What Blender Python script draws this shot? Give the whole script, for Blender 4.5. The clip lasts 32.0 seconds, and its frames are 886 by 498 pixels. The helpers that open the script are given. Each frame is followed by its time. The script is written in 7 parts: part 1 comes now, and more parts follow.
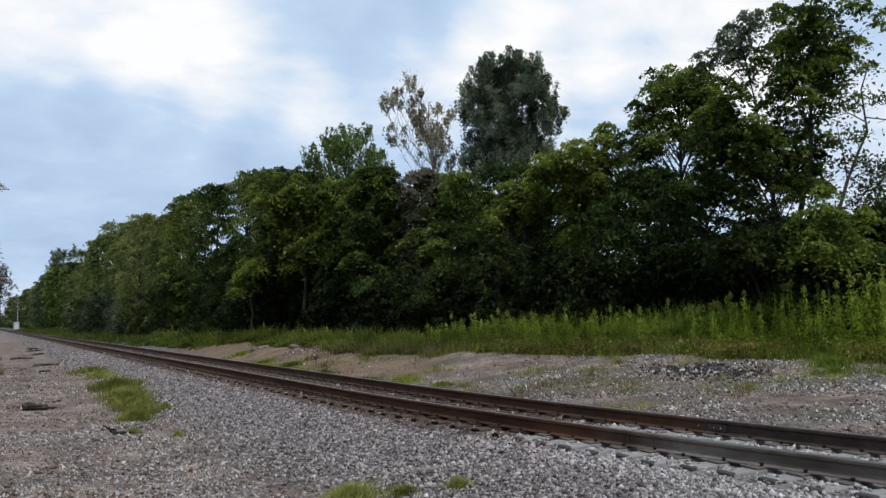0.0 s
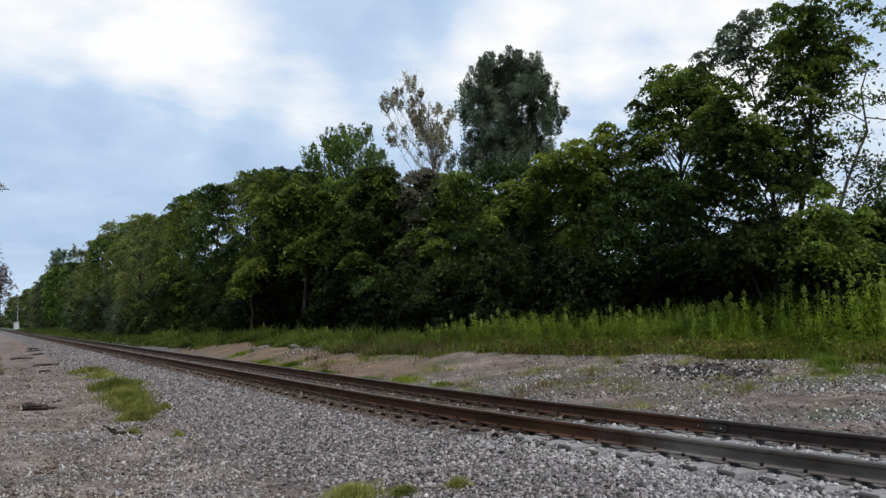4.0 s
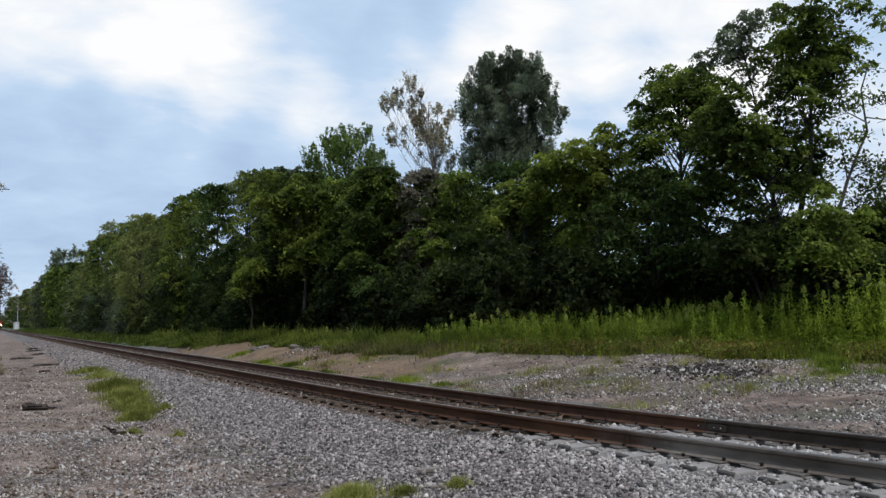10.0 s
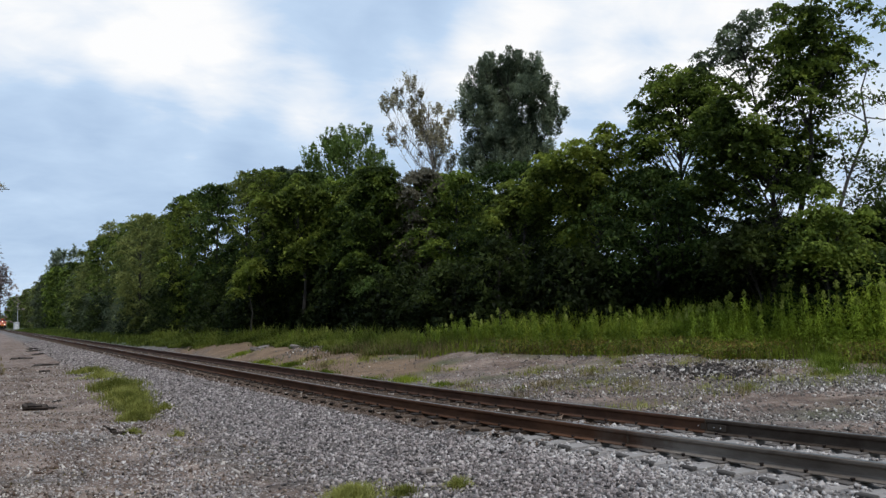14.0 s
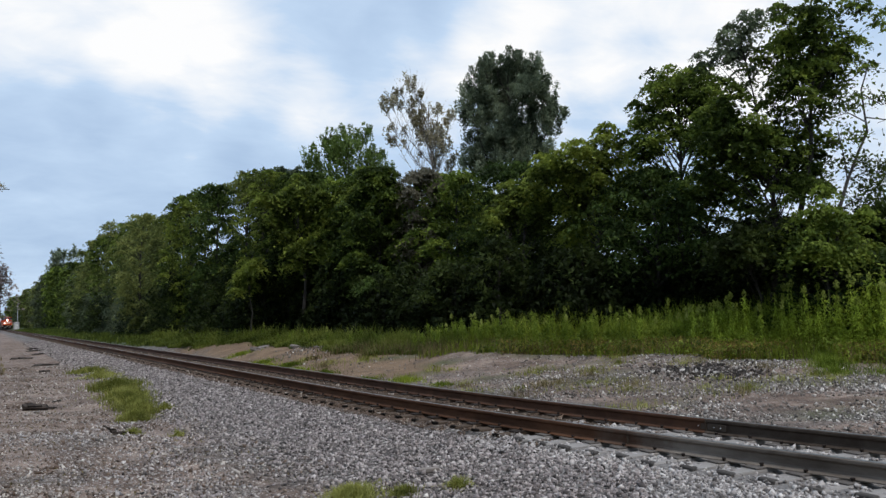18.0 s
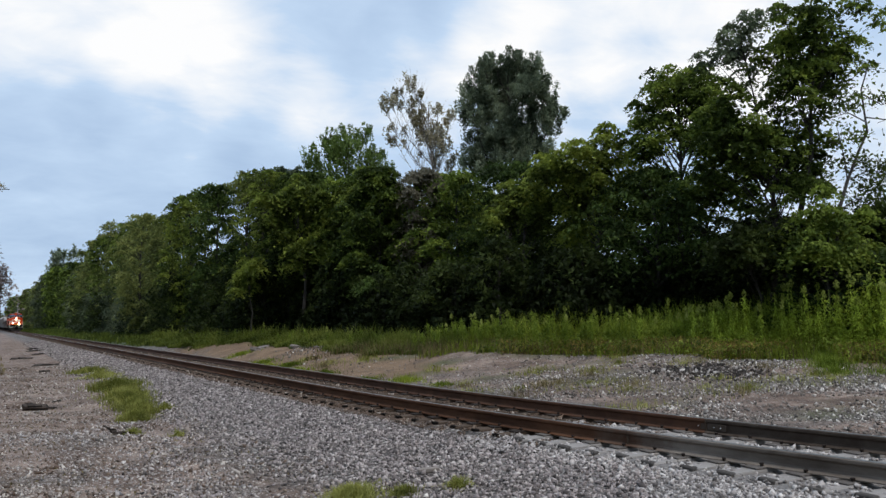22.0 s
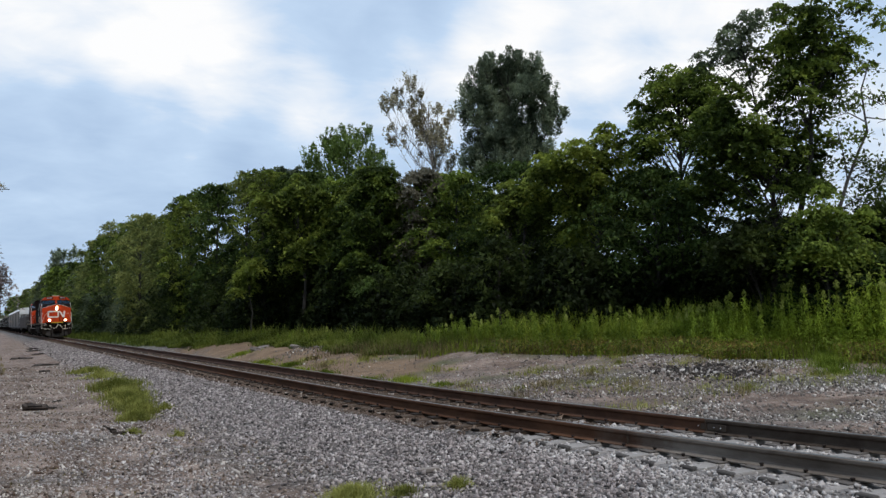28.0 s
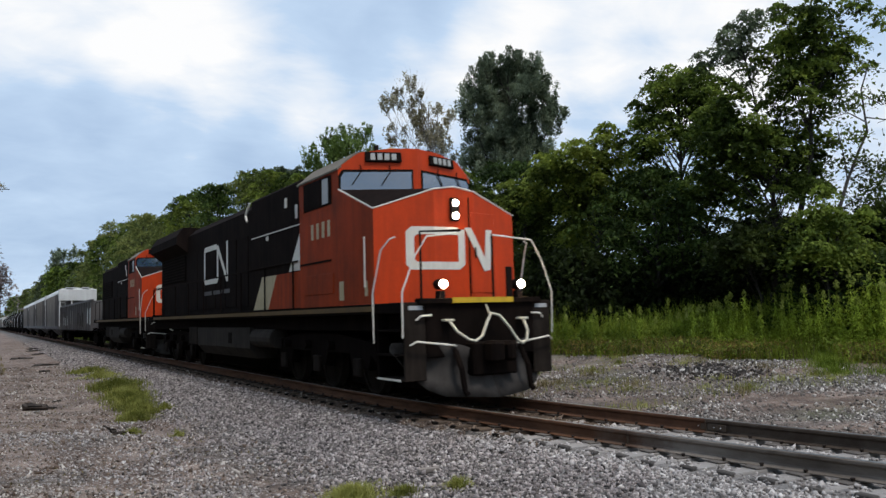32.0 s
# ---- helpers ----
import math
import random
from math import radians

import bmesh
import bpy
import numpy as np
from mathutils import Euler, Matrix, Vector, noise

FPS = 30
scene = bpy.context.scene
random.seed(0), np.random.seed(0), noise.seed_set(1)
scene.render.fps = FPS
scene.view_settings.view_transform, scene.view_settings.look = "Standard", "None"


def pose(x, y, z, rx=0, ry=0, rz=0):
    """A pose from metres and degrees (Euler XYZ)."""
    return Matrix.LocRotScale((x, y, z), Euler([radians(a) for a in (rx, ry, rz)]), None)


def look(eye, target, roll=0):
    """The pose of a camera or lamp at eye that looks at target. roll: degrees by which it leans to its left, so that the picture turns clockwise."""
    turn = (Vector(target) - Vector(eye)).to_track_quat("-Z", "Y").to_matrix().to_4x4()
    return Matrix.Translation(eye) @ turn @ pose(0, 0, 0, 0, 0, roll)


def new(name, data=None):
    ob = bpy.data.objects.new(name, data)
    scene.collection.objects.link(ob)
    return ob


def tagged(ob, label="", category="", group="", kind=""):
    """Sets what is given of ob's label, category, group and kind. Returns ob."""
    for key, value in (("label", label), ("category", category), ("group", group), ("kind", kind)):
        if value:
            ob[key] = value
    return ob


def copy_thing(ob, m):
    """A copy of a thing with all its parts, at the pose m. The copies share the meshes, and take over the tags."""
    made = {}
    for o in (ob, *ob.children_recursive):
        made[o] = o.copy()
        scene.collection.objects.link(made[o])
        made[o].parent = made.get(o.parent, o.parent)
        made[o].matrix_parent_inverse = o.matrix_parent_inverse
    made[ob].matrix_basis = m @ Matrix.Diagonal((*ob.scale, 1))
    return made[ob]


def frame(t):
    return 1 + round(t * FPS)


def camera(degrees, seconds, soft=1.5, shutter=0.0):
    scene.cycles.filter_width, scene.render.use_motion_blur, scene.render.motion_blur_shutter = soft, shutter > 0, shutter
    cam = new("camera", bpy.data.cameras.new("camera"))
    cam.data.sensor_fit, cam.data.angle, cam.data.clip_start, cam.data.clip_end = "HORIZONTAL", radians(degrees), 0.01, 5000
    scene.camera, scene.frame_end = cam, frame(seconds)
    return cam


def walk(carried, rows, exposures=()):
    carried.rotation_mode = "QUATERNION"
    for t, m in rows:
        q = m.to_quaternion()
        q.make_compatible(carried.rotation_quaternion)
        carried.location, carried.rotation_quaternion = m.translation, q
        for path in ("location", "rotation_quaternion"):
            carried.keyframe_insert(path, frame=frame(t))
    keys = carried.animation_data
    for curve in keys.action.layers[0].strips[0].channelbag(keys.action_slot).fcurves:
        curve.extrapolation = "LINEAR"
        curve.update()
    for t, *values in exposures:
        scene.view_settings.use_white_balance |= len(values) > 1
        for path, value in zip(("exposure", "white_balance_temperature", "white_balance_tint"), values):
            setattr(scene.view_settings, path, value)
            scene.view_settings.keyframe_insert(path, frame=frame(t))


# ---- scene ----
cam = camera(59.606, 32.0, soft=1.45, shutter=0.08)
EYE = Vector((0.0, 0.0, 1.496))
VIEW = look(EYE, EYE + Vector((0.50900, 0.85670, 0.08360)), roll=-1.564)
walk(cam, [(0.0, VIEW), (32.0, VIEW)], exposures=[(0.0, 0.0), (32.0, 0.0)])

# ---- light ----
SUN_ELEVATION, SUN_TURN = radians(58), radians(176)
world = bpy.data.worlds.new("overcast_sky")
scene.world = world
world.use_nodes = True
wt = world.node_tree
wt.nodes.clear()


def wmath(op, a, b=None, c=None, clamp=False):
    n = wt.nodes.new("ShaderNodeMath")
    n.operation, n.use_clamp = op, clamp
    for i, s in enumerate((a, b, c)):
        if s is None:
            continue
        if isinstance(s, (int, float)):
            n.inputs[i].default_value = s
        else:
            wt.links.new(s, n.inputs[i])
    return n.outputs[0]


coord = wt.nodes.new("ShaderNodeTexCoord").outputs["Generated"]
split = wt.nodes.new("ShaderNodeSeparateXYZ")
wt.links.new(coord, split.inputs[0])
lift = wmath("ADD", wmath("MAXIMUM", split.outputs[2], 0.0), 0.22)
flat = wt.nodes.new("ShaderNodeCombineXYZ")
wt.links.new(wmath("DIVIDE", split.outputs[0], lift), flat.inputs[0])
wt.links.new(wmath("DIVIDE", split.outputs[1], lift), flat.inputs[1])


def cloud_noise(scale, detail, rough, shift):
    m = wt.nodes.new("ShaderNodeMapping")
    m.inputs["Location"].default_value = (shift, shift * 0.7, 0)
    m.inputs["Rotation"].default_value = (0, 0, 0.54)
    m.inputs["Scale"].default_value = (0.95, 1.25, 1)
    wt.links.new(flat.outputs[0], m.inputs[0])
    n = wt.nodes.new("ShaderNodeTexNoise")
    n.inputs["Scale"].default_value = scale
    n.inputs["Detail"].default_value = detail
    n.inputs["Roughness"].default_value = rough
    n.inputs["Distortion"].default_value = 0.35
    wt.links.new(m.outputs[0], n.inputs["Vector"])
    return n.outputs[0]


def bank(direction, inner, outer):
    """A soft bank of cloud round a direction; the angles in degrees."""
    n = wt.nodes.new("ShaderNodeVectorMath")
    n.operation = "DOT_PRODUCT"
    wt.links.new(coord, n.inputs[0])
    n.inputs[1].default_value = Vector(direction).normalized()
    r = wt.nodes.new("ShaderNodeMapRange")
    r.interpolation_type = "SMOOTHSTEP"
    wt.links.new(n.outputs["Value"], r.inputs[0])
    r.inputs[1].default_value, r.inputs[2].default_value = math.cos(radians(outer)), math.cos(radians(inner))
    return r.outputs[0]


bright = wmath("MULTIPLY_ADD", cloud_noise(1.3, 5, 0.55, 3.1), 0.9, -0.02)
bright = wmath("MULTIPLY_ADD", cloud_noise(4.5, 5, 0.6, 8.3), 0.5, wmath("SUBTRACT", bright, 0.25))
WHITE_BANKS = (((0.122, 0.935, 0.332), 3, 12, 0.38),
               ((0.203, 0.931, 0.302), 2, 7, 0.22),
               ((0.477, 0.824, 0.306), 1, 6, 0.25),
               ((0.585, 0.730, 0.354), 2, 8, 0.35),
               ((0.722, 0.615, 0.317), 2, 9, 0.4),
               ((0.354, 0.897, 0.266), 1, 5, 0.10),
               ((0.631, 0.739, 0.237), 1, 5, 0.2),
               ((0.300, 0.911, 0.282), 1, 6, 0.2),
               ((0.846, 0.516, 0.133), 2, 8, 0.1),
               ((0.826, 0.534, 0.180), 2, 8, 0.05))
GREY_BANKS = (((0.425, 0.830, 0.361), 1, 7, -0.09),
              ((0.503, 0.783, 0.366), 1, 4.5, -0.15),
              ((0.445, 0.822, 0.340), 0.5, 4, -0.12),
              ((0.044, 0.971, 0.236), 0.5, 3, -0.13),
              ((0.102, 0.965, 0.241), 0.5, 3, -0.14),
              ((0.175, 0.955, 0.239), 0.5, 3.4, -0.18),
              ((0.252, 0.938, 0.236), 0.5, 3, -0.10),
              ((0.655, 0.700, 0.284), 1, 6, -0.22),
              ((0.044, 0.972, 0.233), 1, 6, -0.16),
              ((0.144, 0.961, 0.237), 1, 5, -0.16),
              ((0.251, 0.937, 0.243), 1, 5, -0.12),
              ((0.069, 0.982, 0.178), 2, 9, -0.08),
              ((0.208, 0.956, 0.205), 2, 10, -0.14),
              ((0.305, 0.926, 0.221), 1, 6, -0.08))
for way, inner, outer, gain in WHITE_BANKS + GREY_BANKS:
    bright = wmath("MULTIPLY_ADD", bank(way, inner, outer), gain, bright)
ramp = wt.nodes.new("ShaderNodeValToRGB")
ramp.color_ramp.elements[0].position, ramp.color_ramp.elements[0].color = 0.10, (0.41, 0.55, 0.76, 1)
ramp.color_ramp.elements[1].position, ramp.color_ramp.elements[1].color = 0.84, (1.0, 1.0, 1.0, 1)
mid = ramp.color_ramp.elements.new(0.45)
mid.color = (0.54, 0.69, 0.89, 1)
wt.links.new(bright, ramp.inputs[0])
sky = wt.nodes.new("ShaderNodeTexSky")
sky.sky_type, sky.sun_disc = "NISHITA", False
sky.sun_elevation, sky.sun_rotation = SUN_ELEVATION, SUN_TURN
clear = wt.nodes.new("ShaderNodeBackground")
wt.links.new(sky.outputs[0], clear.inputs[0])
clear.inputs[1].default_value = 0.07
cloud = wt.nodes.new("ShaderNodeBackground")
wt.links.new(ramp.outputs[0], cloud.inputs[0])
cloud.inputs[1].default_value = 1.06
blend = wt.nodes.new("ShaderNodeMixShader")
blend.inputs[0].default_value = 0.92
wt.links.new(clear.outputs[0], blend.inputs[1])
wt.links.new(cloud.outputs[0], blend.inputs[2])
wout = wt.nodes.new("ShaderNodeOutputWorld")
wt.links.new(blend.outputs[0], wout.inputs[0])

sun = new("sun", bpy.data.lights.new("sun", "SUN"))
sun.data.energy, sun.data.angle, sun.data.color = 2.0, radians(14), (1.0, 0.95, 0.88)
SUN_WAY = Vector((math.sin(SUN_TURN) * math.cos(SUN_ELEVATION), math.cos(SUN_TURN) * math.cos(SUN_ELEVATION), math.sin(SUN_ELEVATION)))
sun.matrix_basis = look(SUN_WAY * 50, (0, 0, 0))


# ---- materials ----
def shader(name):
    m = bpy.data.materials.new(name)
    m.use_nodes = True
    t = m.node_tree
    return m, t, t.nodes["Principled BSDF"]


def ramp_node(t, stops, source):
    r = t.nodes.new("ShaderNodeValToRGB")
    e = r.color_ramp.elements
    e[0].position, e[0].color = stops[0][0], (*stops[0][1], 1)
    e[1].position, e[1].color = stops[-1][0], (*stops[-1][1], 1)
    for p, c in stops[1:-1]:
        e.new(p).color = (*c, 1)
    t.links.new(source, r.inputs[0])
    return r.outputs[0]


def noise_node(t, scale, detail=4, rough=0.6, vector=None, stretch=None):
    n = t.nodes.new("ShaderNodeTexNoise")
    n.inputs["Scale"].default_value, n.inputs["Detail"].default_value, n.inputs["Roughness"].default_value = scale, detail, rough
    if vector is None:
        vector = t.nodes.new("ShaderNodeTexCoord").outputs["Object"]
    if stretch:
        m = t.nodes.new("ShaderNodeMapping")
        m.inputs["Scale"].default_value = stretch
        t.links.new(vector, m.inputs[0])
        vector = m.outputs[0]
    t.links.new(vector, n.inputs["Vector"])
    return n.outputs[0]


def mix_node(t, fac, a, b, mode="MIX"):
    n = t.nodes.new("ShaderNodeMix")
    n.data_type, n.blend_type = "RGBA", mode
    for s, i in ((fac, 0), (a, 6), (b, 7)):
        if isinstance(s, (int, float)):
            n.inputs[i].default_value = s
        elif isinstance(s, tuple):
            n.inputs[i].default_value = (*s, 1)
        else:
            t.links.new(s, n.inputs[i])
    return n.outputs[2]


def bump_node(t, p, height, strength, distance):
    b = t.nodes.new("ShaderNodeBump")
    b.inputs["Strength"].default_value, b.inputs["Distance"].default_value = strength, distance
    t.links.new(height, b.inputs["Height"])
    t.links.new(b.outputs[0], p.inputs["Normal"])


def painted(name, colour, dirt, amount=0.5, rough=0.5, metal=0.0, scale=1.5, streak=True, gloss=0.3):
    """Weathered paint or metal: the colour, with dirt in patches and in streaks that run down."""
    m, t, p = shader(name)
    patches = noise_node(t, scale, 6, 0.65)
    fine = noise_node(t, scale * 14, 3, 0.6)
    runs = noise_node(t, scale * 5, 3, 0.6, stretch=(1, 1, 0.12)) if streak else patches
    a = mix_node(t, 0.5, patches, runs)
    fac = ramp_node(t, [(0.38, (0, 0, 0)), (0.72, (amount, amount, amount))], a)
    c = mix_node(t, fac, colour, dirt)
    c = mix_node(t, 0.12, c, fine, "OVERLAY")
    t.links.new(c, p.inputs["Base Color"])
    p.inputs["Roughness"].default_value, p.inputs["Metallic"].default_value = rough, metal
    p.inputs["Specular IOR Level"].default_value = gloss
    bump_node(t, p, fine, 0.12, 0.004)
    return m


def foliage(name, dark, mid_tone, light, scale=0.6, through_light=0.45):
    """Leaves: each one takes its own tone, and whole boughs differ too."""
    m, t, p = shader(name)
    each = t.nodes.new("ShaderNodeNewGeometry").outputs["Random Per Island"]
    bough = noise_node(t, scale, 3, 0.6)
    v = t.nodes.new("ShaderNodeMath")
    v.operation = "MULTIPLY_ADD"
    t.links.new(each, v.inputs[0])
    v.inputs[1].default_value = 0.30
    s = t.nodes.new("ShaderNodeMath")
    s.operation = "MULTIPLY_ADD"
    t.links.new(bough, s.inputs[0])
    s.inputs[1].default_value, s.inputs[2].default_value = 2.6, -1.00
    whole = t.nodes.new("ShaderNodeMath")
    whole.operation = "MULTIPLY_ADD"
    t.links.new(t.nodes.new("ShaderNodeObjectInfo").outputs["Random"], whole.inputs[0])
    whole.inputs[1].default_value = 0.36
    t.links.new(s.outputs[0], whole.inputs[2])
    shift = t.nodes.new("ShaderNodeMath")
    shift.operation = "SUBTRACT"
    t.links.new(whole.outputs[0], shift.inputs[0])
    shift.inputs[1].default_value = 0.18
    t.links.new(shift.outputs[0], v.inputs[2])
    c = ramp_node(t, [(0.12, dark), (0.5, mid_tone), (0.92, light)], v.outputs[0])
    t.links.new(c, p.inputs["Base Color"])
    p.inputs["Roughness"].default_value = 0.6
    p.inputs["Specular IOR Level"].default_value = 0.14
    tr = t.nodes.new("ShaderNodeBsdfTranslucent")
    t.links.new(c, tr.inputs[0])
    mx = t.nodes.new("ShaderNodeMixShader")
    mx.inputs[0].default_value = through_light
    t.links.new(p.outputs[0], mx.inputs[1])
    t.links.new(tr.outputs[0], mx.inputs[2])
    t.links.new(mx.outputs[0], t.nodes["Material Output"].inputs[0])
    return m


def glowing(name, colour, strength):
    m, t, p = shader(name)
    p.inputs["Emission Color"].default_value = (*colour, 1)
    p.inputs["Emission Strength"].default_value = strength
    p.inputs["Base Color"].default_value = (0.8, 0.8, 0.8, 1)
    return m


def bark(name, dark, light):
    m, t, p = shader(name)
    n = noise_node(t, 9, 5, 0.7, stretch=(1, 1, 0.18))
    t.links.new(ramp_node(t, [(0.3, dark), (0.7, light)], n), p.inputs["Base Color"])
    p.inputs["Roughness"].default_value = 0.9
    bump_node(t, p, n, 0.6, 0.02)
    return m


def stone_mat(name, stops):
    m, t, p = shader(name)
    each = t.nodes.new("ShaderNodeNewGeometry").outputs["Random Per Island"]
    grain = noise_node(t, 60, 3, 0.7)
    c = mix_node(t, 0.25, ramp_node(t, stops, each), grain, "OVERLAY")
    t.links.new(c, p.inputs["Base Color"])
    p.inputs["Roughness"].default_value = 0.85
    return m


def ground_mat():
    """One sheet: crushed stone, trodden dirt, pale clay and turf, each where its weight on the mesh is high."""
    m, t, p = shader("ground_cover")

    def weight(name):
        a = t.nodes.new("ShaderNodeAttribute")
        a.attribute_name = name
        return a.outputs["Fac"]

    def ragged(name, soft=0.25, scale=2.2):
        n = t.nodes.new("ShaderNodeMath")
        n.operation = "ADD"
        t.links.new(weight(name), n.inputs[0])
        s = t.nodes.new("ShaderNodeMath")
        s.operation = "MULTIPLY_ADD"
        t.links.new(noise_node(t, scale, 6, 0.7), s.inputs[0])
        s.inputs[1].default_value, s.inputs[2].default_value = 1.0, -0.5
        t.links.new(s.outputs[0], n.inputs[1])
        return ramp_node(t, [(0.5 - soft, (0, 0, 0)), (0.5 + soft, (1, 1, 1))], n.outputs[0])

    pos = t.nodes.new("ShaderNodeTexCoord").outputs["Object"]
    vor = t.nodes.new("ShaderNodeTexVoronoi")
    vor.inputs["Scale"].default_value = 19
    t.links.new(pos, vor.inputs["Vector"])
    cell = t.nodes.new("ShaderNodeSeparateColor")
    t.links.new(vor.outputs["Color"], cell.inputs[0])
    pebbles = ramp_node(t, [(0.0, (0.045, 0.039, 0.036)), (0.45, (0.165, 0.145, 0.132)), (0.8, (0.33, 0.295, 0.272)), (1.0, (0.68, 0.63, 0.58))], cell.outputs[0])
    # crevice shade between pebbles, multiplied into their colour
    gap = ramp_node(t, [(0.0, (1, 1, 1)), (0.6, (0.30, 0.28, 0.27))], vor.outputs["Distance"])
    pebbles = mix_node(t, 0.8, pebbles, gap, "MULTIPLY")
    pebbles = mix_node(t, 0.45, pebbles, noise_node(t, 0.9, 4, 0.6), "OVERLAY")
    vs = t.nodes.new("ShaderNodeTexVoronoi")
    vs.inputs["Scale"].default_value = 42
    t.links.new(pos, vs.inputs["Vector"])
    cs = t.nodes.new("ShaderNodeSeparateColor")
    t.links.new(vs.outputs["Color"], cs.inputs[0])
    earth = ramp_node(t, [(0.28, (0.044, 0.027, 0.020)), (0.47, (0.135, 0.088, 0.065)), (0.67, (0.35, 0.265, 0.215))], noise_node(t, 1.1, 9, 0.74))
    specks = ramp_node(t, [(0.80, (0, 0, 0)), (0.93, (1, 1, 1))], cs.outputs[0])
    gate = ramp_node(t, [(0.42, (0.1, 0.1, 0.1)), (0.60, (1, 1, 1))], noise_node(t, 0.8, 5, 0.7))
    earth = mix_node(t, mix_node(t, 1.0, specks, gate, "MULTIPLY"), earth, (0.46, 0.42, 0.39))
    earth = mix_node(t, 0.5, earth, noise_node(t, 22, 4, 0.7), "OVERLAY")
    clay = ramp_node(t, [(0.3, (0.098, 0.061, 0.036)), (0.7, (0.270, 0.178, 0.108))], noise_node(t, 1.1, 7, 0.7))
    clay = mix_node(t, 0.4, clay, noise_node(t, 14, 4, 0.7), "OVERLAY")
    turf = ramp_node(t, [(0.3, (0.030, 0.045, 0.012)), (0.7, (0.075, 0.095, 0.028))], noise_node(t, 2.5, 6, 0.7))
    c = mix_node(t, ragged("dirt"), pebbles, earth)
    c = mix_node(t, ragged("clay"), c, clay)
    c = mix_node(t, ragged("turf"), c, turf)
    chalk = ramp_node(t, [(0.3, (0.10, 0.090, 0.084)), (0.7, (0.27, 0.248, 0.234))], noise_node(t, 7.0, 7, 0.75))
    c = mix_node(t, ragged("dust", 0.3, 2.6), c, chalk)
    rusty = ramp_node(t, [(0.3, (0.045, 0.026, 0.016)), (0.7, (0.150, 0.090, 0.056))], noise_node(t, 3.1, 6, 0.7))
    c = mix_node(t, ragged("rust", 0.2, 3.0), c, rusty)
    t.links.new(c, p.inputs["Base Color"])
    p.inputs["Roughness"].default_value = 0.92
    relief = t.nodes.new("ShaderNodeMath")
    relief.operation = "MULTIPLY_ADD"
    t.links.new(vor.outputs["Distance"], relief.inputs[0])
    relief.inputs[1].default_value = -1.0
    t.links.new(noise_node(t, 30, 5, 0.7), relief.inputs[2])
    bump_node(t, p, relief.outputs[0], 0.7, 0.03)
    return m


def dusted_rail():
    """Rail steel, brown with rust farther off and grey with stone dust near the crossing of the dirt."""
    m, t, p = shader("dusted_rail")
    where = t.nodes.new("ShaderNodeSeparateXYZ")
    t.links.new(t.nodes.new("ShaderNodeTexCoord").outputs["Object"], where.inputs[0])
    span = t.nodes.new("ShaderNodeMapRange")
    t.links.new(where.outputs[1], span.inputs[0])
    span.inputs[1].default_value, span.inputs[2].default_value = 6.2, 9.0
    f = t.nodes.new("ShaderNodeMath")
    f.operation = "MULTIPLY_ADD"
    t.links.new(noise_node(t, 2.6, 6, 0.7), f.inputs[0])
    f.inputs[1].default_value = 0.9
    t.links.new(span.outputs[0], f.inputs[2])
    grey = ramp_node(t, [(0.3, (0.088, 0.070, 0.057)), (0.7, (0.235, 0.202, 0.174))], noise_node(t, 3.0, 6, 0.7, stretch=(1, 0.3, 1)))
    brown = ramp_node(t, [(0.3, (0.056, 0.027, 0.016)), (0.7, (0.138, 0.067, 0.038))], noise_node(t, 3.4, 6, 0.7, stretch=(1, 0.3, 1)))
    c = mix_node(t, ramp_node(t, [(0.55, (0, 0, 0)), (1.15, (1, 1, 1))], f.outputs[0]), grey, brown)
    t.links.new(c, p.inputs["Base Color"])
    p.inputs["Roughness"].default_value, p.inputs["Specular IOR Level"].default_value = 0.85, 0.12
    bump_node(t, p, noise_node(t, 40, 4, 0.7), 0.2, 0.004)
    return m


def glass_mat():
    m, t, p = shader("cab_glass")
    p.inputs["Base Color"].default_value = (0.035, 0.065, 0.115, 1)
    p.inputs["Roughness"].default_value = 0.06
    p.inputs["Metallic"].default_value = 0.0
    p.inputs["Specular IOR Level"].default_value = 1.0
    p.inputs["Coat Weight"].default_value = 1.0
    p.inputs["Coat IOR"].default_value = 2.1
    return m


GROUND = ground_mat()
BALLAST = stone_mat("crushed_stone", [(0.0, (0.018, 0.015, 0.014)), (0.35, (0.172, 0.144, 0.138)), (0.85, (0.405, 0.352, 0.336)), (1.0, (0.57, 0.515, 0.485))])
DARK_STONE = stone_mat("dark_broken_stone", [(0.0, (0.006, 0.005, 0.004)), (0.6, (0.040, 0.029, 0.023)), (0.82, (0.14, 0.12, 0.105)), (1.0, (0.62, 0.58, 0.54))])
PALE_STONE = stone_mat("pale_stone", [(0.0, (0.10, 0.083, 0.072)), (0.6, (0.33, 0.282, 0.250)), (1.0, (0.70, 0.64, 0.58))])
CHIP_STONE = stone_mat("pale_chips", [(0.0, (0.030, 0.025, 0.022)), (0.35, (0.15, 0.132, 0.118)), (0.75, (0.38, 0.35, 0.32)), (1.0, (0.80, 0.76, 0.71))])
BANK_STONE = stone_mat("bank_stone", [(0.0, (0.035, 0.029, 0.025)), (0.4, (0.14, 0.118, 0.104)), (0.85, (0.30, 0.262, 0.235)), (1.0, (0.68, 0.64, 0.59))])
RAIL_DARK = painted("dark_rail", (0.050, 0.037, 0.029), (0.125, 0.102, 0.084), 0.7, 0.85, 0.0, 2.5, streak=False, gloss=0.08)
RUSTY_STONE = stone_mat("rust_stained_stone", [(0.0, (0.040, 0.025, 0.017)), (0.5, (0.110, 0.072, 0.050)), (0.88, (0.19, 0.135, 0.10)), (1.0, (0.48, 0.42, 0.37))])
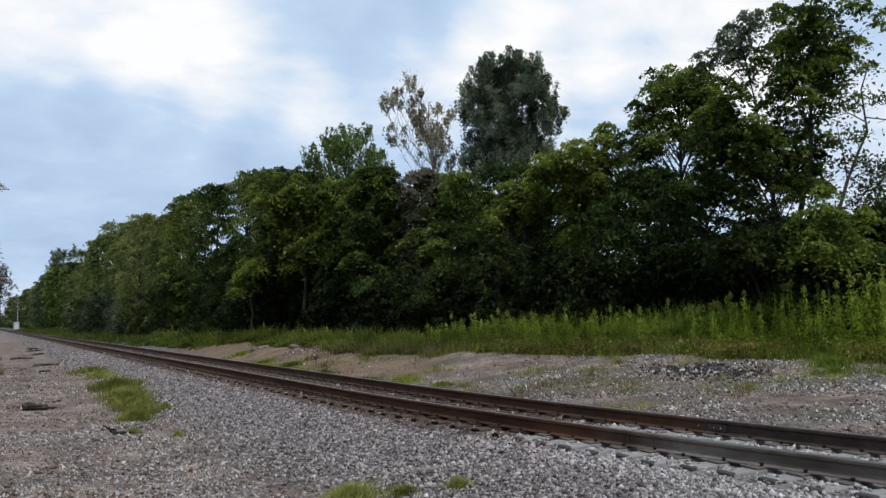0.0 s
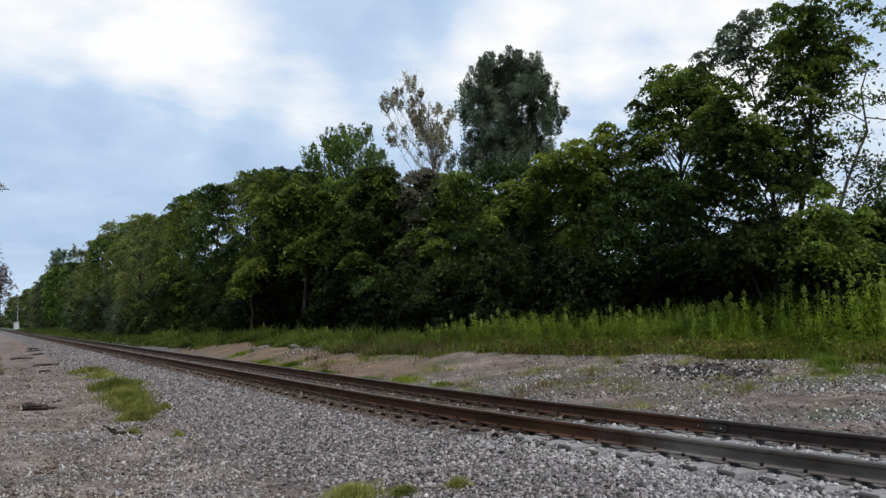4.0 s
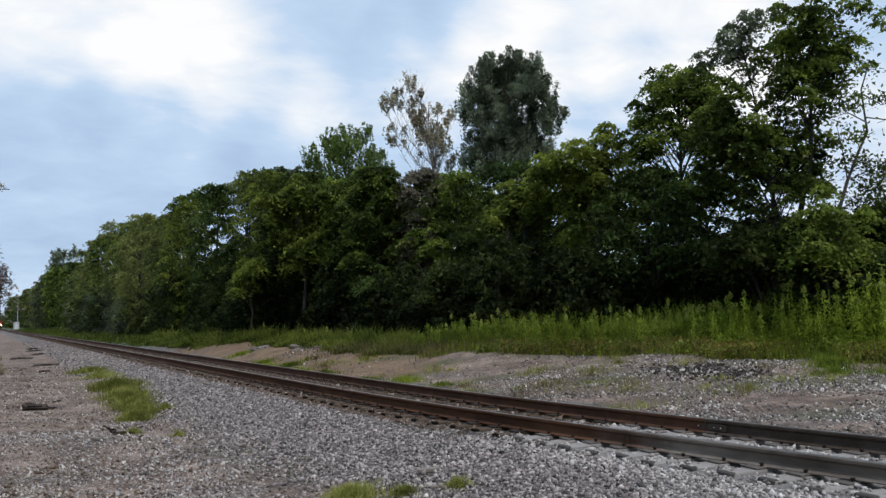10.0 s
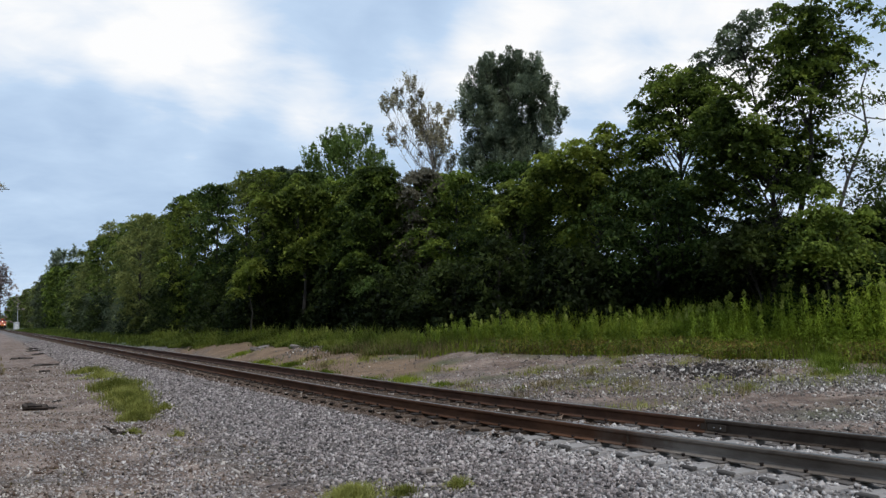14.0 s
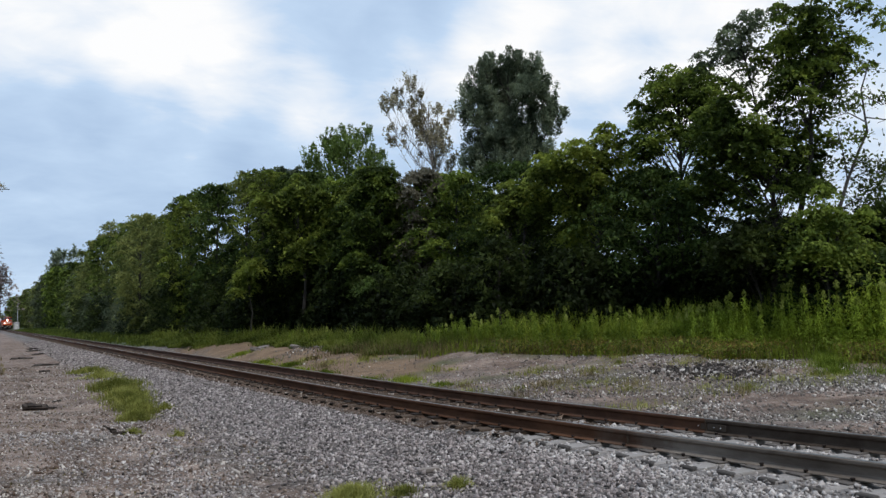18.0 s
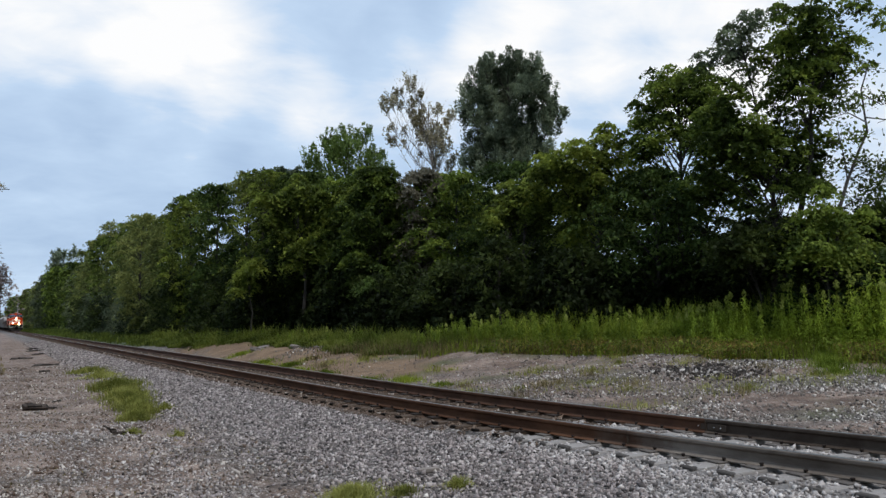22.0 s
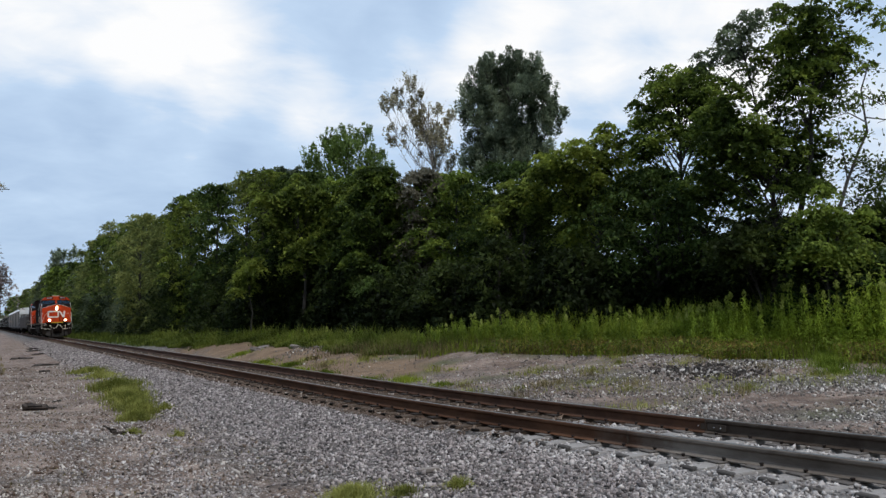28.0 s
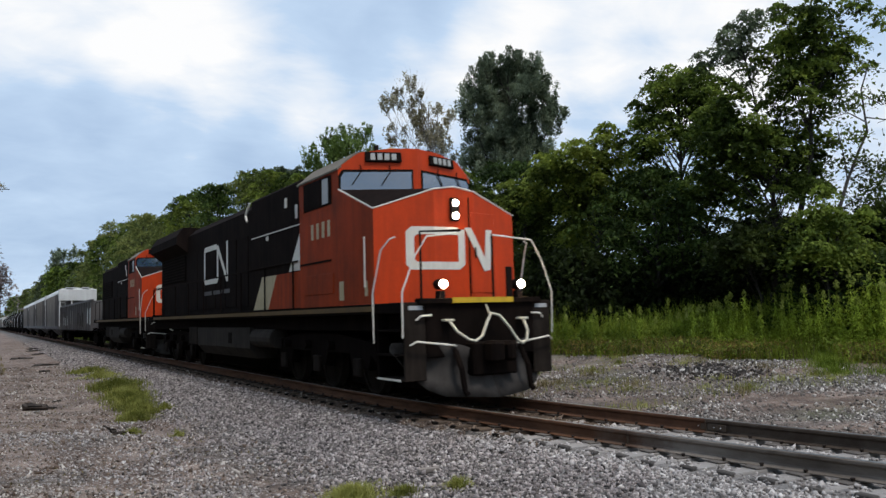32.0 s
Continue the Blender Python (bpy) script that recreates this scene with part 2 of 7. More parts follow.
DUST_STONE = stone_mat("dusty_pale_stone", [(0.0, (0.060, 0.052, 0.049)), (0.4, (0.285, 0.256, 0.242)), (0.88, (0.49, 0.45, 0.43)), (1.0, (0.64, 0.60, 0.57))])
RAIL_RUST = painted("rusted_rail", (0.068, 0.031, 0.017), (0.140, 0.066, 0.037), 0.7, 0.85, 0.0, 2.5, streak=False)
RAIL_DUSTY = dusted_rail()
RAIL_TOP = painted("worn_rail_head", (0.30, 0.29, 0.28), (0.12, 0.09, 0.075), 0.6, 0.38, 0.9, 3, streak=False)
TIE_WOOD = painted("weathered_tie", (0.052, 0.036, 0.026), (0.120, 0.088, 0.066), 0.8, 0.9, 0, 2.2, streak=False, gloss=0.12)
CREOSOTE = painted("creosoted_end_grain", (0.006, 0.005, 0.004), (0.016, 0.012, 0.010), 0.6, 0.95, 0, 5, streak=False, gloss=0.05)
DUSTY_TIE = painted("dusty_tie", (0.30, 0.280, 0.265), (0.15, 0.125, 0.108), 0.6, 0.92, 0, 2.6, streak=False)
GREY_END = painted("grey_end_grain", (0.060, 0.054, 0.050), (0.13, 0.118, 0.11), 0.6, 0.95, 0, 5, streak=False, gloss=0.08)
PLATE_RUST = painted("rusted_plate", (0.020, 0.014, 0.011), (0.05, 0.034, 0.026), 0.6, 0.8, 0.2, 4, streak=False)
DUSTY_PLATE = painted("dusty_plate", (0.12, 0.105, 0.095), (0.05, 0.04, 0.034), 0.7, 0.85, 0.0, 4, streak=False)
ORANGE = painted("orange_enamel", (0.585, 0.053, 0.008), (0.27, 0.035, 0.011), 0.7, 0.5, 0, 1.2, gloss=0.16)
# orange of the flanks: grime, plus their shade mixed into the colour
ORANGE_GRIME_SHADE = painted("grimy_shaded_orange_enamel", (0.34, 0.043, 0.009), (0.070, 0.021, 0.010), 0.9, 0.65, 0, 1.0, gloss=0.10)
BLACK = painted("black_enamel", (0.0092, 0.0066, 0.0060), (0.026, 0.017, 0.014), 0.7, 0.9, 0, 1.4, gloss=0.03)
# sooty steel, taken near black to hold the shade below the train too
SOOT = painted("sooty_shaded_steel", (0.006, 0.0045, 0.004), (0.016, 0.011, 0.009), 0.7, 0.95, 0.0, 1.6, gloss=0.02)
GREY_STEEL = painted("dusty_grey_steel", (0.014, 0.011, 0.009), (0.044, 0.034, 0.028), 0.7, 0.95, 0.0, 1.8, gloss=0.04)
TANK_GRIME = painted("grimy_tank_steel", (0.028, 0.024, 0.021), (0.066, 0.054, 0.046), 0.8, 0.9, 0.0, 1.4, gloss=0.05)
ROOF_TAN = painted("dusty_tan_roof", (0.20, 0.172, 0.135), (0.09, 0.075, 0.06), 0.7, 0.8, 0.0, 1.5, gloss=0.1)
GONDOLA = painted("dark_gondola_paint", (0.135, 0.124, 0.122), (0.05, 0.043, 0.040), 0.8, 0.8, 0, 0.9, gloss=0.08)
PLOW_GREY = painted("scuffed_plow_steel", (0.056, 0.050, 0.046), (0.018, 0.015, 0.013), 0.8, 0.75, 0.0, 1.8, gloss=0.10)
WHITE = painted("white_enamel", (0.74, 0.70, 0.62), (0.46, 0.38, 0.30), 0.5, 0.5, 0, 3)
CREAM = painted("faded_cream_paint", (0.52, 0.43, 0.27), (0.25, 0.19, 0.11), 0.6, 0.6, 0, 2)
SILL = painted("grimy_ochre_paint", (0.13, 0.075, 0.022), (0.045, 0.03, 0.018), 0.7, 0.7, 0, 0.7)
YELLOW = painted("yellow_enamel", (0.62, 0.40, 0.02), (0.22, 0.14, 0.03), 0.5, 0.5, 0, 3)
HOSE = painted("pale_hose", (0.66, 0.62, 0.50), (0.30, 0.27, 0.22), 0.5, 0.6, 0, 6)
HOPPER = painted("hopper_grey_paint", (0.25, 0.238, 0.225), (0.11, 0.098, 0.09), 0.85, 0.75, 0, 0.8, gloss=0.12)
HOPPER_DARK = painted("stained_hopper_steel", (0.12, 0.113, 0.115), (0.05, 0.044, 0.042), 0.8, 0.7, 0, 0.9)
HOPPER_WHITE = painted("pale_roof_paint", (0.68, 0.68, 0.67), (0.40, 0.38, 0.36), 0.5, 0.6, 0, 0.9)
TANK_BLACK = painted("black_tank_paint", (0.010, 0.009, 0.0085), (0.026, 0.021, 0.018), 0.7, 0.95, 0, 1, gloss=0.02)
GALVANISED = painted("galvanised_steel", (0.52, 0.53, 0.54), (0.34, 0.34, 0.34), 0.5, 0.5, 0.4, 1.5)
GLASS = glass_mat()
LAMP_ON = glowing("lit_lamp", (1.0, 0.80, 0.52), 380.0)
BEACON_ON = glowing("lit_headlight", (1.0, 0.86, 0.62), 380.0)
LAMP_OFF = painted("dull_lens", (0.45, 0.45, 0.45), (0.2, 0.2, 0.2), 0.4, 0.2, 0, 8)
NUMBER_WHITE = painted("number_white", (0.42, 0.42, 0.40), (0.25, 0.25, 0.24), 0.4, 0.5, 0, 8)
BARK = bark("rough_bark", (0.014, 0.012, 0.010), (0.050, 0.042, 0.036))
PALE_BARK = bark("pale_bark", (0.10, 0.085, 0.07), (0.26, 0.23, 0.20))
DRIFTWOOD = bark("rotten_wood", (0.014, 0.010, 0.008), (0.060, 0.044, 0.035))
LEAF_DEEP = foliage("deep_green_leaves", (0.016, 0.028, 0.008), (0.048, 0.078, 0.019), (0.130, 0.190, 0.046))
LEAF_DIM = foliage("dim_grey_green_leaves", (0.045, 0.062, 0.036), (0.125, 0.155, 0.090), (0.26, 0.30, 0.175))
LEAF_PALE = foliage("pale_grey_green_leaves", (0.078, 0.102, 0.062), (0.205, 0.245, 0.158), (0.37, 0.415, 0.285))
LEAF_MID = foliage("green_leaves", (0.029, 0.046, 0.010), (0.098, 0.140, 0.025), (0.285, 0.355, 0.062), 0.75)
LEAF_OLIVE = foliage("olive_green_leaves", (0.034, 0.048, 0.010), (0.112, 0.148, 0.025), (0.31, 0.36, 0.062), 0.75)
LEAF_FRESH = foliage("fresh_green_leaves", (0.095, 0.140, 0.036), (0.215, 0.295, 0.078), (0.36, 0.45, 0.145))
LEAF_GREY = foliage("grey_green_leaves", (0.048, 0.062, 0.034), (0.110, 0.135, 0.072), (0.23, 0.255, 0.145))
LEAF_BROWN = foliage("browning_leaves", (0.24, 0.215, 0.135), (0.47, 0.425, 0.29), (0.66, 0.615, 0.47), 0.6, 0.6)
LEAF_DUSK = foliage("grey_brown_leaves", (0.066, 0.060, 0.044), (0.134, 0.122, 0.088), (0.230, 0.212, 0.155))
# near-black leaves: the shade under the canopy is put into the colour
LEAF_SHADE = foliage("shaded_understorey_leaves", (0.010, 0.016, 0.005), (0.026, 0.038, 0.010), (0.070, 0.094, 0.022))
LEAF_ROSE = foliage("pinkish_brown_leaves", (0.10, 0.082, 0.076), (0.215, 0.176, 0.160), (0.35, 0.295, 0.265))
# leaves paled to carry the haze of distance in their colour
LEAF_HAZE = foliage("hazed_green_leaves", (0.072, 0.088, 0.030), (0.164, 0.190, 0.054), (0.290, 0.310, 0.092))
GRASS = foliage("tall_grass_blades", (0.105, 0.140, 0.014), (0.215, 0.272, 0.028), (0.360, 0.405, 0.060), 0.35, 0.45)
# darker copy of GRASS, used past about y 27
FAR_GRASS = foliage("darker_grass_blades", (0.042, 0.059, 0.010), (0.093, 0.122, 0.019), (0.190, 0.218, 0.042), 0.35, 0.45)
WEED = foliage("weed_leaves", (0.155, 0.218, 0.024), (0.350, 0.455, 0.056), (0.520, 0.605, 0.105), 0.5, 0.5)
# darker copy of WEED, used from about y 17 to 20 on
DIM_WEED = foliage("dimmer_weed_leaves", (0.088, 0.128, 0.015), (0.200, 0.268, 0.033), (0.340, 0.395, 0.066), 0.5, 0.45)
PLUME = foliage("seed_plumes", (0.20, 0.24, 0.045), (0.33, 0.37, 0.09), (0.46, 0.48, 0.18), 0.8, 0.4)
TUFT = foliage("yellowing_tuft_blades", (0.15, 0.160, 0.032), (0.28, 0.285, 0.070), (0.43, 0.425, 0.14), 1.5, 0.45)
WITHERED = foliage("withering_weed_leaves", (0.17, 0.122, 0.032), (0.33, 0.245, 0.068), (0.46, 0.37, 0.12), 0.6, 0.4)
DRY_GRASS = foliage("dry_grass_blades", (0.11, 0.085, 0.04), (0.20, 0.16, 0.075), (0.30, 0.26, 0.13), 0.4, 0.35)


# ---- mesh helpers ----
class Shape:
    """Collects vertices and faces of one mesh."""

    def __init__(self):
        self.v, self.f = [], []

    def add(self, verts, faces):
        o = len(self.v)
        self.v.extend(tuple(p) for p in verts)
        self.f.extend(tuple(o + i for i in q) for q in faces)
        return self

    def box(self, x0, y0, z0, x1, y1, z1, c=0.0):
        lo, hi = (min(x0, x1), min(y0, y1), min(z0, z1)), (max(x0, x1), max(y0, y1), max(z0, z1))
        if c <= 0:
            v = [(a, b, d) for d in (lo[2], hi[2]) for b in (lo[1], hi[1]) for a in (lo[0], hi[0])]
            return self.add(v, [(0, 2, 3, 1), (4, 5, 7, 6), (0, 1, 5, 4), (2, 6, 7, 3), (0, 4, 6, 2), (1, 3, 7, 5)])
        c = min(c, 0.45 * min(hi[i] - lo[i] for i in range(3)))
        v, at = [], {}
        for sx in (0, 1):
            for sy in (0, 1):
                for sz in (0, 1):
                    s = (sx, sy, sz)
                    for k in range(3):
                        p = []
                        for i in range(3):
                            e = hi[i] if s[i] else lo[i]
                            p.append(e if i == k else e + (-c if s[i] else c))
                        at[s, k] = len(v)
                        v.append(p)
        f = []
        for k in range(3):
            i, j = (k + 1) % 3, (k + 2) % 3
            for side in (0, 1):
                q = []
                for a, b in ((0, 0), (1, 0), (1, 1), (0, 1)):
                    s = [0, 0, 0]
                    s[k], s[i], s[j] = side, a, b
                    q.append(at[tuple(s), k])
                f.append(q if side else q[::-1])
            for a in (0, 1):
                for b in (0, 1):
                    s0, s1 = [0, 0, 0], [0, 0, 0]
                    s0[i], s0[j], s1[i], s1[j], s1[k] = a, b, a, b, 1
                    q = [at[tuple(s0), i], at[tuple(s1), i], at[tuple(s1), j], at[tuple(s0), j]]
                    f.append(q if a == b else q[::-1])
        for s in [(a, b, d) for a in (0, 1) for b in (0, 1) for d in (0, 1)]:
            q = [at[s, 0], at[s, 1], at[s, 2]]
            f.append(q if sum(s) % 2 else q[::-1])
        return self.add(v, f)

    def tube(self, points, r, n=8, r1=None, cap=True):
        """A round bar along points; r1 is its radius at the end."""
        pts = [Vector(p) for p in points]
        r1 = r if r1 is None else r1
        rings, side = [], None
        for i, p in enumerate(pts):
            d = (pts[min(i + 1, len(pts) - 1)] - pts[max(i - 1, 0)]).normalized()
            if side is None:
                side = d.orthogonal().normalized()
            side = (side - d * side.dot(d)).normalized()
            up = d.cross(side)
            rad = r + (r1 - r) * i / max(1, len(pts) - 1)
            rings.append([p + (side * math.cos(2 * math.pi * k / n) + up * math.sin(2 * math.pi * k / n)) * rad for k in range(n)])
        v = [q for ring in rings for q in ring]
        f = [(i * n + k, i * n + (k + 1) % n, (i + 1) * n + (k + 1) % n, (i + 1) * n + k) for i in range(len(pts) - 1) for k in range(n)]
        if cap:
            f += [tuple(range(n))[::-1], tuple((len(pts) - 1) * n + k for k in range(n))]
        return self.add(v, f)

    def prism(self, outline, axis, a, b):
        """Extrudes an outline along axis 0, 1 or 2 from a to b; the outline's two numbers fill the other axes in order."""
        n = len(outline)

        def at(p, d):
            q = list(p)
            q.insert(axis, d)
            return q
        v = [at(p, a) for p in outline] + [at(p, b) for p in outline]
        f = [tuple(range(n))[::-1], tuple(range(n, 2 * n))]
        f += [(k, (k + 1) % n, n + (k + 1) % n, n + k) for k in range(n)]
        return self.add(v, f)

    def loft(self, sections, close=True):
        """Skins equal-length closed outlines one after another."""
        n = len(sections[0])
        v = [p for s in sections for p in s]
        f = [(i * n + k, i * n + (k + 1) % n, (i + 1) * n + (k + 1) % n, (i + 1) * n + k) for i in range(len(sections) - 1) for k in range(n)]
        if close:
            f += [tuple(range(n))[::-1], tuple((len(sections) - 1) * n + k for k in range(n))]
        return self.add(v, f)

    def mesh(self, name, mat, smooth=False, weld=False):
        me = bpy.data.meshes.new(name)
        me.from_pydata(self.v, [], self.f)
        bm = bmesh.new()
        bm.from_mesh(me)
        if weld:
            bmesh.ops.remove_doubles(bm, verts=bm.verts, dist=0.0005)
        bmesh.ops.recalc_face_normals(bm, faces=bm.faces)
        bm.to_mesh(me)
        bm.free()
        me.materials.append(mat)
        if smooth:
            me.shade_smooth()
        return me


def array_mesh(name, verts, faces, mat):
    """A mesh from numpy arrays; all faces have the same number of corners."""
    me = bpy.data.meshes.new(name)
    n, k = faces.shape
    me.vertices.add(len(verts))
    me.vertices.foreach_set("co", np.ascontiguousarray(verts, dtype=np.float32).ravel())
    me.loops.add(n * k)
    me.loops.foreach_set("vertex_index", np.ascontiguousarray(faces, dtype=np.int32).ravel())
    me.polygons.add(n)
    me.polygons.foreach_set("loop_start", np.arange(0, n * k, k, dtype=np.int32))
    me.update(calc_edges=True)
    me.materials.append(mat)
    return me


def part(name, shape, mat, parent, label="", smooth=False):
    """Links a shape, or a mesh, as one mesh object under a thing or a part."""
    me = shape.mesh(name, mat, smooth) if isinstance(shape, Shape) else shape
    ob = new(name, me)
    ob.parent = parent
    return tagged(ob, label=label)


def thing(name, label, category, group="", m=None, kind=""):
    ob = new(name)
    ob.empty_display_size = 0.3
    if m is not None:
        ob.matrix_basis = m
    return tagged(ob, label, category, group, kind)


def solo(name, shape, mat, label, category, group="", kind="", m=None, smooth=False):
    me = shape.mesh(name, mat, smooth) if isinstance(shape, Shape) else shape
    ob = new(name, me)
    if m is not None:
        ob.matrix_basis = m
    return tagged(ob, label, category, group, kind)


# ---- the plan: track, ground, edge of the weeds ----
GAUGE = 1.505
TRACK_X = 6.4375 + GAUGE / 2
TIE_YS = np.concatenate([np.arange(6.75 - 0.487 * 240, 0.5, 0.487), np.arange(6.75 - 0.465 * 12, 6.7, 0.465), np.arange(6.75, 8.6, 0.445), np.arange(9.07, 540, 0.534)])


def off_tie(y):
    """Distance along the track to the middle of the nearest tie."""
    i = np.clip(np.searchsorted(TIE_YS, y), 1, len(TIE_YS) - 1)
    return np.minimum(np.abs(np.asarray(y) - TIE_YS[i - 1]), np.abs(np.asarray(y) - TIE_YS[i]))


def bend(y):
    """How far the track swings aside where it runs out past the viewer."""
    u = np.maximum(16.0 - np.asarray(y, dtype=float), 0.0)
    return 0.0118 * np.where(u > 26, 26 * 26 + 2 * 26 * (u - 26), u * u) / 2


def weed_edge(y):
    return np.interp(y, (-60, 8, 12, 17, 22, 24.5, 31, 46, 54, 76, 140, 3000), (24, 22.5, 20.9, 20.0, 18.4, 16.4, 14.4, 14.0, 11.3, 10.6, 10.4, 10.4)) + bend(np.minimum(y, 8.0)) - bend(8.0)


def wave(x, y, size):
    """Gentle, repeatable unevenness."""
    x, y = np.asarray(x, float) / size, np.asarray(y, float) / size
    return (np.sin(x * 1.7 + 2.1 * np.sin(y * 0.9)) + np.sin(y * 2.3 + 1.3 * np.sin(x * 1.3 + 0.7)) + np.sin((x + y) * 3.1 + 1.1)) / 3


def height(x, y):
    x, y = np.asarray(x, float), np.asarray(y, float)
    u = x - TRACK_X - bend(y)
    e = weed_edge(y) - TRACK_X
    z = np.interp(u, (-60, -14, -7.5, -5.0, -3.9, -1.75, -1.36, -1.28, 1.24, 1.34, 1.75, 3.0, 4.0), (-0.1, -0.30, -0.44, -0.50, -0.49, -0.300, -0.262, -0.232, -0.222, -0.30, -0.33, -0.72, -0.72))
    right = np.where(u < e, -0.72 + (u - 4.0) / np.maximum(e - 4.0, 0.8) * 0.56, -0.16 + np.minimum((u - e) * 0.10, 0.55))
    right = np.where(e < 4.2, np.interp(u, (1.75, 2.6, 3.4, 8, 30), (-0.31, -0.5, -0.30, 0.1, 0.4)), right)
    z = np.where(u > 4.0, np.where(e < 4.2, right, right), z)
    z = np.where((u > 1.75) & (e < 4.2), right, z)
    du = np.abs(np.abs(u) - 0.7525)
    z = z - (0.11 * np.clip(1.7 - du / 0.06, 0, 1) + 0.045 * np.clip((0.24 - du) / 0.08, 0, 1)) * np.where(y < 17, np.clip((off_tie(y) - 0.09) / 0.06, 0, 1), 1.0)
    away = np.clip((np.abs(u) - 1.8) / 2.0, 0, 1)
    z = z + away * (0.035 * wave(x, y, 1.3) + 0.06 * wave(x + 5, y, 4.7))
    # low mounds of spoil beside the ditch
    for mx, my, r, h in ((13.4, 47.5, 1.8, 0.26), (13.0, 40.5, 1.5, 0.24), (14.2, 36.6, 1.0, 0.22), (16.5, 24.5, 1.7, 0.18), (19.0, 18.4, 1.6, 0.16)):
        z = z + h * np.exp(-((x - mx) ** 2 + ((y - my) / 1.5) ** 2) / r ** 2)
    return z


def spot(x, y, dz=0.0):
    return Vector((x, y, float(height(x, y)) + dz))


rng = np.random.default_rng(7)


def graded(points):
    out = []
    for a, b, step in points:
        out.extend(np.arange(a, b, step))
    return np.array(out + [points[-1][1]])


gx = graded([(-2500, -300, 550), (-300, -40, 52), (-40, -6, 3.4), (-6, 2, 0.5), (2, 5.4, 0.22), (5.4, 10, 0.055), (10, 12, 0.22), (12, 26, 0.4), (26, 70, 4), (70, 300, 46), (300, 2500, 550)])
gy = graded([(-400, -160, 60), (-160, -40, 8), (-40, 0, 2), (0, 3, 0.33), (3, 17, 0.11), (17, 30, 0.33), (30, 70, 0.8), (70, 180, 3), (180, 700, 20), (700, 3500, 400)])
GX, GY = np.meshgrid(gx, gy)
GZ = height(GX, GY)
gi = np.arange(GX.size).reshape(GX.shape)
quads = np.stack([gi[:-1, :-1], gi[:-1, 1:], gi[1:, 1:], gi[1:, :-1]], -1).reshape(-1, 4)
ground_me = array_mesh("ground", np.stack([GX, GY, GZ], -1).reshape(-1, 3), quads, GROUND)
ground_me.shade_smooth()
GU = GX - TRACK_X - bend(GY)
toe = -3.75 + 0.5 * wave(GX, GY, 2.7) + np.interp(GY, (0, 8, 11, 15, 20, 60, 300), (-0.5, -0.5, -0.35, -0.15, 0.0, 0.5, 0.8))
dirt = np.clip((toe - GU) / 1.2 + 0.5, 0, 1)
dirt = dirt * (0.80 + 0.42 * wave(GX, GY, 0.9) * np.clip((30 - GY) / 15, 0, 1))
dirt = np.maximum(dirt, np.clip((GX - 11.0) / 1.5, 0, 1) * (0.80 + 0.40 * wave(GX, GY, 1.7)) * (GY < 36))
clay = np.exp(-((GX - 13.2) / 2.3) ** 2) * np.clip((GY - 21) / 6, 0, 1) * np.clip((62 - GY) / 10, 0, 1) * (1.1 + 0.35 * wave(GX, GY, 2.1))
dust = np.clip((2.75 - np.abs(GU)) / 0.9, 0, 1) * np.clip((8.9 - GY) / 1.6, 0, 1) * np.where(GU < 1.4, 1.0, 0.0)
rust = np.clip((1.52 - np.abs(GU)) / 0.25, 0, 1) * np.clip((GY - 8.5) / 3, 0, 1) * 0.85
turf = np.clip((GX - weed_edge(GY) + 0.2) / 1.0, 0, 1) * 1.2
turf = np.maximum(turf, np.clip((-6.5 - GU) / 3, 0, 0.55))
turf = np.maximum(turf, np.clip((GU - 2.2) / 1.2, 0, 1) * np.clip((GY - 52) / 18, 0, 1))
turf = np.maximum(turf, np.clip((GX - 11.5) / 2, 0, 1) * (GY < 30) * (0.22 + 0.38 * wave(GX + 3, GY, 1.4)))
for name, values in (("dirt", dirt), ("clay", clay), ("turf", turf), ("rust", rust), ("dust", dust)):
    a = ground_me.attributes.new(name, "FLOAT", "POINT")
    a.data.foreach_set("value", values.ravel().astype(np.float32))
ground = tagged(new("ground", ground_me), "grey crushed stone and brown trodden dirt beside the track", "ground", kind="structure")


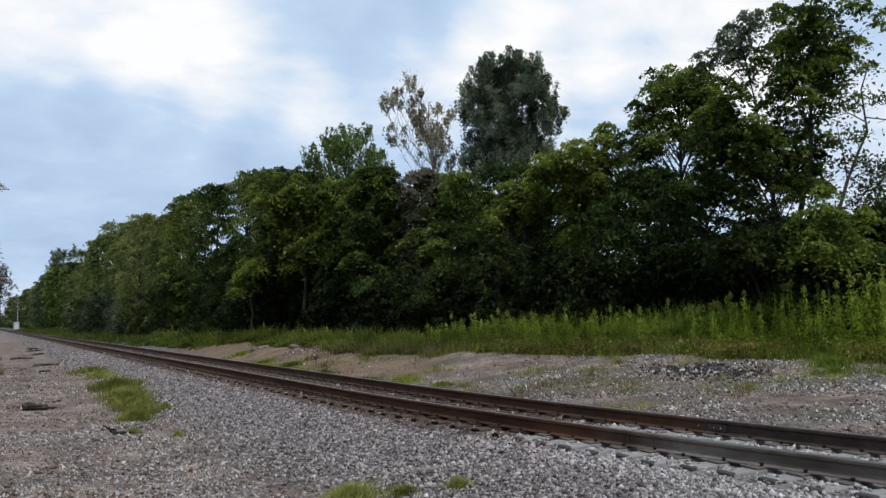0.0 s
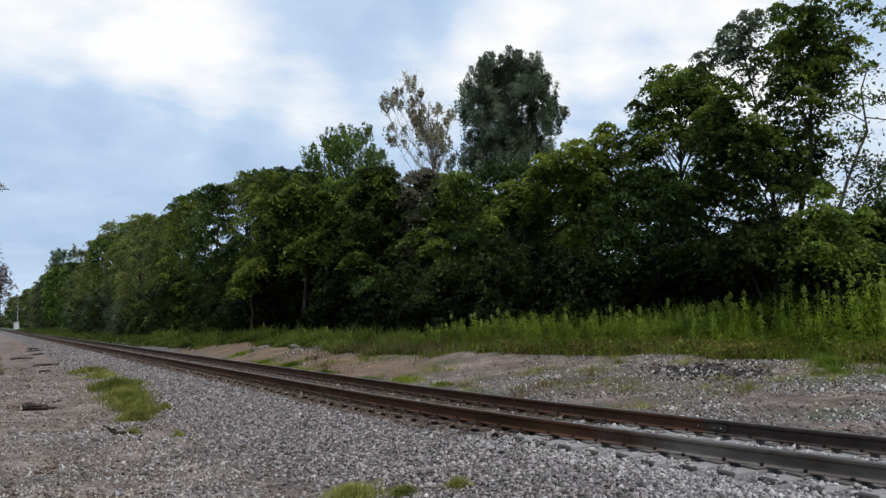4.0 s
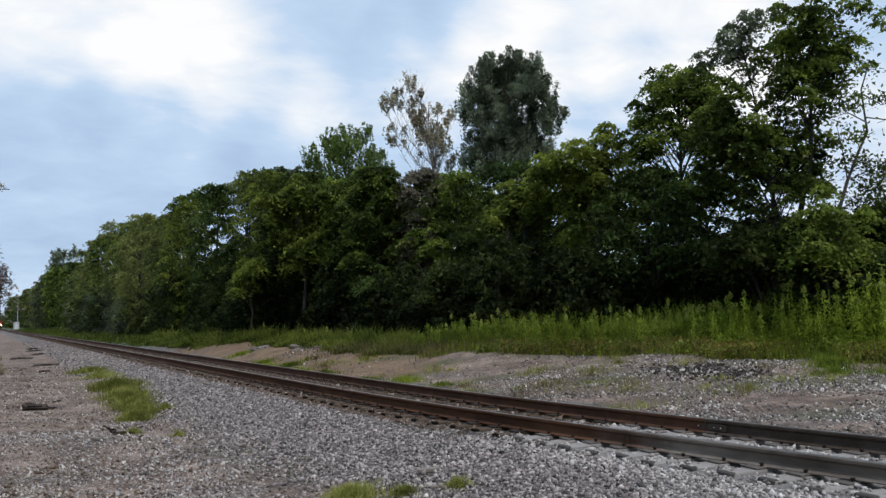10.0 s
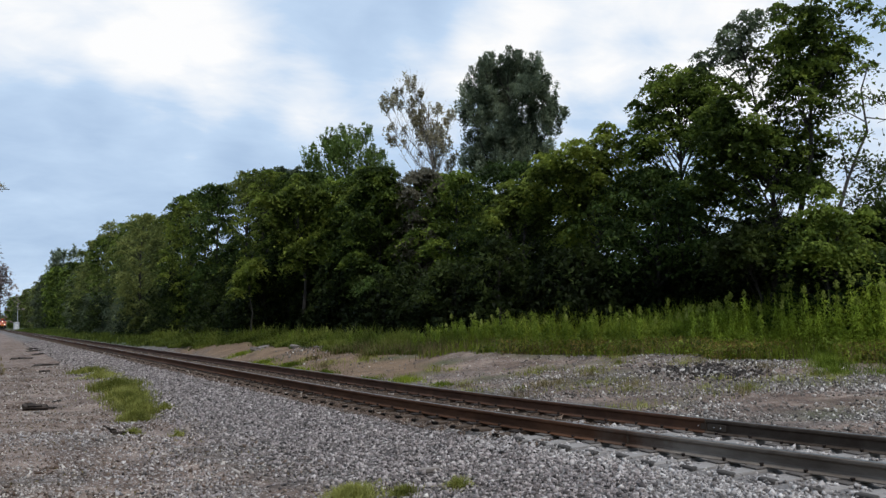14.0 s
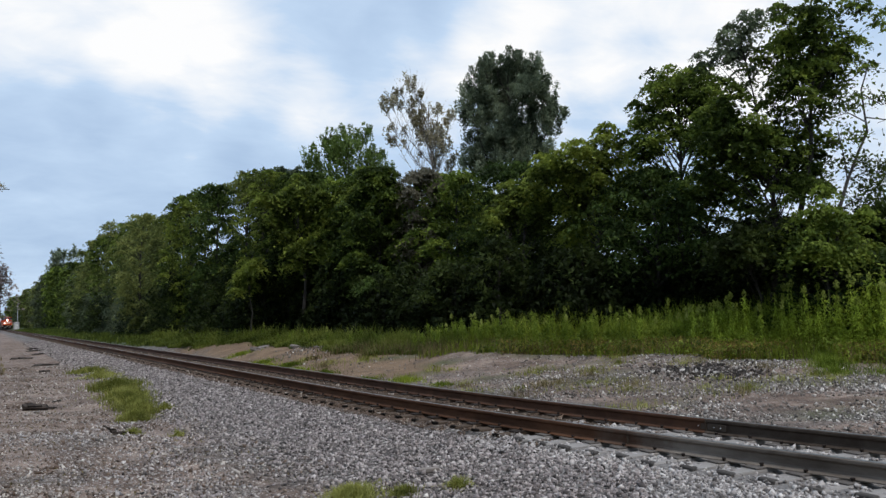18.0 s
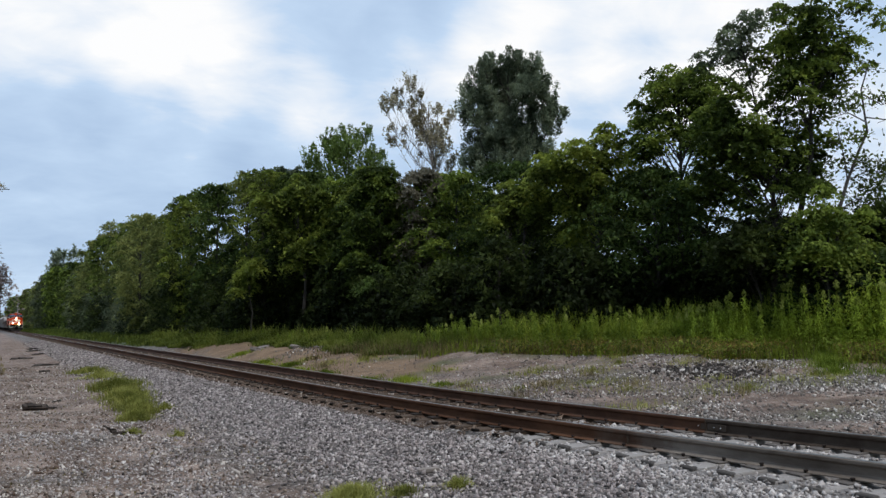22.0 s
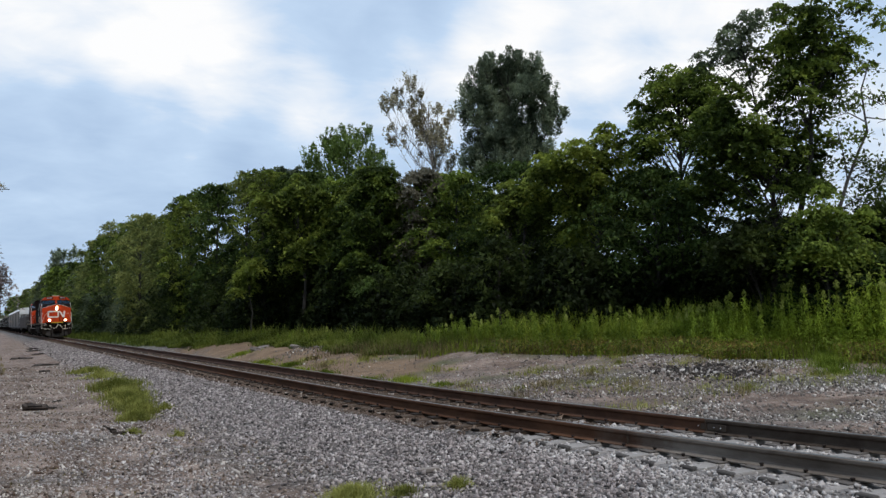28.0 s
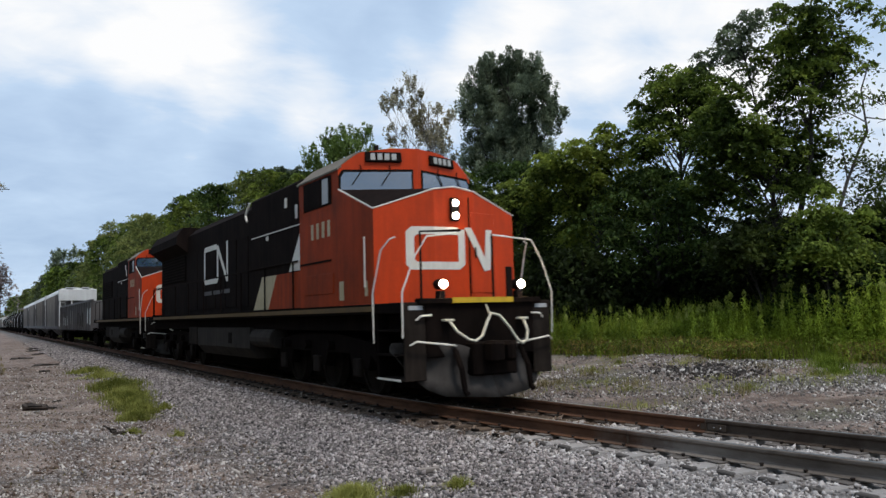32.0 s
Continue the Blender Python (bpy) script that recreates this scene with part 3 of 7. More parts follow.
# ---- crushed stone ----
def stones(name, xs, ys, sizes, mat, label, small=False):
    """Angular stones half sunk in the ground, in one mesh."""
    n = len(xs)
    base = np.array([(1, 0, 0), (-1, 0, 0), (0, 1, 0), (0, -1, 0), (0, 0, 1), (0, 0, -1)], float)
    tri = np.array([(0, 2, 4), (2, 1, 4), (1, 3, 4), (3, 0, 4), (2, 0, 5), (1, 2, 5), (3, 1, 5), (0, 3, 5)])
    if small:
        base = np.array([(1, 1, 1), (1, -1, -1), (-1, 1, -1), (-1, -1, 1)], float) * 0.75
        tri = np.array([(0, 1, 2), (0, 3, 1), (0, 2, 3), (1, 3, 2)])
    m = len(base)
    q = rng.normal(size=(n, 4))
    q /= np.linalg.norm(q, axis=1)[:, None]
    w, a, b, c = q.T
    rot = np.stack([1 - 2 * (b * b + c * c), 2 * (a * b - c * w), 2 * (a * c + b * w), 2 * (a * b + c * w), 1 - 2 * (a * a + c * c), 2 * (b * c - a * w),
                    2 * (a * c - b * w), 2 * (b * c + a * w), 1 - 2 * (a * a + b * b)], -1).reshape(n, 3, 3)
    p = base[None] * rng.uniform(0.6, 1.25, size=(n, m, 1)) * rng.uniform(0.65, 1.2, size=(n, 1, 3)) * sizes[:, None, None] * 0.5
    p = p + rng.normal(size=p.shape) * sizes[:, None, None] * 0.07
    p = np.einsum("nij,nkj->nki", rot, p)
    p[:, :, 0] += xs[:, None]
    p[:, :, 1] += ys[:, None]
    p[:, :, 2] += (height(xs, ys) + sizes * 0.12)[:, None]
    f = (tri[None] + m * np.arange(n)[:, None, None]).reshape(-1, 3)
    return solo(name, array_mesh(name, p.reshape(-1, 3), f, mat), mat, label, "gravel", kind="stuff")


def scatter(n, y0, y1, u0, u1, power=1.8):
    """Places on the strip between u0 and u1 beside the track's centre line, thicker towards y0."""
    y = y0 + (y1 - y0) * rng.random(n) ** power
    return rng.uniform(u0, u1, n) + TRACK_X + bend(y), y


sx, sy = scatter(54000, 4.5, 44, -4.3, -1.36, 2.0)
keep = rng.random(len(sx)) < np.clip((sx - TRACK_X - bend(sy) + 4.3) / 0.9, 0.1, 1)
sz = rng.gamma(7, 0.0054, len(sx)) * (1 + sy * 0.005)
keep &= ~((off_tie(sy) < 0.12) & (sx - TRACK_X - bend(sy) > np.where(sy < 8.9, -1.36, -1.42)))
near = sy < 6.9 + 1.2 * wave(sx, sy, 0.8) - 2.6 * np.clip((6.6 - sx) / 1.6, 0, 1)
fringe = keep & ~near & (sy > 9.2) & (sx - TRACK_X - bend(sy) > -1.44 + 0.10 * wave(sx, sy, 0.7))
stones("rusty_fringe", sx[fringe], sy[fringe], sz[fringe], RUSTY_STONE, "rust-stained stone along the ends of the ties")
keep = keep & ~fringe
for pick, plain in ((keep & ~near & (sy < 19), False), (keep & ~near & (sy >= 19), True)):
    stones("ballast_stones", sx[pick], sy[pick], sz[pick], BALLAST, "loose grey crushed stone banked along the track", plain)
stones("dusty_stones", sx[keep & near], sy[keep & near], 0.8 * sz[keep & near], DUST_STONE, "dusty pale crushed stone beside the rails")
sx, sy = scatter(46000, 3.4, 60, -1.42, 1.7, 2.1)
sz = rng.gamma(7, 0.0058, len(sx)) * (1 + sy * 0.008)
low = ((off_tie(sy) > np.where((sy < 8.9) | (sx - TRACK_X - bend(sy) < -1.08), 0.115, 0.07)) & (np.abs(np.abs(sx - TRACK_X - bend(sy)) - 0.7525) > 0.17)) | (np.abs(sx - TRACK_X - bend(sy)) > np.where(sy < 8.9, 1.36, 1.44))
edge = 8.6 + 1.5 * wave(sx, sy, 0.5)
for name, pick, mat, label in (("rusty_ballast", low & (sy > edge), RUSTY_STONE, "rust-stained crushed stone packed between the wooden ties"), ("dusty_ballast", low & (sy <= edge), DUST_STONE, "dusty grey stone packed between the wooden ties")):
    stones(name, sx[pick], sy[pick], sz[pick], mat, label, mat is RUSTY_STONE)
sx, sy = scatter(84000, 7, 44, 3.0, 14, 1.5)
keep = (sx < weed_edge(sy) + 0.4) & (rng.random(len(sx)) < (0.60 + 0.7 * wave(sx, sy, 1.9)) * np.clip((25 - sy) / 8, 0.22, 1))
stones("ditch_stones", sx[keep], sy[keep], np.minimum(rng.gamma(2.4, 0.0155, keep.sum()), 0.10), BANK_STONE, "pale broken stone strewn over the far bank", True)
sx, sy = scatter(60000, 5.5, 42, -8.0, -3.4, 1.9)
keep = rng.random(len(sx)) < 0.46 + 0.8 * wave(sx + 2, sy, 0.7)
sx, sy = sx[keep], sy[keep]
pale = rng.random(len(sx)) < 0.55
sz = rng.gamma(3, 0.0080, len(sx)) * (1 + sy * 0.01)
stones("dirt_pebbles", sx[pale], sy[pale], sz[pale], PALE_STONE, "small pale pebbles scattered over brown dirt", True)
stones("dirt_pebbles", sx[~pale], sy[~pale], sz[~pale], RUSTY_STONE, "small brown pebbles and clods on dirt", True)

sx, sy = scatter(17000, 6.0, 18, -5.9, -3.9, 1.2)
keep = rng.random(len(sx)) < (0.55 + 0.6 * wave(sx, sy, 0.8)) * np.clip((sx - TRACK_X - bend(sy) + 6.1 - 0.16 * np.maximum(sy - 9, 0)) / 1.0, 0, 1)
keep &= rng.random(len(sx)) < 1 - 0.7 * np.exp(-((sx - TRACK_X - bend(sy) + 4.35) / 0.45) ** 2)
stones("trodden_ballast", sx[keep], sy[keep], rng.gamma(5, 0.0068, keep.sum()), BALLAST, "grey crushed stone trodden into the dirt", True)
sx, sy = scatter(10000, 8.5, 18, -7.0, -4.5, 1.1)
keep = rng.random(len(sx)) < 0.38 + 0.7 * wave(sx + 4, sy, 1.6)
stones("scattered_gravel", sx[keep], sy[keep], rng.gamma(4, 0.0075, keep.sum()), DUST_STONE, "dusty pale gravel strewn over the trodden dirt", True)
sx, sy = scatter(11000, 43, 100, -3.7, -1.38, 1.5)
stones("distant_ballast", sx, sy, rng.gamma(6, 0.0095, len(sx)), BALLAST, "loose grey crushed stone farther along the track", True)

# ---- the track ----
track = thing("railway_track", "single railway track with rusty steel rails on wooden ties", "railway track", kind="structure")
RAIL_OUTLINE = [(-0.076, -0.186), (0.076, -0.186), (0.076, -0.175), (0.016, -0.155), (0.009, -0.135), (0.009, -0.060), (0.030, -0.046), (0.0365, -0.036),
                (0.0365, -0.010), (0.026, 0.0), (-0.026, 0.0), (-0.0365, -0.010), (-0.0365, -0.036), (-0.030, -0.046), (-0.009, -0.060), (-0.009, -0.135),
                (-0.016, -0.155), (-0.076, -0.175)]
for side, rail_ys, rust in [(s, ys, m) for s, cut in ((-1, 7.22), (1, 7.30)) for ys, m in ((np.concatenate([[-160, -100, -60, -30], np.arange(-14, cut, 0.5), [cut - 0.004]]), RAIL_DUSTY if s < 0 else RAIL_DARK), (np.concatenate([[cut + 0.004], np.arange(7.5, 18, 0.5), [18, 60, 200, 500, 900]]), RAIL_DUSTY if s < 0 else RAIL_RUST))]:
    cx = TRACK_X + side * GAUGE / 2
    body = Shape()
    body.loft([[(cx + float(bend(y)) + a, y, b - 0.002) for a, b in RAIL_OUTLINE] for y in rail_ys])
    rail = part("rail", body, rust, track, "rusty brown steel rail" if rail_ys[-1] > 100 else "dark weathered rail" if rust is RAIL_DARK else "rusty rail grey with stone dust")
    head = Shape()
    head.loft([[(cx + float(bend(y)) + a, y, b) for a, b in ((-0.026, -0.0015), (0.026, -0.0015), (0.024, 0.001), (-0.024, 0.001))] for y in rail_ys])
    part("running_surface", head, RAIL_TOP, rail, "worn pale steel top of the rail")


def joint(cx, y, parent):
    """Two bars bolted over the ends of a rail."""
    b = float(bend(y))
    bar = Shape()
    for s in (-1, 1):
        bar.prism([(cx + b + s * 0.010, -0.145), (cx + b + s * 0.020, -0.148), (cx + b + s * 0.018, -0.066), (cx + b + s * 0.010, -0.062)], 1, y - 0.32, y + 0.32)
    if cx < TRACK_X:
        part("rail_end_gap", Shape().box(cx + b - 0.040, y - 0.007, -0.160, cx + b + 0.038, y + 0.007, -0.006), TIE_WOOD, parent, "pale insulated gap between two rail ends")
        return
    ob = part("joint_bar", bar, RAIL_DARK if cx > TRACK_X else RAIL_DUSTY, parent, "bolted rusty joint bar over the rail ends")
    for k in (-0.24, -0.13, 0.13, 0.24):
        part("bolt", Shape().tube([(cx + b - 0.030, y + k, -0.105), (cx + b + 0.030, y + k, -0.105)], 0.010, 6), GALVANISED if cx > TRACK_X else RAIL_DUSTY, ob)
    part("rail_end_gap", Shape().box(cx + b - 0.040, y - 0.009, -0.160, cx + b + 0.038, y + 0.009, -0.006), TIE_WOOD, ob, "pale insulated gap between two rail ends")


joint(TRACK_X - GAUGE / 2, 7.22, track)
joint(TRACK_X + GAUGE / 2, 7.30, track)

tie_shapes = []
for k in range(8):
    r = random.Random(k)
    s = Shape()
    near_end = -1.235 if k < 4 else -1.295
    s.box(near_end + r.uniform(-0.035, 0.035), -0.112, -0.178, 1.26 + r.uniform(-0.04, 0.04), 0.112, 0, 0.012)
    s.v = [(x, y + r.uniform(-0.008, 0.008), z + r.uniform(-0.006, 0.004)) for x, y, z in s.v]
    tie_shapes.append(s.mesh("tie", TIE_WOOD if k < 4 else DUSTY_TIE))
plate_mes = [Shape().box(-0.215, -0.100, 0, 0.215, 0.100, 0.020, 0.006).mesh("tie_plate", m) for m in (PLATE_RUST, DUSTY_PLATE)]
tie_end_mes = [Shape().box(e - d, -w, -0.150, e + 0.05, w, 0.006, 0.012).mesh("tie_end", m) for e, d, w, m in ((-1.235, 0.035, 0.078, CREOSOTE), (-1.295, 0.040, 0.104, GREY_END))]
spike_me = Shape().box(-0.012, -0.012, 0, 0.012, 0.012, 0.03).box(-0.022, -0.018, 0.03, 0.022, 0.018, 0.045, 0.006).mesh("spike", PLATE_RUST)
tie_rest = Shape()
for k, y in enumerate(TIE_YS):
    y = float(y)
    r = random.Random(k)
    bx = TRACK_X + float(bend(y))
    turn = -math.degrees(0.0118 * max(0.0, min(16 - y, 26)))
    if 0.5 < y < 136:
        dusty = 1 if y < 8.9 else 0
        tie = part("tie", tie_shapes[k % 4 + 4 * dusty], TIE_WOOD, track)
        tie.matrix_basis = pose(bx + r.uniform(-0.03, 0.03), y + r.uniform(-0.02, 0.02), -0.204 + r.uniform(-0.012, 0.006), 0, 0, turn + r.uniform(-0.7, 0.7))
        if y < 60:
            part("tie_end", tie_end_mes[dusty], CREOSOTE, tie)
            for side in (-1, 1):
                p = part("tie_plate", plate_mes[dusty], PLATE_RUST, tie)
                p.matrix_basis = pose(side * GAUGE / 2, 0, 0)
                if y < 22:
                    for a in (-1, 1):
                        sp = part("spike", spike_me, PLATE_RUST, tie)
                        sp.matrix_basis = pose(side * GAUGE / 2 + a * 0.092, a * 0.05, 0.012)
    else:
        tie_rest.box(bx - 1.26, y - 0.114, -0.38, bx + 1.26, y + 0.114, -0.205)
far_ties = part("far_ties", tie_rest, TIE_WOOD, track)
tagged(far_ties, kind="stuff")


# ---- trees ----
def leaf_mesh(name, points, size, mat, outward=None, droop=0.3, slim=0.55, plain=False):
    """One diamond-shaped, slightly folded leaf at each point."""
    n = len(points)
    size = size * rng.uniform(0.65, 1.35, n)
    ax = rng.normal(size=(n, 3))
    if outward is not None:
        ax = ax * 0.75 + outward
    ax[:, 2] -= droop
    ax /= np.linalg.norm(ax, axis=1)[:, None]
    ref = rng.normal(size=(n, 3)) * 0.55
    ref[:, 2] += 1.3
    sd = np.cross(ax, ref)
    sd /= np.maximum(np.linalg.norm(sd, axis=1), 1e-6)[:, None]
    nm = np.cross(sd, ax)
    L, Wd = size[:, None], size[:, None] * slim * 0.5
    if plain:
        v = np.stack([points - ax * L * 0.5 + sd * Wd, points - ax * L * 0.4 - sd * Wd, points + ax * L * 0.55], 1)
        return array_mesh(name, v.reshape(-1, 3), np.arange(3 * n).reshape(n, 3), mat)
    v = np.stack([points - ax * L * 0.5, points + sd * Wd + nm * Wd * 0.35, points + ax * L * 0.5, points - sd * Wd + nm * Wd * 0.35], 1)
    f = np.arange(4 * n).reshape(n, 4)
    return array_mesh(name, v.reshape(-1, 3), f, mat)


def envelope(style, t):
    """Relative width of a crown at the relative height t above its lower edge."""
    if style == "oval":
        return 0.80 + 0.20 * math.sin(math.pi * t / 0.76) if t < 0.38 else math.sqrt(max(0.0, 1 - ((t - 0.38) / 0.63) ** 2))
    if style == "umbrella":
        return (0.45 + 0.75 * t) if t < 0.75 else 1.0 * math.sqrt(max(0.05, 1 - ((t - 0.75) / 0.27) ** 2))
    if style == "egg":
        return 0.80 + 0.20 * math.sin(math.pi / 2 * t / 0.55) if t < 0.55 else max(0.0, 1 - ((t - 0.55) / 0.45) ** 1.7)
    if style == "bush":
        return math.sqrt(max(0.05, 1 - (t * 0.97) ** 2))
    return math.sqrt(max(0.06, 1 - (2 * t - 1) ** 2 * 0.9))


def tree(name, label, x, y, top, r, style, mat, leaves, leaf, base=0.25, density=1.0, seed=0, trunk=None, group="trees along the track", bare=0.0, category="tree", wood=None, slim=0.55, blobs=60, spray=0.16, thick=0.28, plain=True, core=0.40, upright=False):
    """A tree of that height over the rails, with a crown of radius r; base is the share of the height that is bare trunk."""
    R = random.Random(seed * 7919 + 13)
    foot = spot(x, y, -0.1)
    h = top - foot.z
    ob = thing(name, label, category, group, Matrix.Translation(foot))
    trunk = trunk or 0.011 * h + 0.03
    low = h * base
    axis = [Vector((0.10 * math.sin(5 * t + seed) * t * r, 0.10 * math.cos(4 * t + seed) * t * r, t * h * 0.93)) for t in (0, 0.15, 0.3, 0.45, 0.6, 0.75, 0.9, 1)]

    def along(z):
        t = max(0.0, min(0.999, z / (h * 0.93))) * 7
        for i, (a, b) in enumerate(zip((0, 0.15, 0.3, 0.45, 0.6, 0.75, 0.9), (0.15, 0.3, 0.45, 0.6, 0.75, 0.9, 1))):
            if a <= t / 7 <= b:
                return axis[i].lerp(axis[i + 1], (t / 7 - a) / (b - a))
        return axis[-1]

    woods = Shape()
    woods.tube(axis, trunk, 8, trunk * 0.12)
    woods.tube([(0, 0, -0.15), (0, 0, 0.25)], trunk * 1.55, 8, trunk * 0.95)
    pts, outs, share = [], [], []
    phase = R.uniform(0, 6.28)
    for i in range(blobs):
        t = (i + R.random()) / blobs
        z = low + (h - low) * t
        a = i * 2.39996 + R.uniform(-0.5, 0.5)
        lobes = 1 + 0.17 * math.sin(3 * a + phase + 5 * t) + 0.12 * math.sin(19 * t + phase * 2) + R.uniform(-0.22, 0.14)
        lobes = 1.06 + 0.35 * (lobes - 1) if style in ("egg", "dome") else lobes
        reach = max(0.12 * r, r * envelope(style, t) * lobes - 0.10 * r) * (core + (1 - core) * R.random() ** 0.5)
        way = Vector((math.cos(a), math.sin(a), 0.0))
        c = along(z) + way * reach
        c.z = min(c.z - 0.06 * reach, h - 0.12 * r)
        if i % 3 == 0 or bare > 0.5:
            start = along(max(low * 0.8, c.z - (0.4 + 0.8 * reach)))
            midp = start.lerp(c, 0.55) + Vector((0, 0, 0.12 * reach))
            woods.tube([start, midp, c + way * 0.12 * r], trunk * 0.24, 5, trunk * 0.03)
            for j in range(1 + int(4 * bare)):
                tip = c + Vector((R.gauss(0, 1), R.gauss(0, 1), abs(R.gauss(0.5, 0.9)))).normalized() * r * R.uniform(0.2, 0.42)
                woods.tube([midp.lerp(c, 0.5), midp.lerp(tip, 0.65) + Vector((0, 0, 0.05)), tip], trunk * 0.08, 4, trunk * 0.012)
        # a flat spray of leaves round the outer end of the bough
        n = max(4, int(leaves * density / blobs * R.uniform(0.4, 1.6)))
        spread = r * R.uniform(0.7, 1.3) * spray + 0.2 * leaf
        flat_ = rng.normal(size=(n, 2)) * spread
        along_ = (flat_ @ np.array((way.x, way.y)))
        fall = -0.30 * (flat_ ** 2).sum(1) / max(spread, 0.1) + R.uniform(-0.25, 0.35) * along_
        p = np.concatenate([flat_, (fall + rng.normal(size=n) * (spread * thick + 0.02))[:, None]], 1)
        if upright:
            up = rng.uniform(-1.0, 1.0, n) * spread * 1.9
            p = np.concatenate([flat_ * (0.65 - 0.28 * up / max(spread, 0.05) / 1.9)[:, None] + np.array((way.x, way.y)) * (up * 0.35)[:, None], up[:, None]], 1)
        pts.append(np.array(c) + p)
        outs.append(np.concatenate([flat_ / max(spread, 0.1) * 0.5, np.full((n, 1), 1.1 if upright else -0.1)], 1))
    part("trunk", woods, wood or BARK, ob)
    part("crown", leaf_mesh("crown", np.concatenate(pts), leaf, mat, np.concatenate(outs), slim=slim, plain=plain), mat, ob)
    return ob


# ---- the wood beside the track ----
# kind, x, y, top, radius, style, leaves' material, number of leaves, leaf length, bare share, seed
FRONT_TREES = (
    ("small dark green tree under taller ones", 20.6, 19.8, 6.8, 1.9, "oval", LEAF_DEEP, 5500, 0.19, 0.35, 7),
)
EDGE_TREES = (
    ("dense rounded dark green tree at the wood's edge", 19.0, 39.0, 10.4, 2.3, "oval", LEAF_MID, 20000, 0.24, 0.15, 11),
    ("tall dark tree in the wood beside the track", 21.0, 61.0, 14.5, 2.9, "oval", LEAF_DEEP, 14000, 0.34, 0.15, 13),
    ("green leafy tree with uneven top beside the track", 18.4, 49.0, 11.9, 2.6, "round", LEAF_MID, 16000, 0.28, 0.12, 14),
    ("rounded dark green tree at the wood's edge", 19.6, 31.5, 8.8, 2.1, "round", LEAF_MID, 8500, 0.22, 0.15, 15),
    ("dark green leafy tree beneath a taller one", 20.6, 28.6, 8.9, 2.2, "round", LEAF_DEEP, 8500, 0.21, 0.2, 16),
    ("dark brownish shrubby tree below a half-bare tree", 20.6, 37.0, 10.0, 1.7, "oval", LEAF_DUSK, 9500, 0.22, 0.12, 17),
    ("young leafy tree filling the gap under taller crowns", 23.4, 12.9, 4.1, 1.7, "round", LEAF_DEEP, 11000, 0.18, 0.26, 19),
)
UNDER_TREES = (
    ("young leafy tree with bright green outer leaves", 24.2, 10.4, 3.4, 1.7, "round", LEAF_MID, 11000, 0.18, 0.26, 20),
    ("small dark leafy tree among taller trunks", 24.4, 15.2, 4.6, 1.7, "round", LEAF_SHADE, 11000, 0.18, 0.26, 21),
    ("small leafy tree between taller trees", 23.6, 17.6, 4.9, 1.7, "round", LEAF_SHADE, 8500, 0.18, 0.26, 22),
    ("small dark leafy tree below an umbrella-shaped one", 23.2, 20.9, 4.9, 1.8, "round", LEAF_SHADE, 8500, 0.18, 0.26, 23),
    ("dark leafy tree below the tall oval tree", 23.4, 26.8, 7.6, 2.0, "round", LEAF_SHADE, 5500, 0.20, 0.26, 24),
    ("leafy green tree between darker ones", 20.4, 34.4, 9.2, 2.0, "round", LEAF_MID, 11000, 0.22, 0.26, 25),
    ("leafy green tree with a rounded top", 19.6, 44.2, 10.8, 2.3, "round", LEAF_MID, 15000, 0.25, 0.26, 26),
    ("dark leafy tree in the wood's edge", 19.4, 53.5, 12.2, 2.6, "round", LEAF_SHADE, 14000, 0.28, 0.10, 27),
)
for label, x, y, top, r, style, mat, count, leaf, base, seed in FRONT_TREES + EDGE_TREES + UNDER_TREES:
    x, y, top, r = (1.17 * x, 1.17 * y, 1.5 + 1.17 * (top - 1.5), 1.17 * r) if y < 36 else (1.06 * x, 1.06 * y, 1.5 + 1.06 * (top - 1.5), 1.06 * r)
    tree("tree", label, x, y, top, r, style, mat, int(1.3 * count), leaf, base, 1.0, seed, bare=0.2, blobs=44 + int(5 * r), spray=0.19, thick=0.13, plain=y > 42)


# ---- large trees, bough by bough ----
# the wood's front runs along ACROSS; AWAY points into the wood
ACROSS, AWAY = Vector((0.860, -0.511, 0)), Vector((0.511, 0.860, 0))


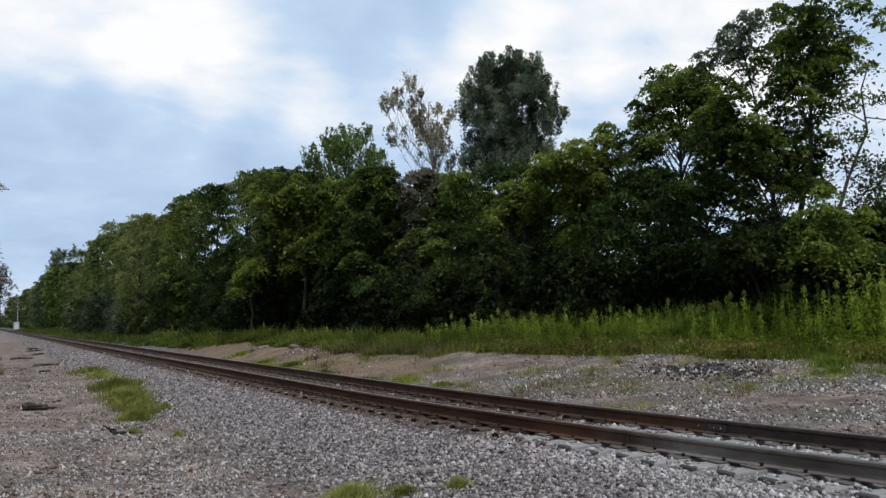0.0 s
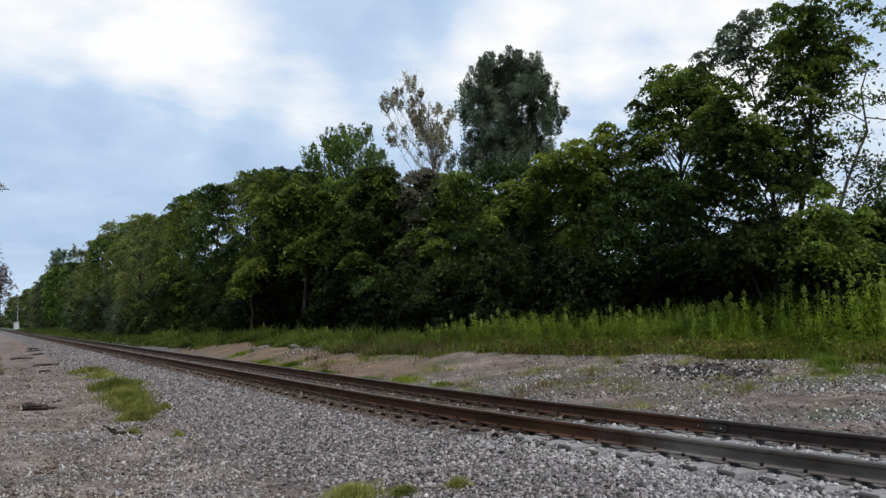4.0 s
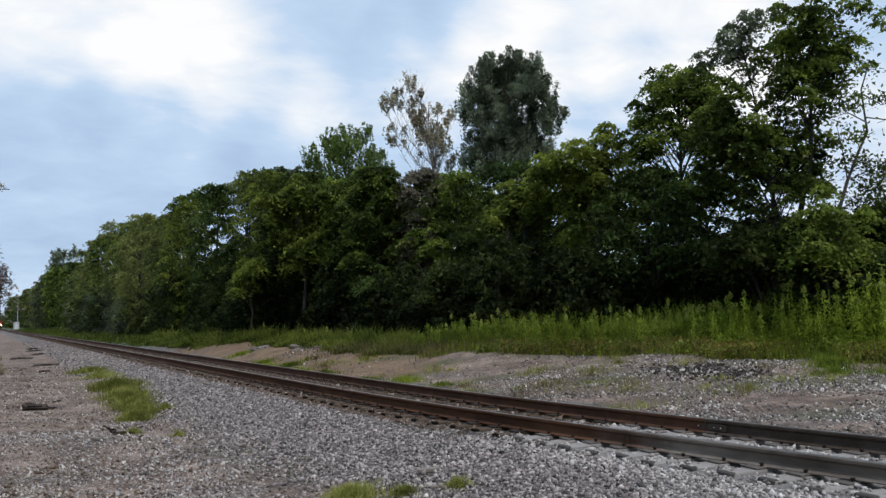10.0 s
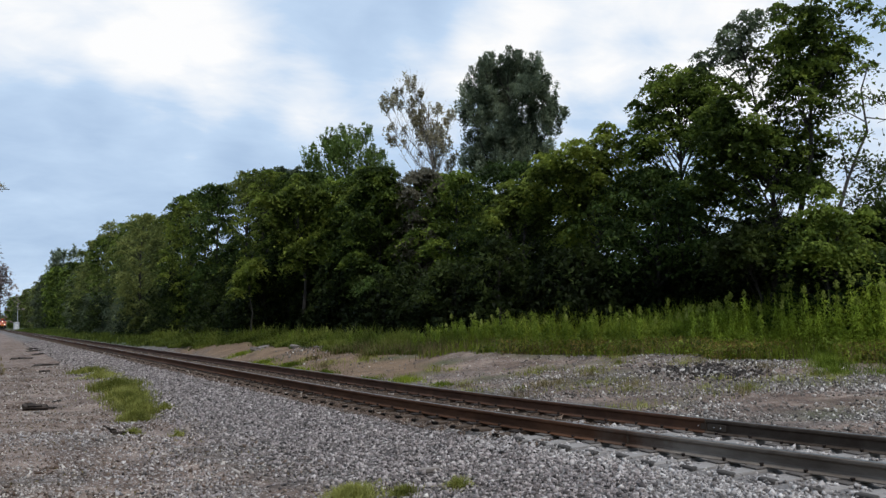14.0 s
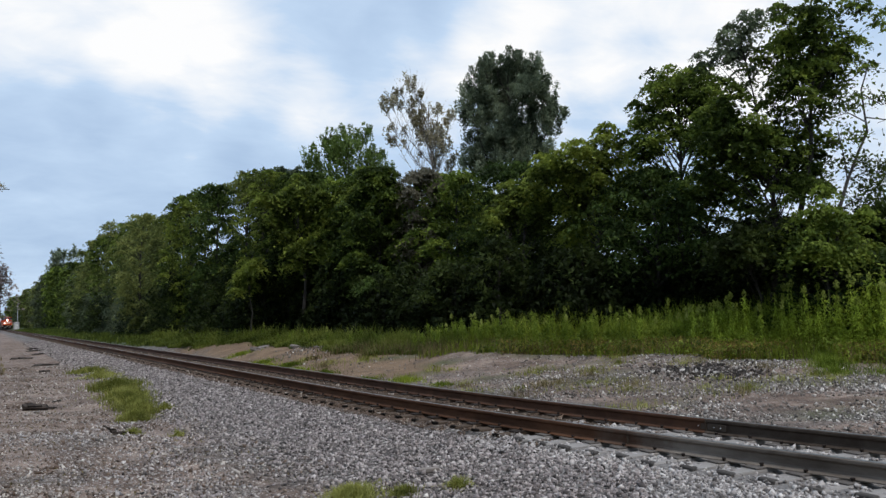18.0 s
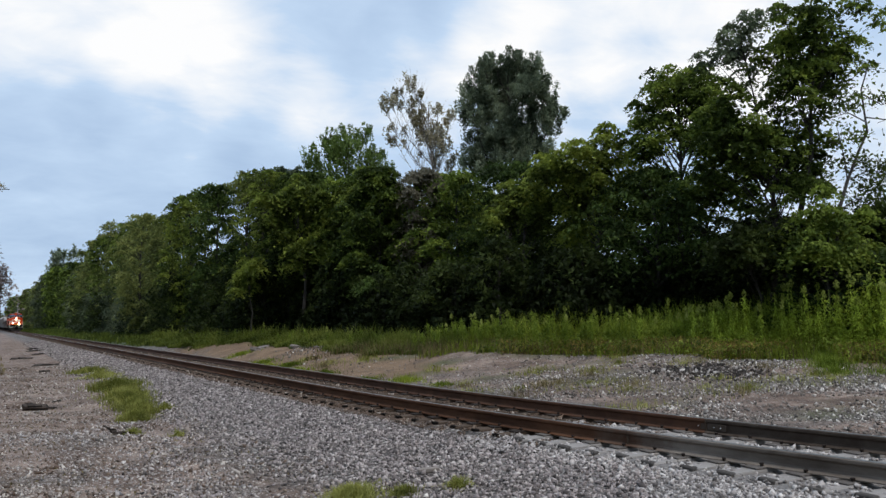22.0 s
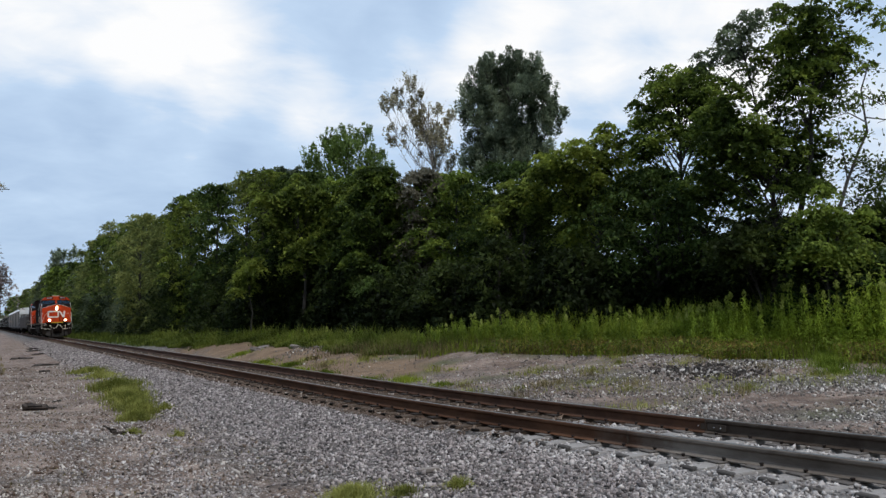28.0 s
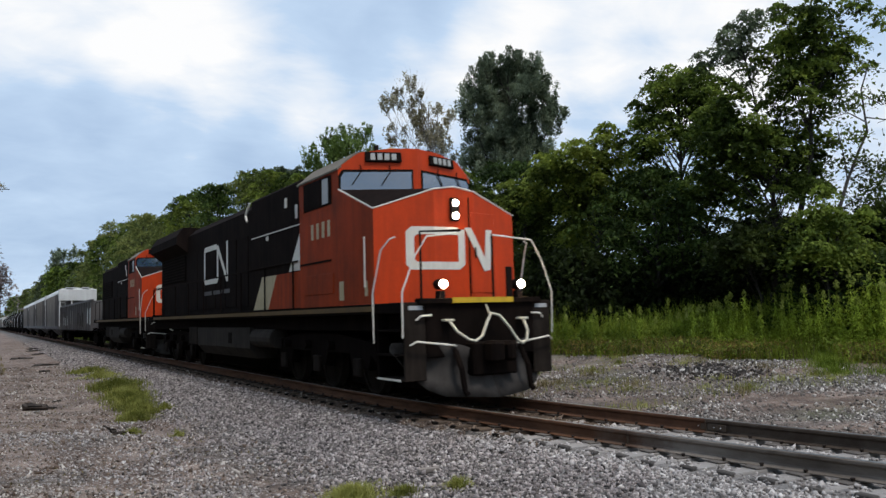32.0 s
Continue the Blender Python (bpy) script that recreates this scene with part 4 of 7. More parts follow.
def bough_tree(label, x, y, boughs, mat, leaf, seed, trunk, fork=0.45, full=1.0, deep=0.9, upright=False, wood=None, twigs=2, slim=0.6, plain=False, bare=False, swell=1.28, inside=2.6):
    """A tree whose crown is made of single boughs: (across from the trunk, height over the rails, radius, fullness). Each bough is a limb
    with a few tiers of leaves, flat and drooping at the rim, or upright shoots."""
    R = random.Random(seed)
    foot = spot(x, y, -0.1)
    ob = thing("tree", label, "tree", "trees along the track", Matrix.Translation(foot))
    top = max(b[1] for b in boughs) - foot.z
    mid_ = sum(b[0] for b in boughs) / len(boughs)
    sway = [R.uniform(-0.15, 0.15) for _ in range(6)]
    axis = [ACROSS * (mid_ * (k / 5) ** 1.6 + sway[k] * (k > 0)) + AWAY * sway[5 - k] * (k > 0) + Vector((0, 0, top * 0.92 * k / 5)) for k in range(6)]
    woods = Shape().tube(axis, trunk, 9, trunk * 0.15).tube([(0, 0, -0.15), (0, 0, 0.3)], trunk * 1.5, 9, trunk)

    def on_trunk(z):
        u = max(0.0, min(4.999, z / (top * 0.92) * 5))
        return axis[int(u)].lerp(axis[int(u) + 1], u - int(u))

    pts, outs = [], []
    inner = []
    for k in range(int(len(boughs) * inside)):
        a, b = R.choice(boughs), R.choice(boughs)
        if 0.2 < math.hypot(a[0] - b[0], a[1] - b[1]) < 2.6:
            u = R.uniform(0.3, 0.7)
            inner.append((a[0] + (b[0] - a[0]) * u, a[1] + (b[1] - a[1]) * u - 0.2, 0.9 * min(a[2], b[2]), 0.6))
    outer = len(boughs)
    for k, (side, z, r, *more) in enumerate(list(boughs) + inner):
        fill = (more[0] if more else 1.0) * full
        r = r * swell
        c = ACROSS * side + AWAY * (R.uniform(-deep, deep) if k < outer else R.uniform(0.4, 1.8)) + Vector((0, 0, z - foot.z))
        root = on_trunk(max(top * fork * R.uniform(0.6, 1.0), c.z - (1.2 if not upright else 1.9) * abs(side - mid_) - r))
        knee = root.lerp(c, 0.55) + Vector((0, 0, (-0.10 if upright else 0.12) * (c - root).length))
        knee += ACROSS * R.uniform(-0.15, 0.15)
        woods.tube([root, root.lerp(knee, 0.5) + Vector((R.uniform(-0.08, 0.08), R.uniform(-0.08, 0.08), 0)), knee, c], trunk * (0.24 if r > 0.5 else 0.17), 6, trunk * 0.04)
        for j in range(14 if bare else 0):
            a = root.lerp(knee, 0.4 + 0.6 * j / 8) if j < 7 else knee.lerp(c, (j - 6) / 8)
            b = a + ACROSS * R.uniform(-0.7, 0.7) + AWAY * R.uniform(-0.5, 0.5) + Vector((0, 0, R.uniform(0.5, 1.4)))
            woods.tube([a, a.lerp(b, 0.5) + ACROSS * R.uniform(-0.1, 0.1), b], trunk * 0.10, 4, trunk * 0.02)
        tiers = max(3, int((7 if not upright else 11) * min(r, 1.1) + 1))
        n = int(40 * fill * (r / leaf) ** 2 / tiers)
        for j in range(tiers):
            g = Vector((R.gauss(0, 1), R.gauss(0, 1), R.gauss(0, 1))).normalized() * R.random() ** 0.4
            g = ACROSS * g.x * 0.72 * r + AWAY * g.y * r + Vector((0, 0, g.z * r * (0.62 if not upright else 0.8)))
            tip = c + g
            if j < twigs or bare:
                woods.tube([knee.lerp(c, 0.6), c.lerp(tip, 0.5) + Vector((0, 0, 0.06)), tip], trunk * 0.07, 4, trunk * 0.015)
            m = max(3, int(n * R.uniform(0.5, 1.5)))
            spread = r * R.uniform(0.28, 0.44) * (1.0 if not upright else 0.55)
            flat_ = rng.normal(size=(m, 2)) * spread
            if upright:
                up = rng.uniform(-1.0, 1.0, m) * spread * 2.0
                p = np.concatenate([flat_ * (0.7 - 0.16 * up / spread)[:, None] + np.array((g.x, g.y)) * (up * 0.3 / max(r, 0.1))[:, None], up[:, None]], 1)
                outs.append(np.concatenate([flat_ / spread * 0.5, np.full((m, 1), 1.0)], 1))
            else:
                fall = -0.34 * (flat_ ** 2).sum(1) / spread + 0.12 * spread
                p = np.concatenate([flat_, (fall + rng.normal(size=m) * (0.10 * spread + 0.015))[:, None]], 1)
                outs.append(np.concatenate([flat_ / spread * 0.6, np.full((m, 1), -0.15)], 1))
            pts.append(np.array(tip) + p)
    part("trunk", woods, wood or BARK, ob)
    part("crown", leaf_mesh("crown", np.concatenate(pts), leaf, mat, np.concatenate(outs), slim=slim, plain=plain), mat, ob)
    return ob


bough_tree("tall open tree with tiered green crown and forked trunk", 24.33, 16.83, (
    (-0.2, 10.4, 0.83), (0.8, 10.9, 0.83),
    (1.8, 11.0, 0.83), (0.6, 11.8, 0.75), (-0.3, 11.6, 0.55, 0.7), (1.5, 11.8, 0.69), (2.3, 11.9, 0.55, 0.7), (2.9, 12.0, 0.5, 0.6), (3.3, 11.5, 0.45, 0.5), (-0.1, 9.5, 0.71), (0.7, 9.8, 0.75), (1.7, 9.8, 0.75),
    (2.4, 10.4, 0.59, 0.6), (2.9, 11.2, 0.47, 0.4), (2.5, 9.6, 0.47, 0.5), (0.3, 8.8, 0.63), (-0.3, 8.9, 0.43)), LEAF_MID, 0.165, 51, 0.15, 0.62, 0.78, swell=1.15, inside=1.1)
bough_tree("thin-leaved grey-green tree behind a greener one", 24.72, 17.5, (
    (-2.5, 10.8, 0.38, 0.8), (-2.0, 11.1, 0.45, 0.8), (-1.5, 11.6, 0.5, 0.8), (-1.0, 12.0, 0.5, 0.8), (-0.4, 12.3, 0.5, 0.8), (-2.0, 10.4, 0.45, 0.8), (-1.4, 10.9, 0.5, 0.8),
    (-0.9, 11.3, 0.5, 0.8), (-1.2, 10.1, 0.45, 0.8), (-0.8, 9.7, 0.45, 0.8), (0.2, 12.2, 0.5, 0.8)), LEAF_DIM, 0.15, 73, 0.09, 0.6, 0.6, swell=1.05, inside=1.0)
bough_tree("leafy tree with bright green lower tiers", 24.1, 17.5, (
    (-1.5, 8.1, 0.71), (-0.6, 7.9, 0.83), (0.5, 8.2, 0.63), (1.2, 7.9, 0.51, 0.7), (-1.9, 7.5, 0.59), (-0.9, 7.2, 0.71), (0.2, 7.3, 0.59), (1.3, 6.9, 0.63),
    (1.9, 6.7, 0.43, 0.7), (0.7, 6.4, 0.63), (-0.4, 6.5, 0.47), (0.4, 5.5, 0.71), (1.2, 5.6, 0.47, 0.7), (-0.5, 5.4, 0.59), (-2.3, 6.2, 0.51),
    (-2.0, 8.5, 0.6), (-1.5, 8.8, 0.55), (-2.4, 8.0, 0.5), (1.7, 7.4, 0.5, 0.8), (1.4, 6.1, 0.5, 0.8), (0.8, 5.9, 0.55), (1.6, 8.3, 0.5, 0.8), (2.0, 9.0, 0.45, 0.7)), LEAF_MID, 0.17, 52, 0.12, 0.6, 0.85, swell=1.25, inside=2.0)
bough_tree("broad umbrella-shaped tree with dark green leaves", 25.16, 22.82, (
    (-0.4, 11.4, 0.62), (0.5, 11.6, 0.66), (1.3, 11.5, 0.66), (2.1, 11.1, 0.62), (-1.0, 10.9, 0.57), (0.1, 10.7, 0.81), (1.0, 10.6, 0.81), (1.9, 10.3, 0.66),
    (-1.4, 10.2, 0.47), (-1.6, 9.4, 0.57), (-0.5, 9.5, 0.76), (-0.9, 8.8, 0.76), (0.4, 8.9, 0.71), (1.1, 9.4, 0.62), (1.3, 8.4, 0.62), (2.4, 10.1, 0.43),
    (2.1, 8.8, 0.43), (-1.5, 8.3, 0.66), (-2.1, 9.1, 0.33)), LEAF_MID, 0.18, 53, 0.16, 0.55, 0.8, swell=1.2, inside=1.7)
bough_tree("low spreading tree with bright green tiers", 25.3, 22.2, (
    (0.9, 7.1, 0.85), (-0.1, 6.5, 0.85), (-1.0, 6.3, 0.71), (1.3, 6.3, 0.81), (2.2, 7.2, 0.66), (2.3, 6.2, 0.66), (0.3, 5.3, 0.6, 0.6)), LEAF_MID, 0.18, 54, 0.10, 0.6, 0.8, inside=1.0)
bough_tree("low spreading tree with bright green outer leaves", 23.70, 26.23, (
    (0.5, 9.3, 0.61), (0.1, 8.6, 0.76), (1.2, 8.5, 0.81), (-0.9, 8.5, 0.81), (-1.8, 8.6, 0.76), (-2.4, 8.1, 0.71), (-1.4, 7.6, 0.81), (-0.4, 7.3, 0.66),
    (1.9, 7.7, 0.81), (0.7, 6.6, 0.81), (-0.7, 6.6, 0.81), (1.8, 6.6, 0.81), (2.4, 7.4, 0.66), (-0.9, 5.0, 0.86)), LEAF_OLIVE, 0.185, 55, 0.13, 0.55)
bough_tree("small tree with flat green tiers at the wood's edge", 22.73, 30.63, (
    (1.0, 7.6, 0.89), (0.0, 7.1, 0.89), (-0.9, 6.8, 0.72), (2.0, 6.7, 0.78), (-0.4, 7.7, 0.61), (0.5, 6.3, 0.72), (-1.5, 6.2, 0.56)), LEAF_OLIVE, 0.19, 56, 0.11, 0.55)
bough_tree("tall dense grey-green oval tree standing above the wood", 28.31, 39.25, (
    (0.3, 17.4, 0.6), (-0.7, 17.4, 0.55), (1.1, 17.2, 0.55), (-1.5, 16.9, 0.5), (-0.8, 17.0, 0.85), (0.7, 16.9, 0.99), (1.6, 17.0, 0.71), (-1.7, 16.4, 0.78), (2.1, 16.1, 0.85), (-2.4, 15.7, 0.64), (-0.3, 15.8, 1.06),
    (1.0, 15.4, 1.06), (2.4, 15.0, 0.85), (-1.7, 15.0, 0.99), (3.1, 14.1, 0.71), (-0.7, 14.4, 0.95), (1.7, 14.2, 0.95), (-2.3, 13.7, 0.78), (-1.4, 13.4, 0.95),
    (2.6, 13.3, 0.85), (3.5, 13.6, 0.46), (-0.7, 12.2, 0.92), (1.6, 12.3, 0.99), (-2.1, 12.5, 0.85), (-2.5, 11.5, 0.85), (-1.0, 11.0, 0.92), (0.8, 11.0, 0.78), (2.2, 11.4, 0.78),
    (0.1, 16.9, 0.9), (1.4, 16.4, 0.8), (-1.2, 15.9, 0.8), (-2.6, 14.6, 0.7), (2.9, 14.9, 0.6), (-0.2, 10.3, 0.8), (-1.8, 10.2, 0.8), (1.5, 10.2, 0.8), (0.2, 13.5, 0.9), (0.3, 12.3, 0.95), (-0.4, 13.0, 0.9), (0.9, 13.1, 0.9), (0.2, 14.7, 0.9), (0.9, 11.8, 0.9)),
    LEAF_PALE, 0.17, 57, 0.20, 0.5, 1.12, 1.4, upright=True, twigs=3, slim=0.5, plain=True, inside=1.8)
bough_tree("fresh green tree with an open upright crown", 24.87, 56.74, (
    (-0.7, 16.0, 0.86), (-1.6, 15.4, 0.77), (0.4, 15.8, 0.86), (1.8, 16.0, 0.68), (2.5, 14.9, 0.68), (-2.4, 14.3, 0.77), (-0.9, 14.7, 0.95), (0.6, 14.5, 0.95), (1.8, 13.8, 0.95),
    (3.4, 13.7, 0.59), (-3.1, 13.7, 0.54), (-1.9, 13.2, 0.86), (-0.3, 13.1, 0.95), (1.3, 12.6, 0.86), (-0.2, 16.9, 0.32), (0.7, 16.5, 0.32), (1.9, 16.4, 0.27), (-1.3, 16.4, 0.32)),
    LEAF_FRESH, 0.23, 58, 0.17, 0.5, 0.62, 1.4, upright=True, twigs=2, slim=0.5, plain=True, swell=1.4, inside=2.2)
bough_tree("half-bare tree with sparse browning leaves and thin branches", 25.79, 42.25, (
    (-3.9, 15.6, 0.62), (-3.2, 16.3, 0.47), (-2.5, 16.7, 0.62), (-2.0, 15.6, 0.51), (-4.2, 14.9, 0.4), (-1.9, 13.9, 0.62, 1.8), (-3.8, 13.3, 0.62, 0.8), (-2.4, 14.5, 0.44),
    (-0.7, 14.7, 0.51), (0.1, 14.2, 0.62), (-1.4, 12.9, 0.62, 0.6), (-0.3, 12.6, 0.69), (-3.0, 12.6, 0.36, 0.4), (0.2, 11.2, 0.65), (-1.0, 11.6, 0.51, 0.7), (-0.4, 13.4, 0.5, 0.7)),
    LEAF_BROWN, 0.17, 59, 0.13, 0.58, 0.55, 0.8, upright=True, wood=PALE_BARK, slim=0.5, bare=True, swell=1.2, inside=2.2)


bough_tree("leafy tree with green lower boughs above tall weeds", 22.65, 14.9, (
    (-0.2, 4.3, 0.56), (0.7, 4.0, 0.56), (1.5, 4.1, 0.49), (0.3, 3.2, 0.64), (1.0, 3.1, 0.56), (1.8, 3.4, 0.6), (-0.5, 3.3, 0.56), (0.0, 4.9, 0.41, 0.7)), LEAF_MID, 0.16, 61, 0.07, 0.5)
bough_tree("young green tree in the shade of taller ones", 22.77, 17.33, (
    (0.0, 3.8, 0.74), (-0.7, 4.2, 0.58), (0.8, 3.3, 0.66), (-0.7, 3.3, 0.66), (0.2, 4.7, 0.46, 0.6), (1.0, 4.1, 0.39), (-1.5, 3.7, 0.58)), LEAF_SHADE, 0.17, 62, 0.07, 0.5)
bough_tree("yellow-green leafy tree at the wood's edge", 17.81, 47.49, (
    (-0.2, 9.9, 0.95), (-1.3, 9.2, 0.88), (0.9, 9.3, 0.88), (1.9, 8.4, 0.95), (0.1, 8.1, 1.02), (-1.4, 7.4, 0.88), (0.8, 7.0, 0.95), (0.0, 5.9, 0.88), (-0.7, 5.2, 0.8), (-2.5, 9.2, 0.73), (-2.2, 7.7, 0.66)),
    LEAF_OLIVE, 0.25, 63, 0.14, 0.4, plain=True)
bough_tree("rounded green tree with layered boughs", 21.39, 44.18, (
    (-0.1, 10.1, 1.07), (1.0, 9.4, 0.93), (-0.9, 9.0, 1.0), (-1.9, 9.3, 0.79), (0.5, 8.2, 0.93), (-0.7, 7.6, 0.79), (1.8, 8.9, 0.64), (-2.0, 7.8, 0.72)), LEAF_OLIVE, 0.24, 64, 0.14, 0.4, plain=True)
bough_tree("small yellow-green sapling before the dark wood", 14.9, 49.4, ((-0.2, 5.0, 0.73), (-0.7, 4.2, 0.66), (0.4, 5.2, 0.58), (-0.9, 3.5, 0.58)), LEAF_OLIVE, 0.22, 65, 0.05, 0.4, 0.8, plain=True)
bough_tree("small yellow-green sapling with a few browning leaves", 18.16, 38.15, ((-0.1, 3.3, 0.52), (-0.6, 3.0, 0.43), (0.4, 3.6, 0.43), (0.2, 4.2, 0.37)), LEAF_DEEP, 0.18, 66, 0.04, 0.4, 0.7, plain=True)
bough_tree("low leafy sapling rising from the tall grass", 21.12, 29.49, ((-0.5, 1.8, 0.47), (0.3, 2.1, 0.53), (0.9, 1.7, 0.42), (-1.0, 1.5, 0.37), (0.8, 2.3, 0.34), (-0.1, 2.6, 0.32)), LEAF_MID, 0.15, 67, 0.035, 0.3, 0.7, plain=True)
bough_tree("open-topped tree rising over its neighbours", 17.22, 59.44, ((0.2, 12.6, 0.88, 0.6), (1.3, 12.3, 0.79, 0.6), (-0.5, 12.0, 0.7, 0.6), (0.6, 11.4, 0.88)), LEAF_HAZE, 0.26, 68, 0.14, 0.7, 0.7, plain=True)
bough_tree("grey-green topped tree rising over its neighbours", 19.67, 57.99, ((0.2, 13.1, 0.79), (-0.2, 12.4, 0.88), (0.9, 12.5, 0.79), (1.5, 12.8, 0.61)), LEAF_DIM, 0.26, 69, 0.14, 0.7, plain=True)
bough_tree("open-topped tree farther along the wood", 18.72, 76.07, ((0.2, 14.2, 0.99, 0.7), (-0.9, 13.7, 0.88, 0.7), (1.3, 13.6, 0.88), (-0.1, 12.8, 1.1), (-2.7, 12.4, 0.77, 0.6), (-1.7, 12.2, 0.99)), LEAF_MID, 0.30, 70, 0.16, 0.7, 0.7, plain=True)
# pale leaf colour stands in for haze on this far tree
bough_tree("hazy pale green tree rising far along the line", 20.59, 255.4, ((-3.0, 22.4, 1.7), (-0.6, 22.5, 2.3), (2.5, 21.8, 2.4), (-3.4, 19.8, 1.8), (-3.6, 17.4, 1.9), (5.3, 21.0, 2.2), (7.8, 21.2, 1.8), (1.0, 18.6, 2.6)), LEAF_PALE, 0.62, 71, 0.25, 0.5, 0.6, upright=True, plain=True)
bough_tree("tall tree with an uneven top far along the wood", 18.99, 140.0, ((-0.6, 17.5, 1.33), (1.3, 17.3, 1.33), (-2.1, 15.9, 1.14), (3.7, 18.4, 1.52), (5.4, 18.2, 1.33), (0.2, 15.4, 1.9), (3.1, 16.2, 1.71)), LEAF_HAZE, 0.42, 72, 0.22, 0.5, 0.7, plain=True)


def leaning_tree():
    """A crooked, half-bare tree and a dead limb beside it, at the open end of the wood."""
    foot = spot(22.7, 14.8, -0.1)
    ob = thing("tree", "leaning tree with a crooked bare trunk and few leaves", "tree", "trees along the track", Matrix.Translation(foot))
    at = lambda x, z, dy=0.0: Vector((x, 14.8 + dy, z)) - foot
    trunk = [at(22.9, -0.4), at(23.24, 2.2), at(23.43, 3.2), at(23.73, 4.5), at(24.3, 5.5), at(25.14, 6.65), at(25.64, 7.25), at(25.52, 8.1), at(25.46, 8.7), at(25.93, 9.5)]
    part("trunk", Shape().tube(trunk, 0.075, 8, 0.02), BARK, ob)
    for path in ((at(25.54, 7.74), at(26.82, 7.8), at(28.0, 8.05)), (at(25.45, 8.55), at(26.62, 8.3), at(27.7, 8.6)), (at(24.3, 5.5), at(25.64, 5.95), at(27.0, 5.85)), (at(25.54, 7.6), at(24.58, 7.8), at(23.93, 7.6)),
                 (at(23.73, 4.5), at(24.8, 4.9), at(25.9, 4.7)), (at(24.3, 5.5), at(24.2, 6.3), at(24.0, 7.0))):
        limbs = Shape().tube(path, 0.026, 5, 0.008)
        for k in range(4):
            a = path[1].lerp(path[2], R.random())
            limbs.tube([a, a + Vector((R.uniform(-0.4, 0.4), R.uniform(-0.4, 0.4), R.uniform(-0.1, 0.5)))], 0.014, 4, 0.004)
        part("branch", limbs, BARK, ob)
    tips, outs = [], []
    for x, z, r, n in ((25.74, 5.4, 0.42, 420), (26.3, 6.0, 0.36, 260), (25.5, 4.7, 0.42, 360), (26.3, 4.65, 0.45, 420), (24.87, 7.05, 0.30, 160), (24.86, 6.2, 0.34, 240), (26.64, 8.5, 0.25, 90), (24.6, 8.0, 0.28, 150), (25.14, 8.4, 0.25, 100), (27.0, 5.2, 0.4, 260)):
        tips.append(np.array(at(x, z)) + rng.normal(size=(n, 3)) * np.array((r, r, r * 0.55)))
    part("crown", leaf_mesh("crown", np.concatenate(tips), 0.15, LEAF_MID), LEAF_MID, ob)
    limb = spot(23.6, 15.2, 0.0)
    dead = thing("dead_limb", "pale bare dead limb hanging in the undergrowth", "branch", "", Matrix.Translation(limb))
    rel = lambda x, z: Vector((x, 15.2, z)) - limb
    part("stem", Shape().tube([rel(24.1, -0.4), rel(24.3, 2.7), rel(24.67, 3.15), rel(25.68, 3.47), rel(27.0, 3.98), rel(28.2, 4.28)], 0.04, 6, 0.02).tube([rel(24.3, 2.7), rel(24.39, 3.48), rel(25.0, 3.84)], 0.03, 5, 0.015), PALE_BARK, dead)


R = random.Random(9)
leaning_tree()
for k, (x, y, top, mat) in enumerate(((23.0, 15.6, 2.9, LEAF_DEEP), (23.6, 14.4, 2.5, LEAF_DEEP), (24.2, 12.7, 2.5, LEAF_MID), (24.3, 13.6, 3.3, LEAF_DEEP))):
    tree("shrub", "leafy green shrub behind tall weeds", x, y, top, 1.25, "bush", mat, 4200, 0.15, 0.05, 1.0, 240 + k, group="shrubs under the trees", category="shrub", blobs=40)
R = random.Random(5)
# the wood runs on along the line, farther and taller; haze in the leaf colour
y, k = 55.0, 0
MARCH = []
while y < 620:
    edge = float(weed_edge(y))
    x = edge + R.uniform(4.2, 7.5) if y < 110 else edge + R.uniform(5.5, 9.5)
    target = float(np.interp(y, (50, 53, 61, 67, 74, 88, 92, 106, 117, 127, 140, 155, 162, 182, 264, 315, 400, 569, 700), (12.0, 12.8, 13.6, 12.8, 14.4, 14.2, 13.4, 14.8, 16.4, 16.6, 18.2, 18.2, 14.2, 14.8, 22.0, 18.0, 18.5, 20.0, 17.0)))
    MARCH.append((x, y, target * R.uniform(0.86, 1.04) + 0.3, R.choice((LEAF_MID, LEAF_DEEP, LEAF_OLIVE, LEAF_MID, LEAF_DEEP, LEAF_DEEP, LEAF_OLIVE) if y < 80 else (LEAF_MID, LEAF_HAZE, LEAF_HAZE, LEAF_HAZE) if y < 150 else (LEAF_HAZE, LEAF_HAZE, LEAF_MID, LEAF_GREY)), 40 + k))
    y += R.uniform(4.2, 7.0) if y < 130 else R.uniform(9, 16) if y < 300 else R.uniform(18, 30)
    k += 1
for x, y, top, mat, seed in MARCH:
    size = 0.16 + y * 0.0011 if y < 130 else 0.24 + y * 0.0014
    tree("tree", "leafy green tree in the wood along the track", x, y, top, 2.3 + y * 0.006, "round" if seed % 3 else "oval", mat, int(12000 if y < 130 else 6500), size, 0.06, 1.0, seed, blobs=74, spray=0.14, thick=0.16)
